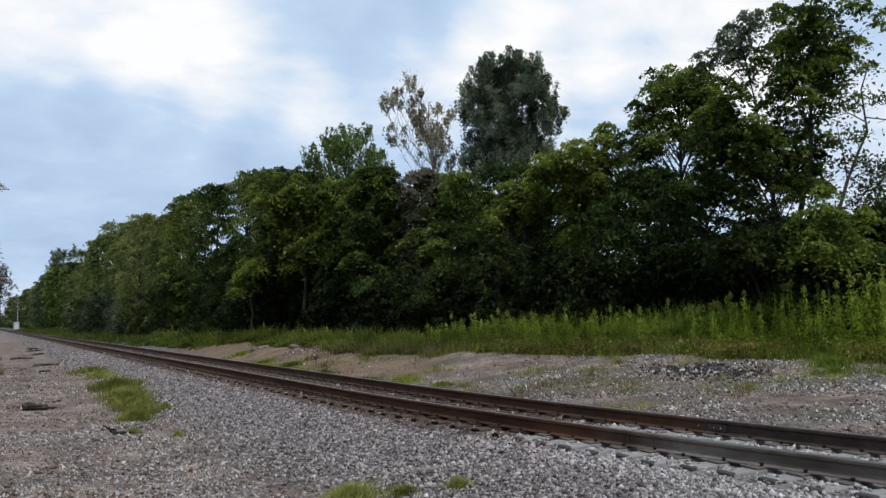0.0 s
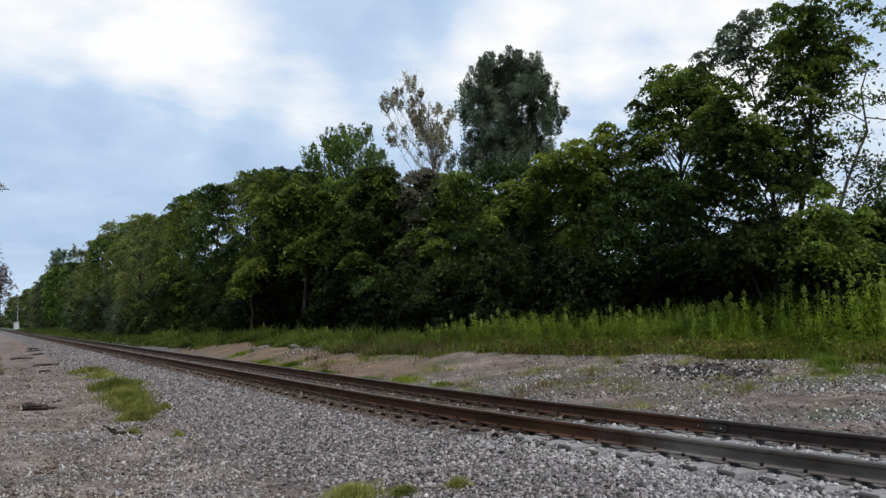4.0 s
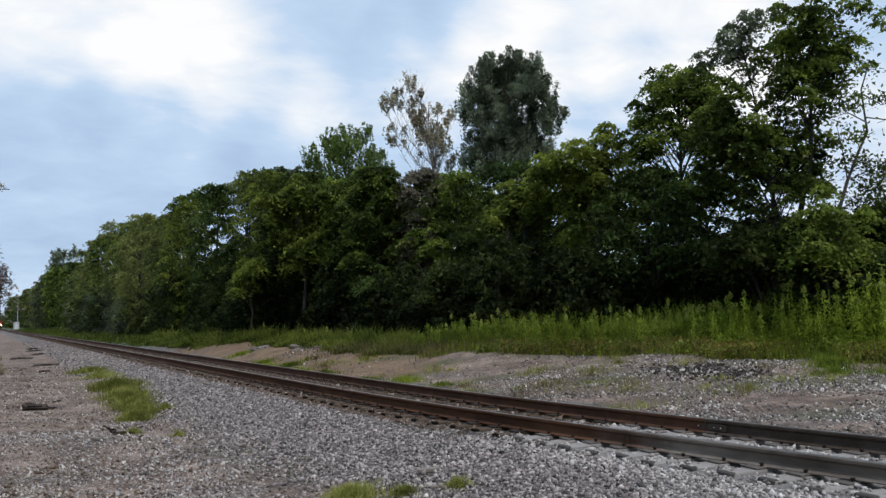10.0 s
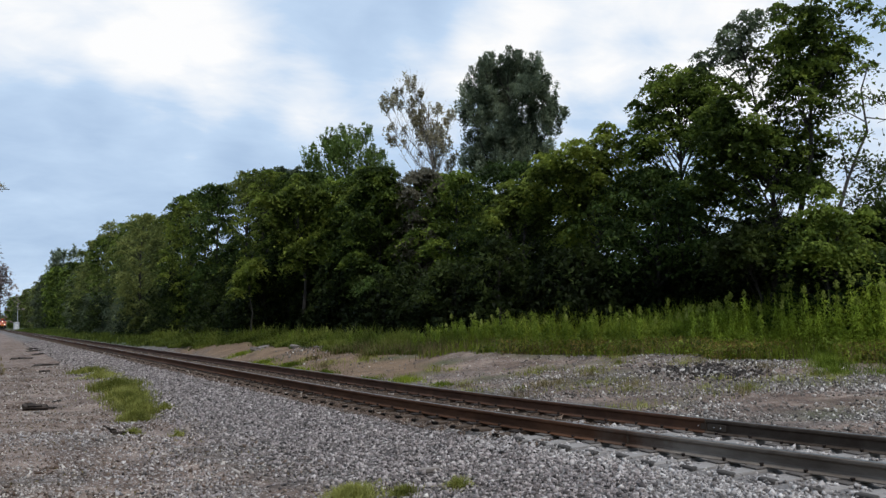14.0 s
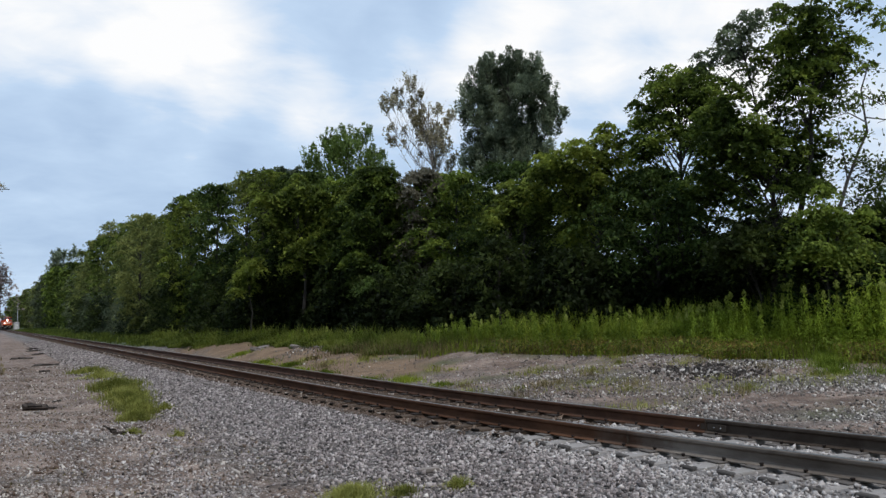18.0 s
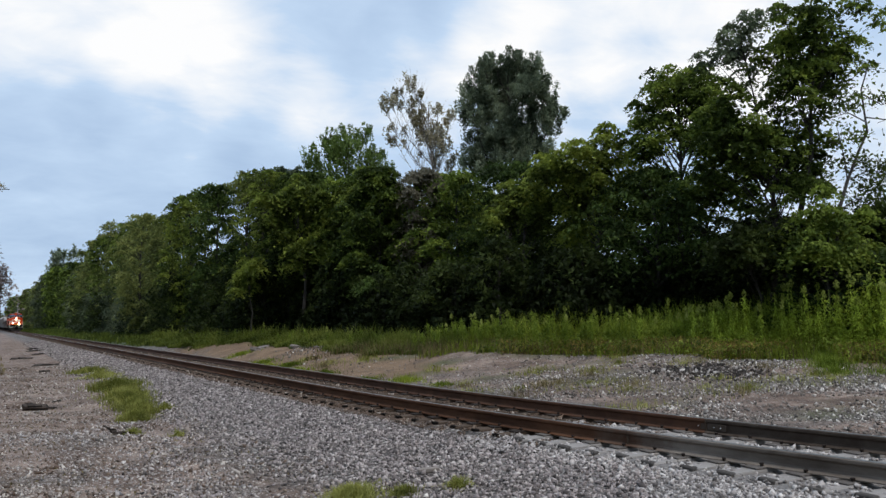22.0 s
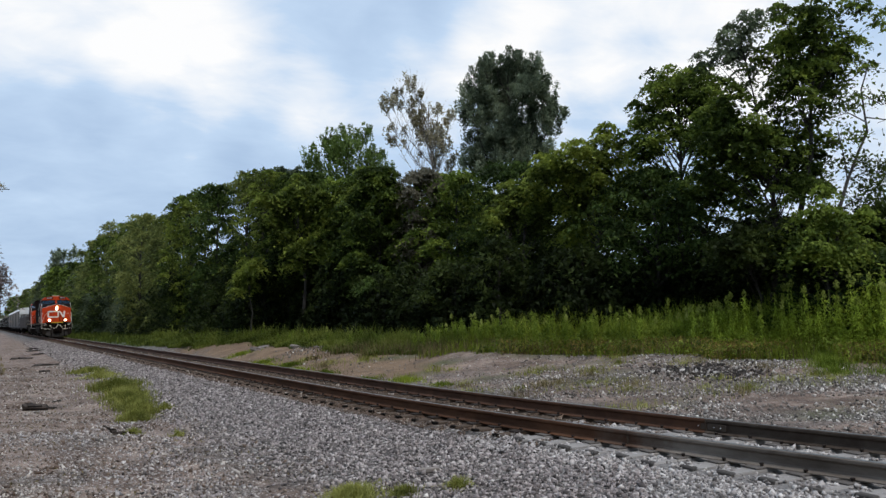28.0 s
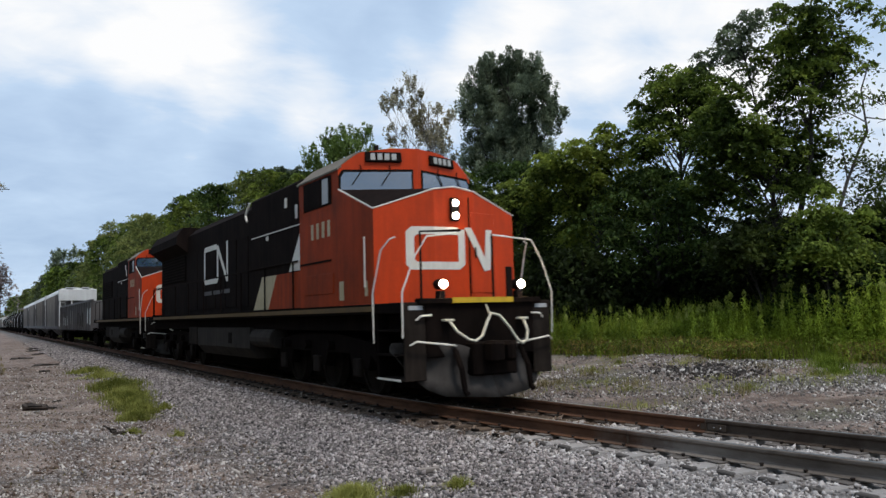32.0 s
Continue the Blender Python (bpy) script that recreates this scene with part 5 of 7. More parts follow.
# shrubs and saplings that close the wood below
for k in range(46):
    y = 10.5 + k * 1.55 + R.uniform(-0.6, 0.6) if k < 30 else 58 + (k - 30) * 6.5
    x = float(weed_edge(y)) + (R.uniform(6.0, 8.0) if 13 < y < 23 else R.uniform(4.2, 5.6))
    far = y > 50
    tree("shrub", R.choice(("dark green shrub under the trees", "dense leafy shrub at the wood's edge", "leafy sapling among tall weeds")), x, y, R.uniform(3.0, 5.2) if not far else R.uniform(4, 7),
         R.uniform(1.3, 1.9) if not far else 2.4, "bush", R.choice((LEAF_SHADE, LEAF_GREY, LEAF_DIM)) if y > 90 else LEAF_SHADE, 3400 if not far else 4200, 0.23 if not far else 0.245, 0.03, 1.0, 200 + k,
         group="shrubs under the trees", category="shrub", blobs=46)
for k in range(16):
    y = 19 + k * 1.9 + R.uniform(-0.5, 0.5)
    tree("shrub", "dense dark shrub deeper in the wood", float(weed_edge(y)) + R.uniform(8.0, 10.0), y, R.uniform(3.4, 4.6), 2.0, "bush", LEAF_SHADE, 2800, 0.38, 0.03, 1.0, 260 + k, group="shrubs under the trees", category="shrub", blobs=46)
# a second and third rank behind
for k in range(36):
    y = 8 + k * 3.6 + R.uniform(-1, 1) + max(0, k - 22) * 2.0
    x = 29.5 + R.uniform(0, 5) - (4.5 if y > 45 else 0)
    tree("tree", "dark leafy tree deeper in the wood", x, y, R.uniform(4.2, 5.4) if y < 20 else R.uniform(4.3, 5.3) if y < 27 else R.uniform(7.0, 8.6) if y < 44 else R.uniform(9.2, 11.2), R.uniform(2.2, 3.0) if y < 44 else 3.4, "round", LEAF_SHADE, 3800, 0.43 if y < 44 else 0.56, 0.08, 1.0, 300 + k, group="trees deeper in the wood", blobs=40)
# trees on the viewer's own side of the line
tree("tree", "dense browning tree leaning over the dirt beside the track", -2.6, 98, 12.6, 4.1, "dome", LEAF_ROSE, 28000, 0.40, 0.20, 1.0, 401, wood=BARK, group="trees on the dirt side", blobs=220)
overhang = tree("tree", "broad tree with browning leaves over the dirt", -4.4, 36.0, 9.2, 3.3, "umbrella", LEAF_BROWN, 15000, 0.18, 0.45, 1.0, 403, wood=BARK, group="trees on the dirt side")
part("bough", Shape().tube([(0.1, 0, 5.2), (2.2, 0.1, 6.6), (4.2, 0.0, 7.45), (5.20, 0.0, 7.48)], 0.07, 6, 0.015), BARK, overhang)
tips = np.stack([rng.normal(4.45, 0.28, 260), rng.normal(0, 0.3, 260), rng.normal(7.58, 0.10, 260)], -1)
part("bough_leaves", leaf_mesh("bough_leaves", tips, 0.15, LEAF_BROWN), LEAF_BROWN, overhang)
# unseen row, added to block low sky light from the dirt side
for k in range(11):
    tree("tree", "leafy tree out of view on the dirt side, added for shade", -9.5 - R.uniform(0, 3.5), -22 + k * 9.5 + R.uniform(-2, 2), R.uniform(9, 12.5), R.uniform(4.2, 5.4), "bush" if k % 2 else "round", R.choice((LEAF_DEEP, LEAF_MID)), 2400, 0.8, 0.04, 1.0, 410 + k, group="trees on the dirt side", blobs=60)

# far woods where the line runs out; haze is put into their leaf colour
fx = rng.normal(0, 26, 14000)
fz = np.abs(rng.normal(0, 9, 14000)) % 17
far_pts = np.stack([fx, 900 + rng.uniform(-20, 20, 14000), fz * (0.8 + 0.3 * np.sin(fx * 0.21))], -1)
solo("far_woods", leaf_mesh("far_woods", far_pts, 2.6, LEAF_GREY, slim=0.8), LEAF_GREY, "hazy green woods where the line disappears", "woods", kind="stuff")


# ---- weeds and grass ----
def blades(name, xs, ys, tall, wide, mat, label, lean=0.35, kind="stuff", category="grass", parent=None):
    """Curved, tapering blades of grass, in one mesh."""
    n = len(xs)
    z = height(xs, ys) - 0.02
    a = rng.uniform(0, 2 * math.pi, n)
    d = np.stack([np.cos(a), np.sin(a), np.zeros(n)], -1)
    s = np.stack([-np.sin(a), np.cos(a), np.zeros(n)], -1)
    root = np.stack([xs, ys, z], -1)
    bow = (rng.gamma(2, lean / 2, n) * tall)[:, None]
    up = np.array((0, 0, 1.0))
    t, w = tall[:, None], wide[:, None]
    p1 = root + up * t * 0.55 + d * bow * 0.3
    p2 = root + up * t * np.sqrt(np.maximum(0.15, 1 - (bow / t) ** 2 * 0.5)) + d * bow
    v = np.stack([root - s * w * 0.5, root + s * w * 0.5, p1 + s * w * 0.42, p1 - s * w * 0.42, p2 + s * w * 0.06, p2 - s * w * 0.06], 1)
    f = np.array([(0, 1, 2, 3), (3, 2, 4, 5)])[None] + 6 * np.arange(n)[:, None, None]
    me = array_mesh(name, v.reshape(-1, 3), f.reshape(-1, 4), mat)
    if parent is not None:
        return part(name, me, mat, parent)
    return solo(name, me, mat, label, category, kind=kind)


def weed_places(n, y0, y1, deep, power=1.6):
    y = y0 + (y1 - y0) * rng.random(n) ** power
    return weed_edge(y) + deep * rng.random(n) ** 1.2 - 0.1 + np.interp(y, (20, 26), (0.45, 0.85)) * wave(y, y * 0.3, 1.1) + 0.5 * wave(y * 0.7, y, 0.35) * rng.random(n) - 0.5 * rng.random(n) ** 3, y


gx_, gy_ = weed_places(42000, 7.5, 70, 4.2, 1.6)
gx_ = weed_edge(gy_) + (gx_ - weed_edge(gy_)) * np.interp(gy_, (20, 28), (1.0, 0.62))
depth = np.clip((gx_ - weed_edge(gy_)) / 3.0, 0, 1)
tall_ = (0.40 + 1.25 * depth) * np.interp(gy_, (15, 19, 27, 45), (1.15, 0.95, 0.72, 0.7)) * (1 + 0.3 * wave(gx_, gy_, 1.2)) * rng.uniform(0.5, 1.12, len(gx_))
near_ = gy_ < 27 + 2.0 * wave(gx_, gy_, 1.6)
blades("tall_grass", gx_[near_], gy_[near_], tall_[near_], 0.010 + gy_[near_] * 0.0006, GRASS, "tall bright green grass on the bank below the trees", 0.5)
blades("tall_grass", gx_[~near_], gy_[~near_], tall_[~near_], 0.015 + gy_[~near_] * 0.0008, FAR_GRASS, "darker green grass on the bank farther along", 0.85)
gx_, gy_ = weed_places(24000, 8, 25, 4.0, 1.2)
lift = rng.random(len(gx_)) ** 1.3 * (0.35 + 0.5 * np.clip((gx_ - weed_edge(gy_)) / 2, 0, 1)) * (1.0 + 0.7 * wave(gx_, gy_, 0.8))
solo("broadleaf_weeds", leaf_mesh("broadleaf_weeds", np.stack([gx_, gy_, height(gx_, gy_) + np.maximum(lift, 0.03)], -1), 0.10, LEAF_MID, slim=0.7, plain=True), LEAF_MID, "low leafy green weeds along the bank's edge", "weeds", kind="stuff")
gx_, gy_ = weed_places(42000, 7.5, 21, 3.6, 1.2)
gx_ = gx_ + 0.35
rise = np.interp(gy_, (9, 13, 15, 18, 22), (2.15, 1.95, 1.6, 1.25, 0.9)) * np.clip((gx_ - weed_edge(gy_)) / 1.6, 0.12, 1) * (0.85 + 0.35 * wave(gx_, gy_, 0.55))
lift = rise * rng.random(len(gx_)) ** 0.8
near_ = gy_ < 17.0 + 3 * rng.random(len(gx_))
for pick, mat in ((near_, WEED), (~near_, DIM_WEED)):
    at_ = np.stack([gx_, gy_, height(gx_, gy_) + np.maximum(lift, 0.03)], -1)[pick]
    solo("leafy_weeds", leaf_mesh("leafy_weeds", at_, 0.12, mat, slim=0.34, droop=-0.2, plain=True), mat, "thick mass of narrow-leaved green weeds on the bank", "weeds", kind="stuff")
gx_, gy_ = weed_places(15000, 7.5, 24, 1.6, 1.1)
keep = rng.random(len(gx_)) < 0.45 + 0.8 * wave(gx_, gy_, 1.1)
gx_, gy_ = gx_[keep] - 0.1, gy_[keep]
solo("withering_weeds", leaf_mesh("withering_weeds", np.stack([gx_, gy_, height(gx_, gy_) + 0.03 + 0.5 * rng.random(len(gx_)) ** 1.5], -1), 0.10, WITHERED, slim=0.4, plain=True), WITHERED, "withering brownish weeds along the foot of the bank", "weeds", kind="stuff")
gx_, gy_ = weed_places(10000, 7.5, 34, 3.0, 1.3)
blades("dry_grass", gx_, gy_, rng.uniform(0.2, 0.6, len(gx_)), 0.008 + gy_ * 0.0005, DRY_GRASS, "dry straw-coloured grass mixed into the green bank")
gx_, gy_ = weed_places(16000, 60, 330, 6.0, 1.5)
blades("distant_grass", gx_, gy_, rng.uniform(0.12, 0.5, len(gx_)), 0.03 + gy_ * 0.0008, FAR_GRASS, "green grass strip running along the wood")


def tall_weed(x, y, tall, seed, plume=True):
    """An upright weed: a stalk, long leaves and a pale seed plume."""
    R = random.Random(seed)
    ob = thing("tall_weed", "tall green weed with a pale seed plume" if plume else "tall leafy green weed", "weed", "tall weeds on the bank", Matrix.Translation(spot(x, y, -0.03)))
    lx, ly = R.uniform(-0.12, 0.12), R.uniform(-0.12, 0.12)
    stalk = [(lx * t * t, ly * t * t, tall * t) for t in (0, 0.35, 0.7, 1)]
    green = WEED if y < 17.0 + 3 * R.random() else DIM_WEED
    part("stalk", Shape().tube(stalk, 0.011, 5, 0.004), green, ob)
    v, f = [], []
    for k in range(R.randint(46, 60)):
        t = 0.30 + 0.64 * k / 60 + R.uniform(-0.03, 0.03)
        b = Vector((lx * t * t, ly * t * t, tall * t))
        a = k * 2.4 + R.uniform(-0.6, 0.6)
        d, s = Vector((math.cos(a), math.sin(a), 0)), Vector((-math.sin(a), math.cos(a), 0))
        L, w = R.uniform(0.13, 0.27) * (1.15 - 0.4 * t), R.uniform(0.010, 0.020)
        o = len(v)
        v += [b, b + d * L * 0.5 + Vector((0, 0, 0.09)) + s * w, b + d * L + Vector((0, 0, R.uniform(-0.06, 0.14))), b + d * L * 0.5 + Vector((0, 0, 0.09)) - s * w]
        f.append((o, o + 1, o + 2, o + 3))
    part("leaves", Shape().add(v, f), green, ob)
    if plume:
        n = 60
        t = np.array([R.random() for _ in range(n)])
        a = np.array([R.uniform(0, 6.28) for _ in range(n)])
        rad = 0.085 * np.sin(np.pi * np.clip(t * 0.9 + 0.1, 0, 1)) ** 0.7 * np.array([R.uniform(0.3, 1) for _ in range(n)])
        p = np.stack([lx + rad * np.cos(a), ly + rad * np.sin(a), tall * 0.95 + 0.25 * t], -1)
        part("plume", leaf_mesh("plume", p, 0.065, PLUME, np.tile((0, 0, 1.0), (n, 1)), droop=-0.3), PLUME, ob, "pale green seed plume")


for k in range(250):
    y = 9.0 + 20 * ((k + R.random()) / 250) ** 1.1
    tall = float(np.interp(y, (9, 13, 15, 18, 22, 30), (2.8, 2.55, 2.1, 1.7, 1.5, 1.2)))
    x = float(weed_edge(y)) + R.uniform(0.5, 3.4 if y < 20 else 2.4)
    tall_weed(x, y, tall * R.uniform(0.62, 1.08), 600 + k, k % 3 != 0 if y < 20 else k % 7 == 0)
for k in range(26):
    y = 26 + 30 * (k + R.random()) / 26
    tall_weed(float(weed_edge(y)) + R.uniform(0.8, 2.4), y, R.uniform(0.5, 1.0), 900 + k, k % 9 == 0)


def tuft(x, y, r, n, tall, label="low green grass tuft growing through the gravel", mat=None, stretch=1.0, turn=0.0):
    a, d = rng.uniform(0, 2 * math.pi, n), r * np.abs(rng.normal(0, 0.55, n))
    dx, dy = d * np.cos(a), d * np.sin(a) * stretch
    xs, ys = x + dx * math.cos(turn) - dy * math.sin(turn), y + dx * math.sin(turn) + dy * math.cos(turn)
    blades("grass_tuft", xs, ys, tall * rng.uniform(0.4, 1.1, n) * np.exp(-(d / r) ** 2 * 0.4), np.full(n, 0.005 + 0.00055 * y), mat or WEED, label, 0.7, kind="stuff", category="grass")


# dry litter on the dirt, and straw at its edge
lx, ly = scatter(7000, 6.0, 40, -8.2, -3.8, 1.8)
keep = rng.random(len(lx)) < 0.30 + 0.9 * wave(lx, ly, 0.8)
lx, ly = lx[keep], ly[keep]
solo("dry_litter", leaf_mesh("dry_litter", np.stack([lx, ly, height(lx, ly) + 0.012], -1), 0.055, DRY_GRASS, droop=0.0, slim=0.35, plain=True), DRY_GRASS, "dry brown leaf litter strewn over dirt", "leaf litter", kind="stuff")
lx, ly = rng.uniform(-1.2, 0.9, 1800), 36 + 50 * rng.random(1800) ** 1.4
lx = lx * (0.4 + 0.6 * np.clip(wave(lx, ly, 1.8) + 0.6, 0, 1))
blades("dry_grass", lx, ly, rng.uniform(0.08, 0.26, len(lx)), 0.02 + ly * 0.0006, DRY_GRASS, "straw-coloured grass at the edge of the dirt")
# tufts: x, y, radius, blades, height, stretch along the line
for x, y, r, n, tall, stretch in ((3.7, 35.0, 0.75, 700, 0.26, 2.2), (3.6, 30.0, 0.62, 700, 0.26, 2.2), (3.45, 25.2, 0.80, 1500, 0.34, 1.6), (3.25, 22.0, 0.66, 1300, 0.32, 1.6), (3.0, 19.2, 0.48, 1000, 0.28, 1.5),
                                  (3.12, 20.6, 0.55, 900, 0.30, 1.6), (2.95, 18.0, 0.42, 700, 0.26, 1.4), (2.68, 17.0, 0.36, 700, 0.24, 1.2), (3.52, 18.3, 0.20, 260, 0.17, 1.2), (2.30, 14.7, 0.16, 160, 0.15, 1.0), (2.95, 14.2, 0.14, 90, 0.15, 1.0),
                                  (3.60, 8.20, 0.30, 1300, 0.17, 1.0), (4.06, 7.85, 0.22, 300, 0.13, 1.0), (4.60, 7.56, 0.16, 260, 0.14, 1.0), (3.9, 8.5, 0.35, 160, 0.07, 1.0)):
    tuft(x, y, r, int(1.5 * n), tall * 1.15, mat=TUFT, stretch=stretch)
for k in range(48):
    y = R.choice((R.uniform(10, 18), R.uniform(14, 34)))
    x = R.uniform(11.6, max(12.5, float(weed_edge(y)) - 0.6))
    tuft(x, y, R.uniform(0.5, 1.3), R.randint(60, 170), R.uniform(0.14, 0.34), "sparse yellowing grass tuft on the stony bank", R.choice((DRY_GRASS, TUFT, TUFT)))
for x, y, r, n in ((11.4, 28.5, 0.7, 600), (11.9, 22.6, 0.6, 700), (11.3, 24.6, 0.5, 500), (11.6, 33.0, 0.8, 700), (11.2, 30.8, 0.6, 500), (11.6, 37.0, 0.9, 700), (12.0, 42.0, 1.0, 600), (11.2, 35, 0.7, 500), (12.0, 20.5, 0.4, 300)):
    tuft(x, y, r, n, 0.22, "spreading green grass patch on pale clay", GRASS, 1.6)


# pale chips in drifts on the far bank, and weeds that creep down over them
sx, sy = scatter(12000, 4.0, 9.4, -1.75, 1.3, 1.0)
keep = (off_tie(sy) > 0.10) | (rng.random(len(sx)) < 0.26) | (sx - TRACK_X - bend(sy) < -1.35)
keep &= np.abs(np.abs(sx - TRACK_X - bend(sy)) - 0.7525) > 0.15
sx, sy = sx[keep], sy[keep]
stones("dusty_ballast", sx, sy, rng.gamma(6, 0.0068, len(sx)), DUST_STONE, "dusty grey stone spilled between and over the ties")
sx, sy = scatter(20000, 8, 20, 3.6, 13, 1.2)
keep = (sx < weed_edge(sy) + 0.1) & (rng.random(len(sx)) < 0.15 + 1.2 * wave(sx + 1.5, sy, 1.3))
stones("bank_chips", sx[keep], sy[keep], np.minimum(rng.gamma(5, 0.0098, keep.sum()), 0.085), CHIP_STONE, "pale angular stone chips drifted over the far bank", True)
for x, y, r, n, tall in ((19.6, 12.8, 0.7, 700, 0.36), (18.7, 12.0, 0.55, 450, 0.30), (20.5, 13.4, 0.7, 600, 0.40), (19.3, 11.0, 0.8, 420, 0.36)):
    tuft(x, y, r, n, tall, "creeping green weeds on the stony bank", DIM_WEED, 1.3)
# broken stone blocks on the clay
for x, y, L, turn, tip in ((13.0, 41.8, 0.9, 20, 10), (13.7, 43.4, 0.6, -35, -8), (14.0, 38.8, 0.5, 10, 10)):
    s = Shape().box(-L / 2, -0.28, -0.10, L / 2, 0.28, 0.12, 0.03)
    s.v = [(p[0] + R.uniform(-0.07, 0.07), p[1] + R.uniform(-0.07, 0.07), p[2] + R.uniform(-0.03, 0.03)) for p in s.v]
    solo("broken_stone", s, PALE_STONE, "pale broken stone block half sunk in clay", "stone", "broken stones on the clay", m=Matrix.Translation(spot(x, y, -0.02)) @ pose(0, 0, 0, 6, tip, turn))
# rubble: a heap on the far bank, pale chips on the dirt
for x, y, r, n, size, mat, label in ((14.2, 36.6, 0.75, 620, 0.075, BANK_STONE, "grey gravel heap on the clay bank"), (17.2, 15.0, 0.62, 1100, 0.085, DARK_STONE, "heap of dark broken stone on the far bank"), (19.8, 16.6, 0.9, 420, 0.060, CHIP_STONE, "scatter of pale broken stone on the bank"), (17.3, 12.2, 1.1, 500, 0.055, CHIP_STONE, "scatter of pale broken stone on the bank"), (19.6, 14.6, 0.6, 260, 0.055, CHIP_STONE, "scatter of pale broken stone on the bank"), (0.45, 10.7, 0.22, 260, 0.035, PALE_STONE, "pale stone chips pressed into brown dirt"), (1.7, 9.4, 0.45, 420, 0.030, PALE_STONE, "pale stone chips pressed into brown dirt"), (2.4, 10.2, 0.6, 420, 0.030, PALE_STONE, "pale stone chips pressed into brown dirt")):
    stones("stone_rubble", x + rng.normal(0, r, n), y + rng.normal(0, r * 1.3, n), rng.gamma(6, size / 6, n), mat, label)
slab = Shape().box(-0.13, -0.045, 0.0, 0.13, 0.045, 0.045, 0.006)
solo("flat_stone", slab, PALE_STONE, "flat pale stone lying on grey ballast", "stone", m=Matrix.Translation(spot(4.66, 8.32, 0.01)) @ pose(0, 0, 0, 4, -3, -25))


# ---- wood scraps and marks on the dirt ----
def scrap(name, label, x, y, parts_, turn, squash=0.85):
    s = Shape()
    for a, b, r0, r1 in parts_:
        a, b = Vector(a), Vector(b)
        mids = [a.lerp(b, t) + Vector((R.uniform(-0.012, 0.012), 0, R.uniform(-0.012, 0.012))) for t in (0, 0.3, 0.6, 1)]
        s.tube(mids, r0, 7, r1)
    s.v = [(p[0] + R.uniform(-0.03, 0.03), p[1] + R.uniform(-0.03, 0.03), p[2] + R.uniform(-0.03, 0.03)) for p in s.v]
    s.v = [(p[0], p[1] * 1.3, p[2] * squash) for p in s.v]
    return solo(name, s, DRIFTWOOD, label, "wood", "wood scraps on the dirt", m=Matrix.Translation(spot(x, y)) @ pose(0, 0, 0, 0, 0, turn))


scrap("wood_chunk", "dark rotten chunk of wood lying on dirt", 1.10, 20.6, (((-0.28, 0, 0.09), (0.22, 0.05, 0.06), 0.125, 0.075), ((-0.2, -0.03, 0.13), (0.12, 0, 0.10), 0.08, 0.05), ((0.2, 0.03, 0.04), (0.42, 0.02, 0.02), 0.03, 0.01)), -16)
scrap("wood_branch", "dark forked piece of broken branch on dirt", 1.98, 14.7, (((-0.02, 0, 0.04), (0.22, 0.02, 0.03), 0.045, 0.02), ((0.02, 0, 0.04), (-0.14, 0.05, 0.20), 0.030, 0.008), ((0.2, 0, 0.03), (0.36, -0.04, 0.02), 0.022, 0.006)), 0)
scrap("wood_stick", "thin dark stick lying on dirt", 1.62, 22.0, (((-0.12, 0, 0.02), (0.12, 0.03, 0.02), 0.014, 0.006),), 20)
for x, y, L in ((1.95, 51.0, 1.1), (2.7, 42.6, 1.1), (3.75, 66.0, 1.6), (3.4, 58.0, 1.0), (3.9, 73.0, 1.3), (2.3, 38.0, 0.4)):
    scrap("old_tie_piece", "dark broken piece of old wooden tie on dirt", x, y, (((-L / 2, 0, 0.03), (L / 2, 0.08, 0.03), 0.13, 0.09), ((-L / 3, 0.2, 0.03), (L / 4, 0.16, 0.03), 0.10, 0.05), ((-L / 5, -0.1, 0.10), (L / 6, 0.0, 0.10), 0.09, 0.05), ((-L / 1.6, -0.25, 0.0), (-L / 4, -0.1, 0.02), 0.07, 0.04)), R.uniform(-12, 12), 0.5)


# ---- equipment hut with its mast, far along the line ----
def signal_hut(x, y):
    ob = thing("equipment_hut", "small silver trackside equipment hut with a tall thin mast", "hut", m=Matrix.Translation(spot(x, y)))
    part("footing", Shape().box(-1.15, -1.15, -0.2, 1.15, 1.15, 0.35, 0.03), HOPPER, ob, "pale concrete footing")
    part("body", Shape().box(-0.95, -1.0, 0.35, 0.95, 1.0, 2.75, 0.03), GALVANISED, ob)
    part("roof", Shape().prism([(-1.1, 2.75), (1.1, 2.75), (1.1, 2.85), (0, 3.1), (-1.1, 2.85)], 1, -1.15, 1.15), HOPPER_WHITE, ob)
    d = part("door", Shape().box(-0.45, -1.03, 0.4, 0.45, -1.0, 2.4, 0.01), HOPPER_WHITE, ob)
    part("handle", Shape().box(0.3, -1.07, 1.3, 0.36, -1.03, 1.45, 0.01), GREY_STEEL, d)
    m = part("mast", Shape().tube([(0.35, 0, 2.9), (0.35, 0, 11.0)], 0.10, 8, 0.06), GALVANISED, ob)
    part("antenna", Shape().tube([(0.1, 0, 8.0), (0.6, 0, 8.0)], 0.04, 6).tube([(0.1, 0, 9.4), (0.6, 0, 9.4)], 0.04, 6), GALVANISED, m)


signal_hut(10.7, 338)


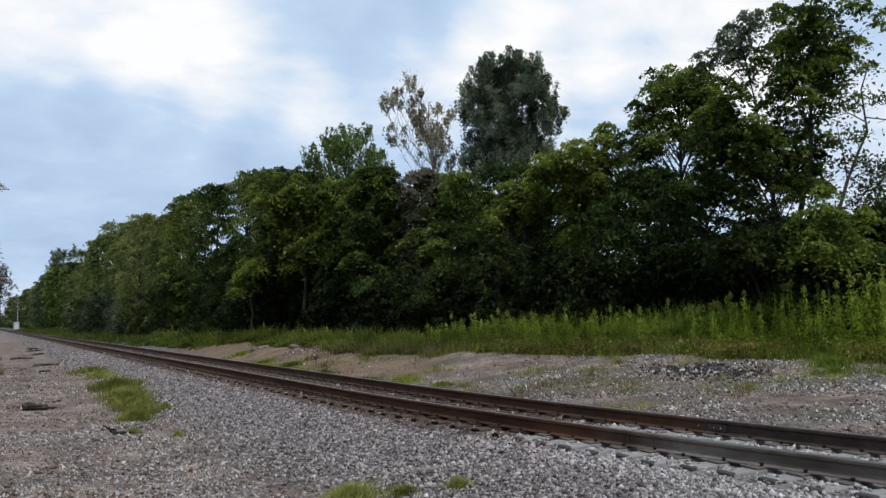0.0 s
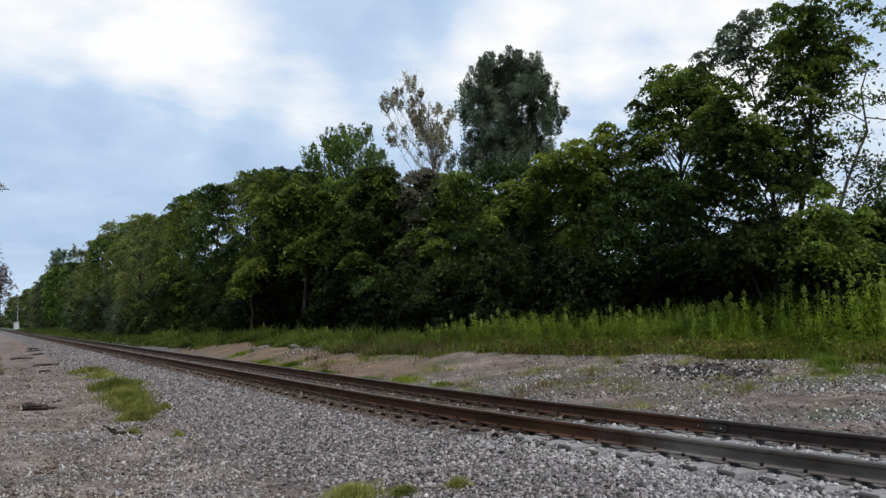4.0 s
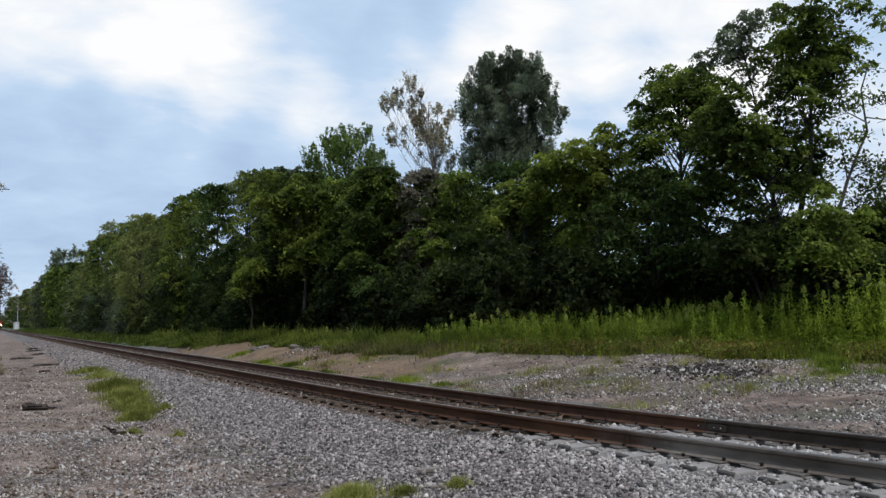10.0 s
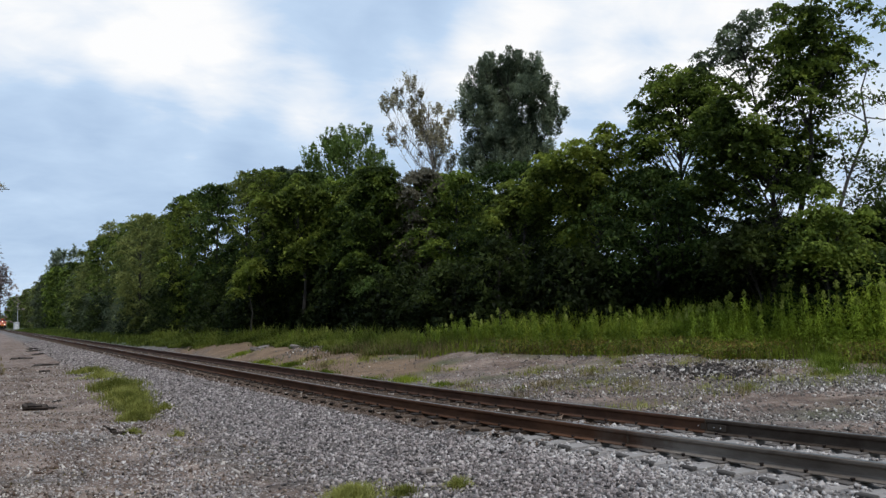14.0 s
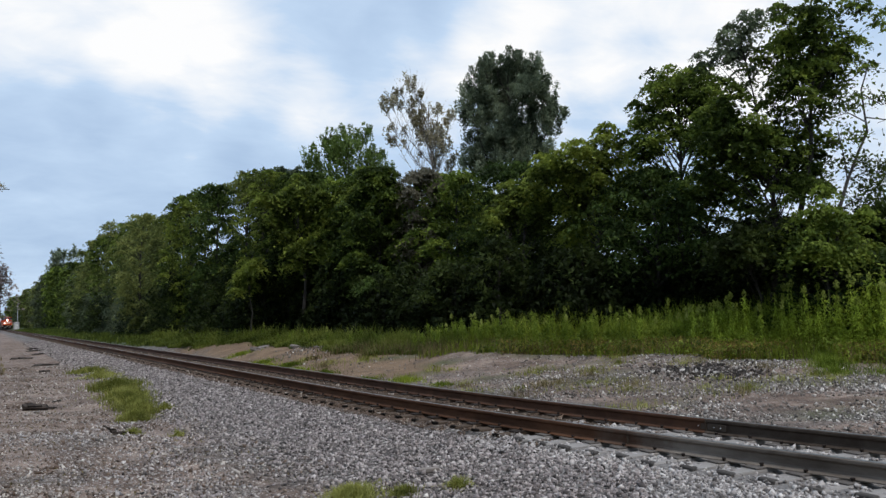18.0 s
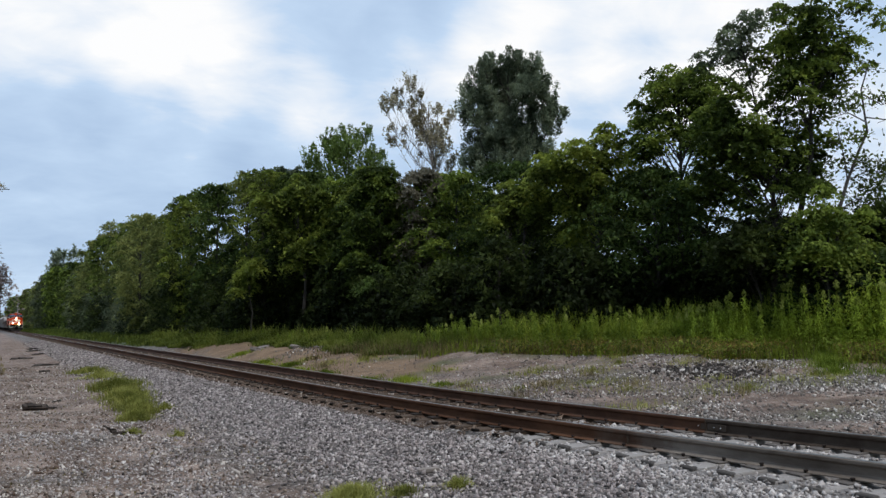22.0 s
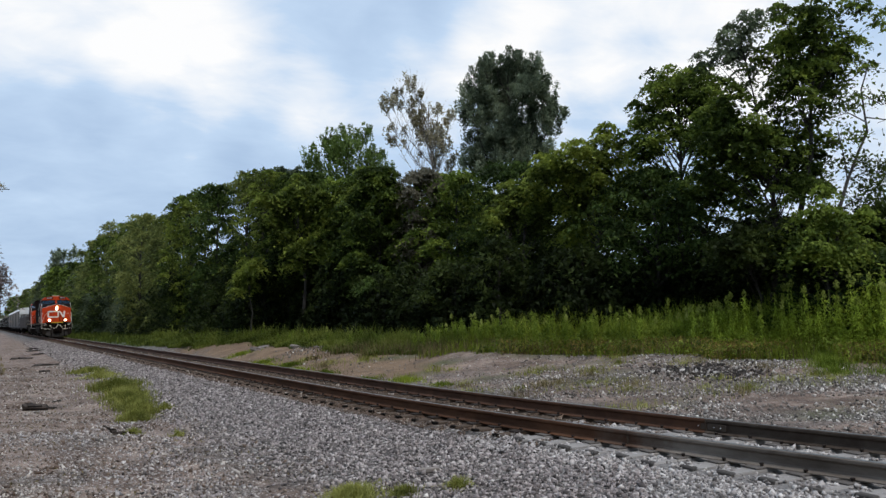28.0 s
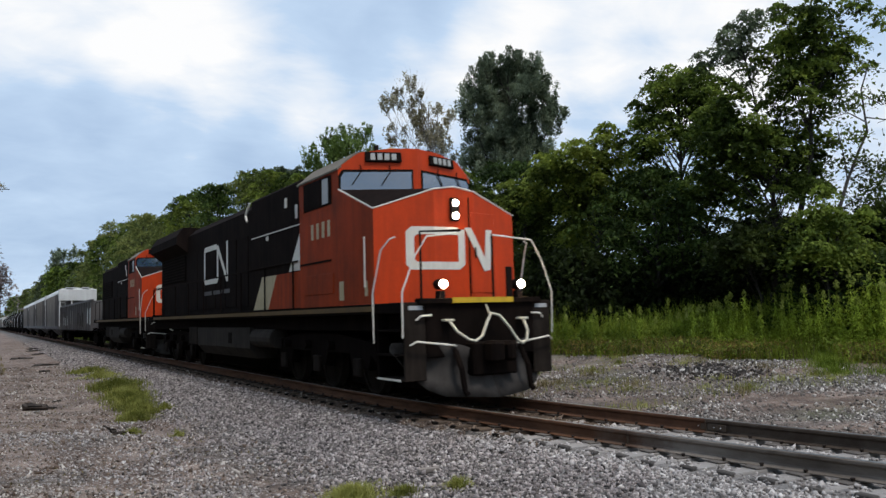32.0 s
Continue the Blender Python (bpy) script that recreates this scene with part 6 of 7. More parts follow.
# ---- the train ----
# A vehicle stands at its own origin: the middle of the track on the rails' top, its leading end at y = 0, its length along +y.
def wheelset(parent, y, r, mat=None):
    """Two wheels on an axle that turns about its own middle."""
    axle = new("wheelset", Shape().tube([(-0.95, 0, 0), (0.95, 0, 0)], 0.085, 10).mesh("wheelset", SOOT))
    axle.parent = parent
    axle.matrix_basis = pose(0, y, r)
    for s in (-1, 1):
        w = Shape()
        prof = [(0.10, -0.06), (0.12, -0.07), (r - 0.07, -0.035), (r - 0.06, -0.075), (r + 0.028, -0.072), (r + 0.026, -0.045), (r, -0.035), (r - 0.01, 0.075), (r - 0.07, 0.07), (r - 0.08, 0.03), (0.12, 0.05), (0.10, 0.06)]
        n = 24 if r > 0.5 else 16
        rings = [[(s * (0.745 + 0.04) + s * b, a * math.cos(2 * math.pi * k / n), a * math.sin(2 * math.pi * k / n)) for a, b in prof] for k in range(n + 1)]
        w.loft(rings, close=False)
        part("wheel", w, mat or GREY_STEEL, axle)
    return axle


def rails_of(parent, name, path, r=0.015, mat=None, label="white steel handrail"):
    return part(name, Shape().tube(path, r, 6), mat or WHITE, parent, label)


def locomotive(lit, label, short=False):
    """short: the smaller kind, with a plain hood and four-wheel trucks."""
    back = 4.3 if short else 0.0
    ob = thing("locomotive", label, "locomotive", "train")
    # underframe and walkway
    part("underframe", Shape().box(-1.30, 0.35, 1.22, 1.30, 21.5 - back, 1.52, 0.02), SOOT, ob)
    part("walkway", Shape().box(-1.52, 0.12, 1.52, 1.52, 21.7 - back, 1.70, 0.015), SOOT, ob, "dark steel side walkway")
    for s in (-1, 1):
        part("sill_stripe", Shape().box(s * 1.524, 1.1, 1.57, s * 1.532, 20.6 - back, 1.66), SILL, ob, "dull ochre stripe on the side sill")
    # nose: a front that is slightly pointed in plan and falls to its sides
    nose = Shape()
    B = [(-1.50, 1.12, 1.70), (-0.42, 0.86, 1.70), (0.42, 0.86, 1.70), (1.50, 1.12, 1.70), (1.50, 2.62, 1.70), (-1.50, 2.62, 1.70)]
    T = [(-1.50, 1.12, 3.37), (-0.42, 0.86, 3.74), (0.42, 0.86, 3.74), (1.50, 1.12, 3.37), (1.50, 2.62, 3.92), (-1.50, 2.62, 3.92)]
    nose.add(B + T + [(0, 0.86, 3.80), (0, 2.62, 3.98)], [(0, 1, 2, 3, 4, 5), (0, 6, 7, 1), (1, 7, 12, 8, 2), (2, 8, 9, 3), (3, 9, 10, 4), (4, 10, 13, 11, 5), (5, 11, 6, 0), (6, 11, 13, 12, 7), (8, 12, 13, 10, 9)])
    nose_ob = part("nose", nose, ORANGE, ob, "bright orange nose with worn enamel")
    # nose sides painted darker than the front, for grime and for shade
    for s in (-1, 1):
        part("grimy_shaded_panel", Shape().prism([(1.13, 1.71), (2.62, 1.71), (2.62, 3.90), (1.13, 3.35)], 0, s * 1.5005, s * 1.503), ORANGE_GRIME_SHADE, nose_ob, "grimy orange side of the nose, darkened for shade")
    glare = Shape().add([(-1.50, 1.125, 3.377), (-0.42, 0.865, 3.747), (0, 0.865, 3.807), (0, 2.62, 3.987), (-1.50, 2.62, 3.927)], [(0, 1, 2, 3, 4)])
    glare.add([(1.50, 1.125, 3.377), (0.42, 0.865, 3.747), (0, 0.865, 3.807), (0, 2.62, 3.987), (1.50, 2.62, 3.927)], [(0, 1, 2, 3, 4)])
    part("glare_panel", glare, BLACK, nose_ob, "dull black top of the nose")
    part("edge_trim", Shape().tube([(-1.505, 2.60, 3.93), (-1.505, 1.12, 3.375), (-0.42, 0.855, 3.745), (0, 0.85, 3.805), (0.42, 0.855, 3.745), (1.505, 1.12, 3.375), (1.505, 2.60, 3.93)], 0.016, 6), WHITE, nose_ob, "pale line along the nose's upper edge")
    door = part("nose_door", Shape().box(0.34, 0.838, 1.86, 0.98, 0.862, 3.35, 0.01), ORANGE, nose_ob, "orange nose door")
    for v in door.data.vertices:
        v.co.y += max(0.0, v.co.x - 0.42) * 0.24
    part("door_handle", Shape().tube([(0.42, 0.80, 2.5), (0.42, 0.80, 2.7)], 0.014, 6), BLACK, door)
    part("door_seam", Shape().box(0.305, 0.846, 1.80, 0.33, 0.858, 3.62), BLACK, nose_ob)
    # emblem: a pale closed band and a zigzag, partly across the nose door
    def on_front(a, b, d):
        y = 0.86 + max(0.0, abs(a) - 0.42) * 0.2407
        return (a, y - 0.0035 - d, b)
    def plates(outlines, lift):
        q = Shape()
        for o in outlines:
            n = len(o)
            put = lambda a, b, d: (a, on_front(a, b, d)[1] - lift, b)
            q.add([put(a, b, 0) for a, b in o] + [put(a, b, 0.003) for a, b in o], [tuple(range(n)), tuple(range(n, 2 * n))] + [(k, (k + 1) % n, n + (k + 1) % n, n + k) for k in range(n)])
        return q
    bend_at = 0.42
    part("emblem", plates([[(0.08, 2.92), (0.08, 3.06), (-bend_at, 3.06), (-bend_at, 2.92)], [(-bend_at, 2.92), (-bend_at, 3.06), (-0.84, 3.06), (-0.94, 2.97), (-0.94, 2.38), (-0.84, 2.29), (-bend_at, 2.29), (-bend_at, 2.43), (-0.74, 2.43), (-0.79, 2.48), (-0.79, 2.87), (-0.74, 2.92)],
                           [(-bend_at, 2.29), (0.10, 2.29), (0.22, 2.38), (0.22, 3.02), (0.08, 3.02), (0.08, 2.43), (-bend_at, 2.43)]], 0.0).mesh("emblem", WHITE, weld=True), WHITE, nose_ob, "pale closed band painted on the orange nose")
    part("emblem", plates([[(0.20, 3.06), (0.34, 3.06), (bend_at, 2.93), (bend_at, 2.66)], [(bend_at, 2.93), (0.68, 2.52), (0.72, 3.04), (0.88, 3.04), (0.82, 2.30), (0.66, 2.26), (bend_at, 2.66)]], 0.0265).mesh("emblem", WHITE, weld=True), WHITE, nose_ob, "pale zigzag band painted on the nose door")
    # headlight
    hl = part("headlight_housing", Shape().box(-0.10, 0.79, 3.17, 0.10, 0.87, 3.60, 0.03), GREY_STEEL, nose_ob)
    for z in (3.50, 3.26):
        part("headlight", Shape().tube([(0, 0.78, z), (0, 0.80, z)], 0.058, 16), BEACON_ON if lit else LAMP_OFF, hl, "lit white headlight" if lit else "unlit headlight lens")
    # cab
    cab = Shape()
    sec = lambda y, dx, zt: [(-1.50 + dx, y, 1.70), (1.50 - dx, y, 1.70), (1.50 - dx, y, 4.34 * zt), (1.12 - dx, y, 4.66 * zt), (0.5, y, 4.76 * zt), (-0.5, y, 4.76 * zt), (-1.12 + dx, y, 4.66 * zt), (-1.50 + dx, y, 4.34 * zt)]
    cab.loft([sec(2.62, 0, 1), sec(4.72, 0, 1)])
    cab_ob = part("cab", cab, ORANGE_GRIME_SHADE, ob, "orange cab with grimy sides, darkened for shade")
    front = Shape()
    front.add([(-1.50, 2.62, 3.40), (0, 2.16, 3.60), (1.50, 2.62, 3.40), (1.50, 2.62, 4.36), (1.12, 2.50, 4.66), (0.5, 2.31, 4.76), (0, 2.16, 4.77), (-0.5, 2.31, 4.76), (-1.12, 2.50, 4.66), (-1.50, 2.62, 4.36), (0, 2.64, 3.4), (0.5, 2.64, 4.76), (-0.5, 2.64, 4.76)],
              [(0, 1, 6, 7, 8, 9), (1, 2, 3, 4, 5, 6), (6, 5, 11, 12, 7), (0, 10, 1), (1, 10, 2), (7, 12, 8), (5, 4, 11), (8, 12, 9), (4, 3, 11)])
    front_ob = part("cab_front", front, ORANGE, ob, "orange cab front around the windscreens")
    def on_screen(s, a, z, d):
        return (s * a, 2.16 + a * 0.3067 - d, z)
    for s in (-1, 1):
        pane = [(0.13, 4.30), (1.40, 4.27), (1.46, 4.16), (1.46, 3.70), (1.30, 3.50), (0.13, 3.60)]
        seal = [(0.09, 4.35), (1.43, 4.32), (1.50, 4.20), (1.495, 3.68), (1.18, 3.46), (0.09, 3.56)]
        sh = Shape()
        sh.add([on_screen(s, a, z, 0.006) for a, z in seal] + [on_screen(s, a, z, 0.016) for a, z in seal], [(0, 1, 2, 3, 4, 5), (6, 7, 8, 9, 10, 11)] + [(k, (k + 1) % 6, 6 + (k + 1) % 6, 6 + k) for k in range(6)])
        frame_ob = part("windscreen_seal", sh, BLACK, front_ob)
        g = Shape()
        g.add([on_screen(s, a, z, 0.017) for a, z in pane] + [on_screen(s, a, z, 0.024) for a, z in pane], [(0, 1, 2, 3, 4, 5), (6, 7, 8, 9, 10, 11)] + [(k, (k + 1) % 6, 6 + (k + 1) % 6, 6 + k) for k in range(6)])
        part("windscreen", g, GLASS, front_ob, "windscreen glass that mirrors the sky")
        for a in (0.55, 1.10):
            part("wiper", Shape().tube([on_screen(s, a, 4.42, 0.03), on_screen(s, a - 0.02, 4.30, 0.05), on_screen(s, a + 0.16, 4.02, 0.04)], 0.012, 5), BLACK, front_ob)
        nb = part("number_board", Shape().box(-0.36, -0.03, -0.10, 0.36, 0.05, 0.10, 0.012), BLACK, front_ob, "black board with pale bars")
        nb.matrix_basis = Matrix.Translation(on_screen(s, 0.66, 4.58, 0.02)) @ pose(0, 0, 0, -8, 0, s * 17.05)
        for k in range(4):
            part("bar", Shape().box(-0.255 + k * 0.14, -0.036, -0.065, -0.255 + k * 0.14 + 0.09, -0.030, 0.065), NUMBER_WHITE, nb)
    roof = Shape()
    ring = lambda y, d: [(-1.53, y, 4.34 + d), (-1.14, y, 4.67 + d), (-0.5, y, 4.775 + d), (0.5, y, 4.775 + d), (1.14, y, 4.67 + d), (1.53, y, 4.34 + d), (1.53, y, 4.31), (1.1, y, 4.6), (0, y, 4.7), (-1.1, y, 4.6), (-1.53, y, 4.31)]
    roof.loft([ring(2.60, 0.01), ring(4.80, 0.01)])
    part("cab_roof", roof, ROOF_TAN, ob, "dusty tan cab roof")
    part("roof_beacon", Shape().box(-0.35, 2.7, 4.78, 0.35, 3.1, 4.88, 0.03), CREAM, ob, "pale box on the cab roof")
    for s in (-1, 1):
        part("horn", Shape().tube([(s * 0.6, 2.75, 4.72), (s * 0.6, 2.75, 4.90)], 0.05, 8), GREY_STEEL, ob)
        sw = part("side_window", Shape().box(s * 1.500, 2.95, 3.70, s * 1.512, 4.45, 4.28), BLACK, cab_ob, "dark side window opening")
        part("window_pane", Shape().box(s * 1.512, 3.10, 3.74, s * 1.520, 3.40, 4.24), LAMP_OFF, sw, "pale sliding window pane")
        part("window_pane", Shape().box(s * 1.512, 3.48, 3.74, s * 1.520, 4.38, 4.24), BLACK, sw)
        for k in range(4):
            part("number_bar", Shape().box(s * 1.5005, 3.05 + k * 0.29, 3.08, s * 1.505, 3.05 + k * 0.29 + 0.13, 3.40), CREAM, cab_ob, "pale bar on the cab side")
        part("grab_bar", Shape().tube([(s * 1.55, 1.40, 2.0), (s * 1.55, 1.40, 2.9)], 0.016, 6), WHITE, nose_ob)
        part("service_panel", Shape().box(s * 1.503, 2.9, 1.95, s * 1.515, 4.4, 2.35, 0.004), ORANGE_GRIME_SHADE, cab_ob)
        part("label_patch", Shape().box(s * 1.504, 2.42, 1.80, s * 1.508, 2.62, 2.16), CREAM, nose_ob, "small pale placard")
        part("label_patch", Shape().box(s * 1.504, 1.38, 1.85, s * 1.508, 1.50, 2.12), CREAM, nose_ob, "small pale placard")
        part("step_line", Shape().box(s * 1.503, 3.0, 2.58, s * 1.512, 4.7, 2.62), BLACK, cab_ob)
        part("mirror", Shape().box(s * 1.56, 4.66, 3.62, s * 1.60, 4.74, 3.92, 0.01), LAMP_OFF, cab_ob, "pale wing mirror")
    # long hood
    part("equipment_cabinet", Shape().box(-1.46, 4.72, 1.70, 1.46, 8.3, 4.50, 0.06), BLACK, ob, "black cabinet behind the cab")
    hood = Shape().loft([[(-1.12, y, 1.70), (1.12, y, 1.70), (1.12, y, 4.42), (0.85, y, 4.66), (-0.85, y, 4.66), (-1.12, y, 4.42)] for y in (8.3, 21.1 - back)])
    hood_ob = part("long_hood", hood, BLACK, ob, "black long hood with side doors")
    for s in (-1, 1):
        for k in range(3 if short else 7):
            y = 8.5 + k * 1.13
            d = part("hood_door", Shape().box(s * 1.12, y, 1.85, s * 1.138, y + 1.03, 3.75, 0.006), BLACK, hood_ob)
            part("latch", Shape().box(s * 1.138, y + 0.90, 2.75, s * 1.152, y + 0.96, 2.90), GREY_STEEL, d)
    part("exhaust_housing", Shape().box(-0.6, 10.2, 4.64, 0.6, 12.4, 4.80, 0.05), SOOT, hood_ob)
    if not short:
        part("radiator_wing", Shape().prism([(-1.52, 4.15), (-1.52, 4.42), (-1.3, 4.74), (1.3, 4.74), (1.52, 4.42), (1.52, 4.15), (1.12, 3.85), (-1.12, 3.85)], 1, 16.6, 21.2), BLACK, ob, "black overhanging radiator housing")
    for s in (-1, 1):
        gr = part("radiator_grille", Shape().box(s * 1.12, 16.9 - back, 2.9, s * 1.15, 20.8 - back, 3.80, 0.01), SOOT, hood_ob)
        for k in range(8):
            part("slat", Shape().box(s * 1.15, 16.95 - back, 2.95 + k * 0.105, s * 1.17, 20.75 - back, 2.99 + k * 0.105), BLACK, gr)
        # painted shapes on the flanks
        if not short:
            part("paint_patch", Shape().prism([(4.72, 1.71), (6.95, 1.71), (6.35, 2.50), (4.72, 2.50)], 0, s * 1.4605, s * 1.464), ORANGE_GRIME_SHADE, ob, "orange paint running back under the black")
            part("paint_patch", Shape().prism([(6.95, 1.71), (8.10, 1.71), (7.40, 2.50), (6.35, 2.50)], 0, s * 1.4605, s * 1.464), CREAM, ob, "faded cream diagonal stripe")
            part("paint_patch", Shape().prism([(4.72, 2.52), (5.52, 2.52), (4.72, 3.42)], 0, s * 1.4605, s * 1.464), WHITE, ob, "pale triangle of paint")
        part("rail_line", Shape().box(s * 1.462, 4.8, 3.50, s * 1.472, 8.2, 3.525), WHITE, ob, "thin pale line on the black flank")
        flank = Shape()
        for o in ([(12.78, 3.66), (12.78, 3.82), (14.20, 3.82), (14.33, 3.70), (14.18, 3.66)], [(14.18, 3.66), (14.33, 3.70), (14.33, 2.74), (14.18, 2.78)], [(14.18, 2.78), (14.33, 2.74), (14.20, 2.62), (12.78, 2.62), (12.62, 2.74), (12.78, 2.78)],
                  [(12.78, 2.78), (12.62, 2.74), (12.62, 3.76), (12.78, 3.76)], [(12.62, 3.76), (12.62, 3.52), (11.73, 2.62), (11.57, 2.62), (11.73, 2.86)], [(11.73, 2.86), (11.57, 2.62), (11.57, 3.82), (11.73, 3.82)]):
            n = len(o)
            flank.add([(s * 1.1395, a, b) for a, b in o] + [(s * 1.1425, a, b) for a, b in o], [tuple(range(n)), tuple(range(n, 2 * n))] + [(k, (k + 1) % n, n + (k + 1) % n, n + k) for k in range(n)])
        if not short:
            part("emblem", flank.mesh("emblem", WHITE, weld=True), WHITE, ob, "large pale bands painted on the black flank")
        for k, (y0, y1) in enumerate(() if short else ((11.4, 12.0), (12.2, 13.2), (13.4, 14.3))):
            part("lettering_bar", Shape().box(s * 1.139, y0, 2.28, s * 1.142, y1, 2.40), HOPPER_DARK, ob)
        part("marker", Shape().box(s * 1.462, 5.6, 3.98, s * 1.48, 5.72, 4.2), WHITE, ob)
        part("marker", Shape().box(s * 1.462, 6.9, 3.36, s * 1.475, 7.05, 3.46), WHITE, ob)
    part("grab_iron", Shape().tube([(-1.15, 9.4, 4.62), (-1.2, 9.6, 4.3), (-1.2, 9.5, 4.12)], 0.03, 6), WHITE, hood_ob)
    # front end
    pilot = part("pilot_plate", Shape().box(-1.10, 0.04, 0.78, 1.10, 0.13, 1.70, 0.015), SOOT, ob, "sooty front pilot plate")
    part("anticlimber", Shape().box(-1.25, -0.02, 1.66, 1.25, 0.16, 1.76, 0.015), SOOT, pilot)
    part("yellow_edge", Shape().box(-0.62, -0.032, 1.675, 0.62, -0.022, 1.765), YELLOW, pilot, "yellow painted front edge")
    for s in (-1, 1):
        part("stair_side", Shape().box(s * 1.10, 0.06, 0.42, s * 1.50, 0.11, 1.70, 0.01), GREY_STEEL, ob, "grey steel front corner sheet")
        well = part("stairwell", Shape().box(s * 1.05, 1.02, 0.40, s * 1.50, 1.08, 1.55, 0.01), SOOT, ob)
        for z in (0.42, 0.82, 1.22):
            part("step", Shape().box(s * 1.06, 0.12, z, s * 1.53, 1.02, z + 0.035, 0.008), SOOT if z > 0.5 else GREY_STEEL, well)
        part("step_edge", Shape().box(s * 1.532, 0.14, 0.42, s * 1.540, 1.0, 0.455), WHITE, well, "white painted step edge")
        part("corner_placard", Shape().box(s * 1.16, 0.052, 1.57, s * 1.42, 0.058, 1.64), LAMP_OFF, ob)
        lamp = part("ditch_light", Shape().tube([(s * 0.80, 0.16, 1.99), (s * 0.80, -0.03, 1.99)], 0.088, 14), BLACK, ob, "black ditch light housing")
        part("lens", Shape().tube([(s * 0.80, -0.03, 1.99), (s * 0.80, -0.045, 1.99)], 0.070, 14), LAMP_ON if lit else LAMP_OFF, lamp, "lit ditch light" if lit else "unlit ditch light")
        part("lamp_bracket", Shape().box(s * 0.74, 0.0, 1.75, s * 0.86, 0.14, 1.88, 0.01), BLACK, lamp)
        # white handrails either side of the front steps and across the nose
        rails_of(ob, "handrail", [(s * 1.53, 0.06, 1.12), (s * 1.54, 0.04, 1.86), (s * 1.30, 0.02, 2.45), (s * 1.08, 0.0, 2.78), (s * (0.55 if s < 0 else 0.22), -0.01, 2.84)])
        rails_of(ob, "handrail", [(s * 1.56, 1.06, 1.02), (s * 1.57, 1.06, 1.88), (s * 1.53, 0.80, 2.60), (s * 1.45, 0.62, 2.78), (s * 1.36, 0.58, 2.82)])
        rails_of(ob, "uncoupling_lever", [(s * 1.45, -0.02, 1.00), (s * 1.35, -0.08, 1.06), (s * 0.55, -0.10, 0.96)], 0.017)
        rails_of(ob, "grab_bar", [(s * 1.30, 0.03, 1.40), (s * 1.22, 0.0, 1.47), (s * 1.02, 0.0, 1.48)], 0.017)
        for k in range(7 if short else 9):
            y = 5.2 + k * 1.95
            part("stanchion", Shape().tube([(s * 1.49, y, 1.70), (s * 1.49, y, 2.72)], 0.018, 5), BLACK, ob)
        rails_of(ob, "side_handrail", [(s * 1.49, 4.9, 2.72), (s * 1.49, 20.9 - back, 2.72)], 0.018, BLACK, "black side handrail")
    part("front_railing", Shape().tube([(-1.19, 0.02, 1.76), (-1.19, 0.02, 2.86), (-0.42, 0.0, 2.90)], 0.022, 6), BLACK, ob, "black front railing")
    part("front_railing", Shape().tube([(0.24, 0.02, 1.76), (0.24, 0.02, 2.86)], 0.022, 6), BLACK, ob, "black front railing")
    # narrow dark upright beside one ditch light
    part("dark_post", Shape().box(0.60, 0.10, 1.76, 0.72, 0.16, 2.30, 0.01), BLACK, ob)
    # brake hose across the coupler
    path = [(-0.72, -0.06, 1.38), (-0.62, -0.14, 1.20), (-0.42, -0.18, 1.06), (-0.28, -0.18, 1.03), (-0.14, -0.17, 1.12), (-0.03, -0.15, 1.33), (0.08, -0.12, 1.49), (0.24, -0.14, 1.45), (0.42, -0.17, 1.24), (0.56, -0.19, 1.03), (0.68, -0.18, 0.96), (0.80, -0.15, 1.02), (0.84, -0.12, 1.18), (0.80, -0.06, 1.38)]
    part("air_hose", Shape().tube(path, 0.024, 7), HOSE, ob, "pale looped air hose", smooth=True)
    for x in (-0.72, 0.80):
        part("hose_bracket", Shape().box(x - 0.09, -0.09, 1.37, x + 0.09, 0.06, 1.41, 0.008), HOSE, ob)
    part("hose_hook", Shape().tube([(0.06, -0.10, 1.49), (0.02, -0.06, 1.64)], 0.015, 5), HOSE, ob)
    # coupler and snow plow
    coupler = Shape().box(-0.16, -0.35, 0.72, 0.16, 0.3, 1.0, 0.03).box(-0.24, -0.62, 0.68, 0.02, -0.3, 1.04, 0.05).box(0.06, -0.66, 0.70, 0.24, -0.38, 1.02, 0.05)
    part("coupler", coupler, SOOT, ob, "sooty steel coupler")
    for s in (-1, 1):
        plow = Shape()
        cols = [(0.0, -0.44), (0.25, -0.38), (0.55, -0.26), (0.85, -0.10), (1.10, 0.04), (1.30, 0.14), (1.46, 0.22), (1.54, 0.28)]
        grid = []
        for a, y in cols:
            low_ = 0.11 + 0.05 * a + 0.62 * max(0.0, (a - 0.80) / 0.74) ** 2.0
            top_ = 0.76 + 0.28 * min(1.0, a / 0.7)
            grid.append([(s * a, y + 0.16 * math.sin(math.pi * t) + 0.10 * t, low_ + (top_ - low_) * t) for t in (0, 0.25, 0.5, 0.75, 1)])
        v = [q for col in grid for q in col]
        v += [(x, y + 0.04, z) for x, y, z in v]
        n, m = len(cols), 5
        f = [(i * m + j, (i + 1) * m + j, (i + 1) * m + j + 1, i * m + j + 1) for i in range(n - 1) for j in range(m - 1)]
        f += [tuple(n * m + k for k in q)[::-1] for q in f]
        rim = [i * m for i in range(n)] + [(n - 1) * m + j for j in range(1, m)] + [i * m + m - 1 for i in range(n - 2, -1, -1)] + [j for j in range(m - 2, 0, -1)]
        f += [(rim[k], rim[(k + 1) % len(rim)], n * m + rim[(k + 1) % len(rim)], n * m + rim[k]) for k in range(len(rim))]
        part("snow_plow", plow.add(v, f), PLOW_GREY, ob, "scuffed grey steel plow blade", smooth=True)
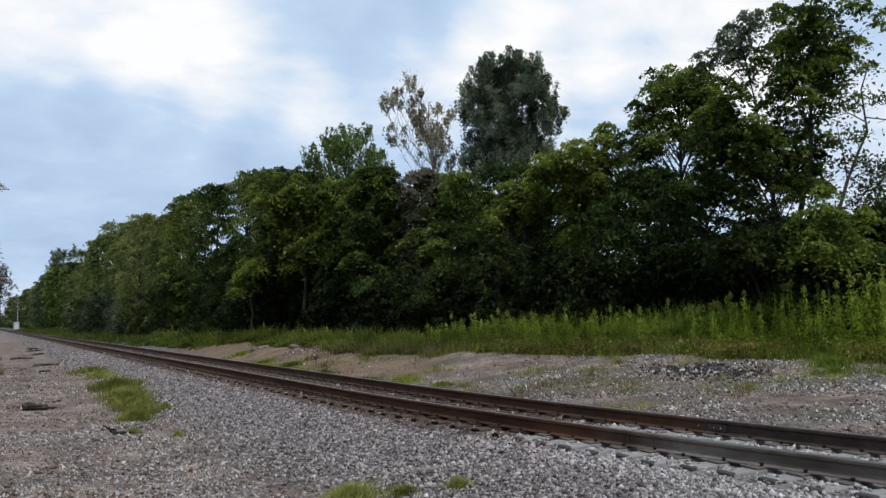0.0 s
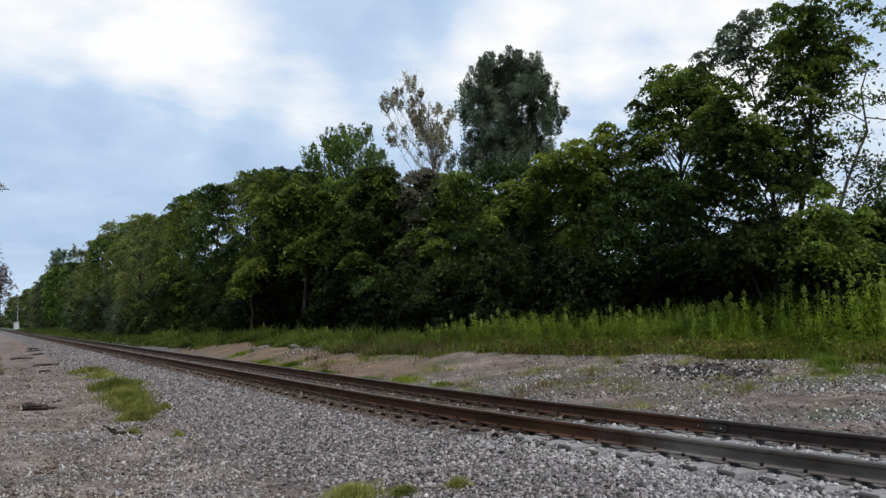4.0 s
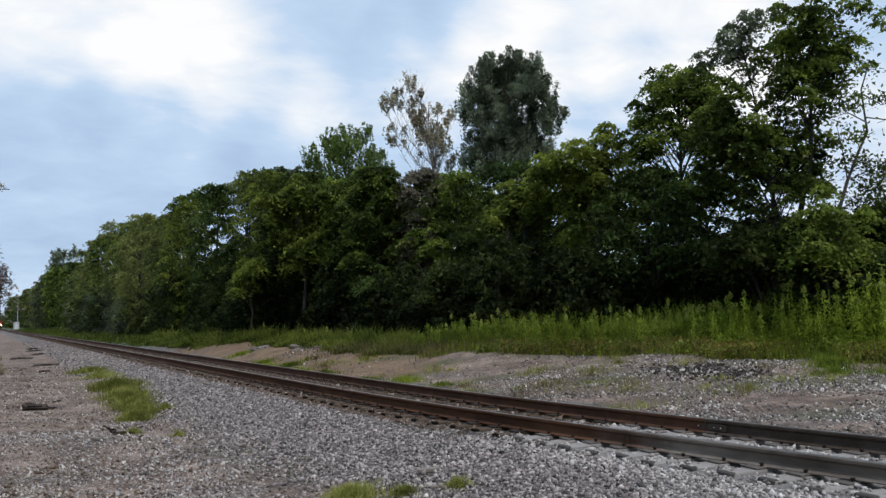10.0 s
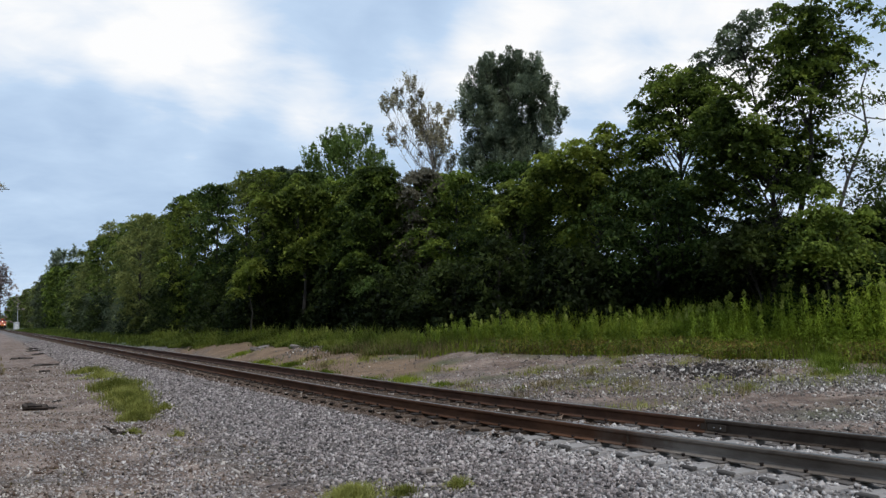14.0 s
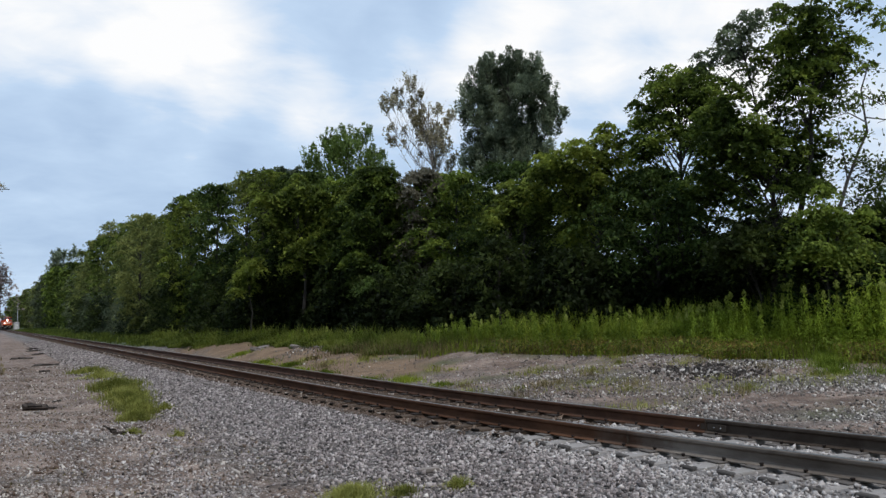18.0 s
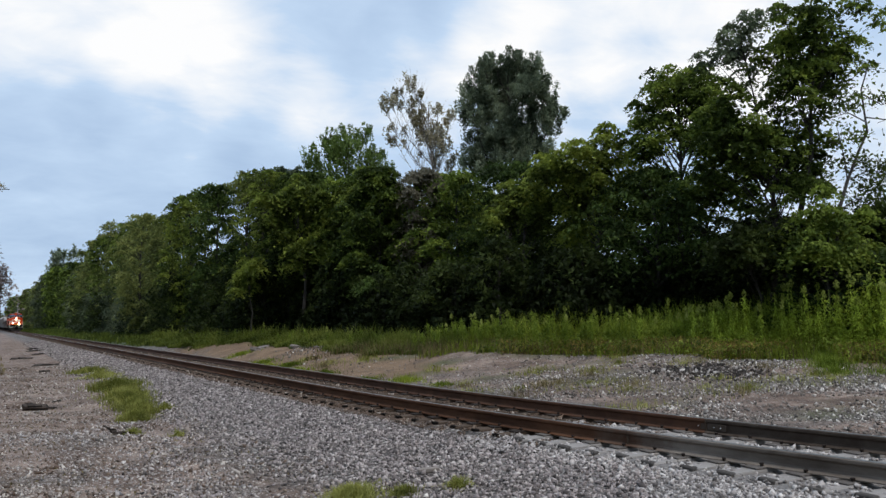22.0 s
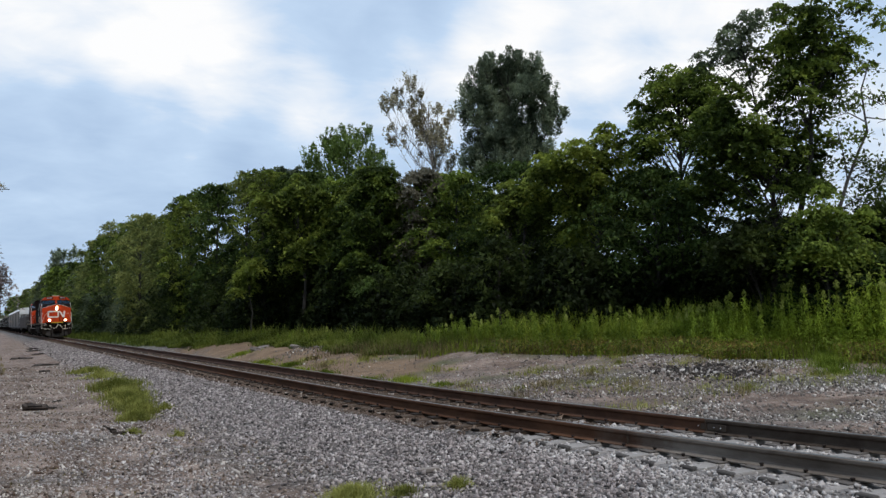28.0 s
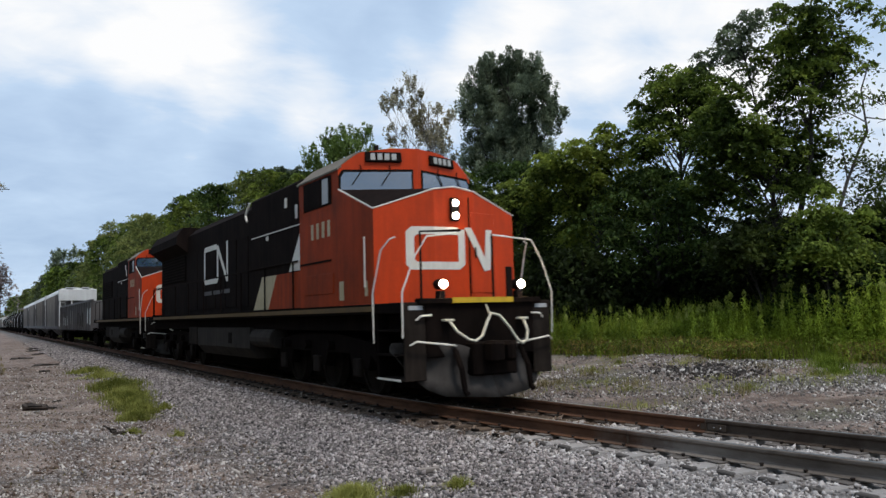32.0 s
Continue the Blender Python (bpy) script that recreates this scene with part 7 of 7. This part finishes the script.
    # raised dark block: its colour stands for the shade in the coupler opening
    part("coupler_recess_block", Shape().box(-0.42, -0.33, 0.47, 0.46, -0.05, 1.02, 0.03), SOOT, ob, "dark block in place of the shaded recess round the coupler")
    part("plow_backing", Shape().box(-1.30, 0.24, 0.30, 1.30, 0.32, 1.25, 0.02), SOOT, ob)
    for x in (-0.62, 0.72):
        part("drain_hose", Shape().tube([(x, -0.02, 0.95), (x - 0.02, -0.28, 0.6), (x + 0.02, -0.30, 0.25), (x + 0.05, -0.34, 0.17)], 0.05, 7), SOOT, ob)
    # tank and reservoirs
    # plain block added to keep the space under the frame dark
    part("underside_block", Shape().box(-0.62, 1.9, 0.13, 0.62, 20.0 - back, 1.22, 0.03), SOOT, ob, "plain dark block added to close the gap below the frame")
    tank = Shape().prism([(-1.42, 0.75), (-1.2, 0.48), (1.2, 0.48), (1.42, 0.75), (1.42, 1.28), (-1.42, 1.28)], 1, 8.0 if short else 8.6, 11.4 if short else 14.0)
    part("fuel_tank", tank, TANK_GRIME, ob, "dusty grey fuel tank")
    for s in (-1, 1):
        part("air_reservoir", Shape().tube([(s * 1.22, 6.2 if short else 6.9, 1.02), (s * 1.22, 7.8 if short else 8.5, 1.02)], 0.24, 14), TANK_GRIME, ob)
        part("battery_box", Shape().box(s * 0.9, 14.1 - 0.6 * back, 0.75, s * 1.42, 15.2 - 0.6 * back, 1.30, 0.02), GREY_STEEL, ob)
        part("tank_gauge", Shape().box(s * 1.425, 10.2, 0.85, s * 1.44, 10.5, 1.15, 0.005), BLACK, ob)
    wheels = []
    reach, axles = (1.85, (-1.35, 1.35)) if short else (2.75, (-2.05, 0, 2.05))
    for centre in ((3.6, 13.9) if short else (4.55, 17.75)):
        truck = part("truck", Shape().box(-0.55, centre - reach, 0.70, 0.55, centre + reach, 1.12, 0.04), SOOT, ob, "sooty truck")
        for s in (-1, 1):
            prof = [(centre - reach, 0.62)]
            for k in axles:
                prof += [(centre + k - 0.50, 0.78), (centre + k - 0.34, 0.50), (centre + k + 0.34, 0.50), (centre + k + 0.50, 0.78)]
            prof += [(centre + reach, 0.62), (centre + reach, 0.98), (centre + 1.0, 1.16), (centre - 1.0, 1.16), (centre - reach, 0.98)]
            part("side_frame", Shape().prism(prof, 0, s * 0.98, s * 1.16), SOOT, truck)
            for k in axles:
                part("journal_box", Shape().box(s * 1.16, centre + k - 0.17, 0.36, s * 1.24, centre + k + 0.17, 0.70, 0.02), GREY_STEEL, truck)
                part("brake_cylinder", Shape().tube([(s * 1.08, centre + k * 0.62 + 0.5, 0.92), (s * 1.30, centre + k * 0.62 + 0.5, 0.92)], 0.10, 10), SOOT, truck)
        for k in axles:
            part("traction_motor", Shape().box(-0.62, centre + k + 0.10, 0.24, 0.62, centre + k + 0.95, 0.82, 0.06), SOOT, truck)
            wheels.append((wheelset(ob, centre + k, 0.533), 0.533))
    return ob, wheels


def freight_truck(parent, y):
    t = part("truck", Shape().box(-0.9, y - 0.16, 0.45, 0.9, y + 0.16, 0.80, 0.03), SOOT, parent, "rusty four-wheel truck")
    for s in (-1, 1):
        part("side_frame", Shape().prism([(y - 1.25, 0.42), (y - 0.5, 0.25), (y + 0.5, 0.25), (y + 1.25, 0.42), (y + 1.25, 0.62), (y + 0.5, 0.85), (y - 0.5, 0.85), (y - 1.25, 0.62)], 0, s * 0.92, s * 1.06), SOOT, t)
    for k in (-0.9, 0.9):
        wheelset(parent, y + k, 0.457, SOOT)


HOPPER_LENGTH, TANK_LENGTH = 17.6, 16.6


def covered_hopper():
    ob = thing("covered_hopper", "light grey covered hopper car with stained ribbed sides", "freight car", "train")
    L = HOPPER_LENGTH
    body = Shape()
    n = [(-1.50, 1.30), (1.50, 1.30), (1.55, 4.15), (1.25, 4.55), (-1.25, 4.55), (-1.55, 4.15)]
    body.loft([[(a, 1.05 if b > 3.5 else 2.6, b) for a, b in n], [(a, L - (1.05 if b > 3.5 else 2.6), b) for a, b in n]])
    part("body", body, HOPPER, ob)
    part("roof", Shape().prism([(-1.56, 4.16), (-1.27, 4.57), (1.27, 4.57), (1.56, 4.16), (1.56, 4.26), (1.27, 4.67), (-1.27, 4.67), (-1.56, 4.26)], 1, 0.9, L - 0.9), HOPPER_WHITE, ob, "pale roof with running board")
    part("roof_walk", Shape().box(-0.95, 0.5, 4.70, -0.35, L - 0.5, 4.76).box(0.35, 0.5, 4.70, 0.95, L - 0.5, 4.76), HOPPER_WHITE, ob)
    for k in range(4):
        y = 3.0 + k * 3.6
        part("hatch", Shape().tube([(0, y, 4.65), (0, y, 4.82)], 0.33, 12), HOPPER_WHITE, ob)
    for s in (-1, 1):
        part("side_sill", Shape().box(s * 1.36, 0.4, 1.08, s * 1.54, L - 0.4, 1.32, 0.01), HOPPER_DARK, ob)
        for k in range(14):
            y = 1.35 + k * (L - 2.7) / 13
            part("rib", Shape().prism([(s * 1.48, 1.32), (s * 1.60, 1.32), (s * 1.63, 4.12), (s * 1.52, 4.15)], 1, y - 0.06, y + 0.06), HOPPER if 2 < k < 12 else HOPPER_DARK, ob)
        for a, b in ((2.6, 4.9), (9.4, 12.3)):
            part("stained_panel", Shape().prism([(s * 1.502, 1.5), (s * 1.506, 1.5), (s * 1.552, 3.7), (s * 1.548, 3.7)], 1, a, b), HOPPER_DARK, ob, "dark stain on the side sheet")
    for e, f in ((0.35, 1), (L - 0.35, -1)):
        part("end_platform", Shape().box(-1.5, e, 1.05, 1.5, e + f * 2.3, 1.22, 0.01), HOPPER_DARK, ob)
        part("end_sheet", Shape().box(-1.48, e + f * 0.25, 1.25, 1.48, e + f * 0.31, 3.05), HOPPER_DARK, ob, "stained grey end sheet")
        part("end_cap", Shape().box(-1.54, e + f * 0.22, 3.55, 1.54, e + f * 0.75, 4.58, 0.05), HOPPER_WHITE, ob, "pale upper end panel")
        for x in (-1.45, -0.5, 0.45, 1.40):
            part("end_post", Shape().box(x - 0.05, e + f * 0.2, 1.2, x + 0.05, e + f * 0.34, 3.7), HOPPER_WHITE, ob)
        ladder = part("ladder", Shape().tube([(-1.50, e + f * 0.12, 1.1), (-1.50, e + f * 0.12, 4.4)], 0.018, 5).tube([(-1.05, e + f * 0.12, 1.1), (-1.05, e + f * 0.12, 4.4)], 0.018, 5), HOPPER_WHITE, ob)
        for k in range(9):
            part("rung", Shape().tube([(-1.50, e + f * 0.12, 1.25 + k * 0.36), (-1.05, e + f * 0.12, 1.25 + k * 0.36)], 0.014, 5), HOPPER_WHITE, ladder)
        part("coupler", Shape().box(-0.14, e, 0.72, 0.14, e - f * 0.55, 1.0, 0.03), SOOT, ob)
    for k in range(3):
        y = 4.6 + k * 4.2
        part("outlet_bay", Shape().loft([[(-1.42, y - 1.9, 1.3), (1.42, y - 1.9, 1.3), (1.42, y + 1.9, 1.3), (-1.42, y + 1.9, 1.3)], [(-0.5, y - 0.5, 0.35), (0.5, y - 0.5, 0.35), (0.5, y + 0.5, 0.35), (-0.5, y + 0.5, 0.35)]]), HOPPER_DARK, ob)
    freight_truck(ob, 2.2)
    freight_truck(ob, L - 2.2)
    return ob


GONDOLA_LENGTH = 23.6


def gondola():
    ob = thing("gondola", "open grey gondola car with faded painted sides", "freight car", "train")
    L = GONDOLA_LENGTH
    part("floor", Shape().box(-1.45, 0.5, 1.05, 1.45, L - 0.5, 1.22, 0.01), SOOT, ob)
    part("centre_sill", Shape().box(-0.3, 0.2, 0.78, 0.3, L - 0.2, 1.05, 0.02), SOOT, ob)
    for s in (-1, 1):
        wall = part("side_wall", Shape().box(s * 1.42, 0.5, 1.05, s * 1.47, L - 0.5, 2.86, 0.01), GONDOLA, ob, "stained dark grey side wall")
        part("top_chord", Shape().box(s * 1.38, 0.45, 2.86, s * 1.54, L - 0.45, 3.00, 0.02), HOPPER_DARK, ob)
        for k in range(17):
            y = 0.6 + k * (L - 1.2) / 16
            part("rib", Shape().box(s * 1.47, y - 0.06, 1.06, s * 1.56, y + 0.06, 2.88, 0.01), GONDOLA, wall)
        for k, (y0, y1, z0, z1, mat) in enumerate(((1.2, 3.9, 1.4, 2.5, HOPPER_WHITE), (5.2, 9.4, 1.25, 2.3, GREY_STEEL), (12.0, 15.4, 1.4, 2.6, HOPPER), (17.0, 20.6, 1.3, 2.2, HOPPER_WHITE))):
            o = [(y0, z0 + 0.1), (y0 + 0.5, z0), (y1 - 0.3, z0 + 0.15), (y1, z1 - 0.3), (y1 - 0.6, z1), ((y0 + y1) / 2, z1 - 0.25), (y0 + 0.3, z1)]
            part("spray_paint", Shape().prism(o, 0, s * 1.4705, s * 1.474), mat, wall, "patch of faded spray paint")
    for e in (0.5, L - 0.55):
        part("end_wall", Shape().box(-1.46, e, 1.05, 1.46, e + 0.05, 2.90, 0.01), HOPPER_DARK, ob)
    for e, f in ((0.35, 1), (L - 0.35, -1)):
        part("coupler", Shape().box(-0.14, e, 0.72, 0.14, e - f * 0.5, 1.0, 0.03), SOOT, ob)
    freight_truck(ob, 2.4)
    freight_truck(ob, L - 2.4)
    return ob


def tank_car():
    ob = thing("tank_car", "black tank car with grimy cylindrical shell", "freight car", "train")
    L = TANK_LENGTH
    rings = []
    for y, r in ((0.75, 0.35), (0.82, 0.9), (1.0, 1.25), (1.35, 1.48), (1.6, 1.52), (L - 1.6, 1.52), (L - 1.35, 1.48), (L - 1.0, 1.25), (L - 0.82, 0.9), (L - 0.75, 0.35)):
        rings.append([(r * math.cos(2 * math.pi * k / 28), y, 2.72 + r * math.sin(2 * math.pi * k / 28)) for k in range(28)])
    part("shell", Shape().loft(rings), TANK_BLACK, ob, smooth=True)
    part("centre_sill", Shape().box(-0.3, 0.2, 0.80, 0.3, L - 0.2, 1.25, 0.02), SOOT, ob)
    part("dome", Shape().tube([(0, L / 2, 4.1), (0, L / 2, 4.55)], 0.38, 14), TANK_BLACK, ob)
    part("dome_platform", Shape().box(-1.0, L / 2 - 1.1, 4.20, 1.0, L / 2 + 1.1, 4.24), TANK_BLACK, ob)
    for s in (-1, 1):
        part("railing", Shape().tube([(s * 0.98, L / 2 - 1.1, 4.24), (s * 0.98, L / 2 - 1.1, 4.9), (s * 0.98, L / 2 + 1.1, 4.9), (s * 0.98, L / 2 + 1.1, 4.24)], 0.02, 5), GALVANISED, ob)
        part("ladder", Shape().tube([(s * 1.56, L / 2 - 0.25, 1.1), (s * 1.56, L / 2 - 0.25, 2.9), (s * 1.0, L / 2 - 0.25, 4.2)], 0.018, 5).tube([(s * 1.56, L / 2 + 0.25, 1.1), (s * 1.56, L / 2 + 0.25, 2.9), (s * 1.0, L / 2 + 0.25, 4.2)], 0.018, 5), GALVANISED, ob)
        for e in (0.3, L - 1.9):
            part("end_deck", Shape().box(s * 0.3, e, 1.05, s * 1.45, e + 1.6, 1.12, 0.01), SOOT, ob)
    freight_truck(ob, 2.0)
    freight_truck(ob, L - 2.0)
    return ob


lead_loco, lead_wheels = locomotive(True, "orange and black freight locomotive with its lights lit")
second_loco, second_wheels = locomotive(False, "shorter orange and black locomotive coupled behind the first", True)
LOCO_STEP = 22.3
vehicles = [(lead_loco, 0.0), (second_loco, LOCO_STEP)]
offset = LOCO_STEP + 18.1
vehicles.append((gondola(), offset))
offset += GONDOLA_LENGTH + 0.4
first = None
for k in range(4):
    if first is None:
        car = first = covered_hopper()
    else:
        car = copy_thing(first, pose(0, 0, 0))
    vehicles.append((car, offset))
    offset += HOPPER_LENGTH + 0.35
first = None
for k in range(10):
    if first is None:
        car = first = tank_car()
    else:
        car = copy_thing(first, pose(0, 0, 0))
    vehicles.append((car, offset))
    offset += TANK_LENGTH + 0.5
for k in range(4):
    car = copy_thing(vehicles[3][0], pose(0, 0, 0))
    vehicles.append((car, offset))
    offset += HOPPER_LENGTH + 0.35

SPEED, FRONT_AT_END = 21.868, 11.06


def motions():
    """The train comes in at a steady pace; each wheelset of the two locomotives rolls with it."""
    for ob, back in vehicles:
        rows = []
        for t in (0.0, 10.0, 20.0, 28.0, 31.0, 31.7, 31.8, 31.9, 32.0):
            y = FRONT_AT_END + back + SPEED * (32.0 - t)
            aside, tail = float(bend(y)), float(bend(y + 20.0))
            rows.append((t, pose(TRACK_X + aside, y, 0, 0, 0, math.degrees(math.atan2(aside - tail, 20.0)))))
        walk(ob, rows)
    for ob, r in lead_wheels + second_wheels:
        y = ob.location.y
        rows = []
        for k in range(32 * FPS + 1):
            t = k / FPS
            turn = -math.degrees(SPEED * (32.0 - t) / r) % 360.0
            rows.append((t, pose(0, y, r, turn)))
        walk(ob, rows)


motions()
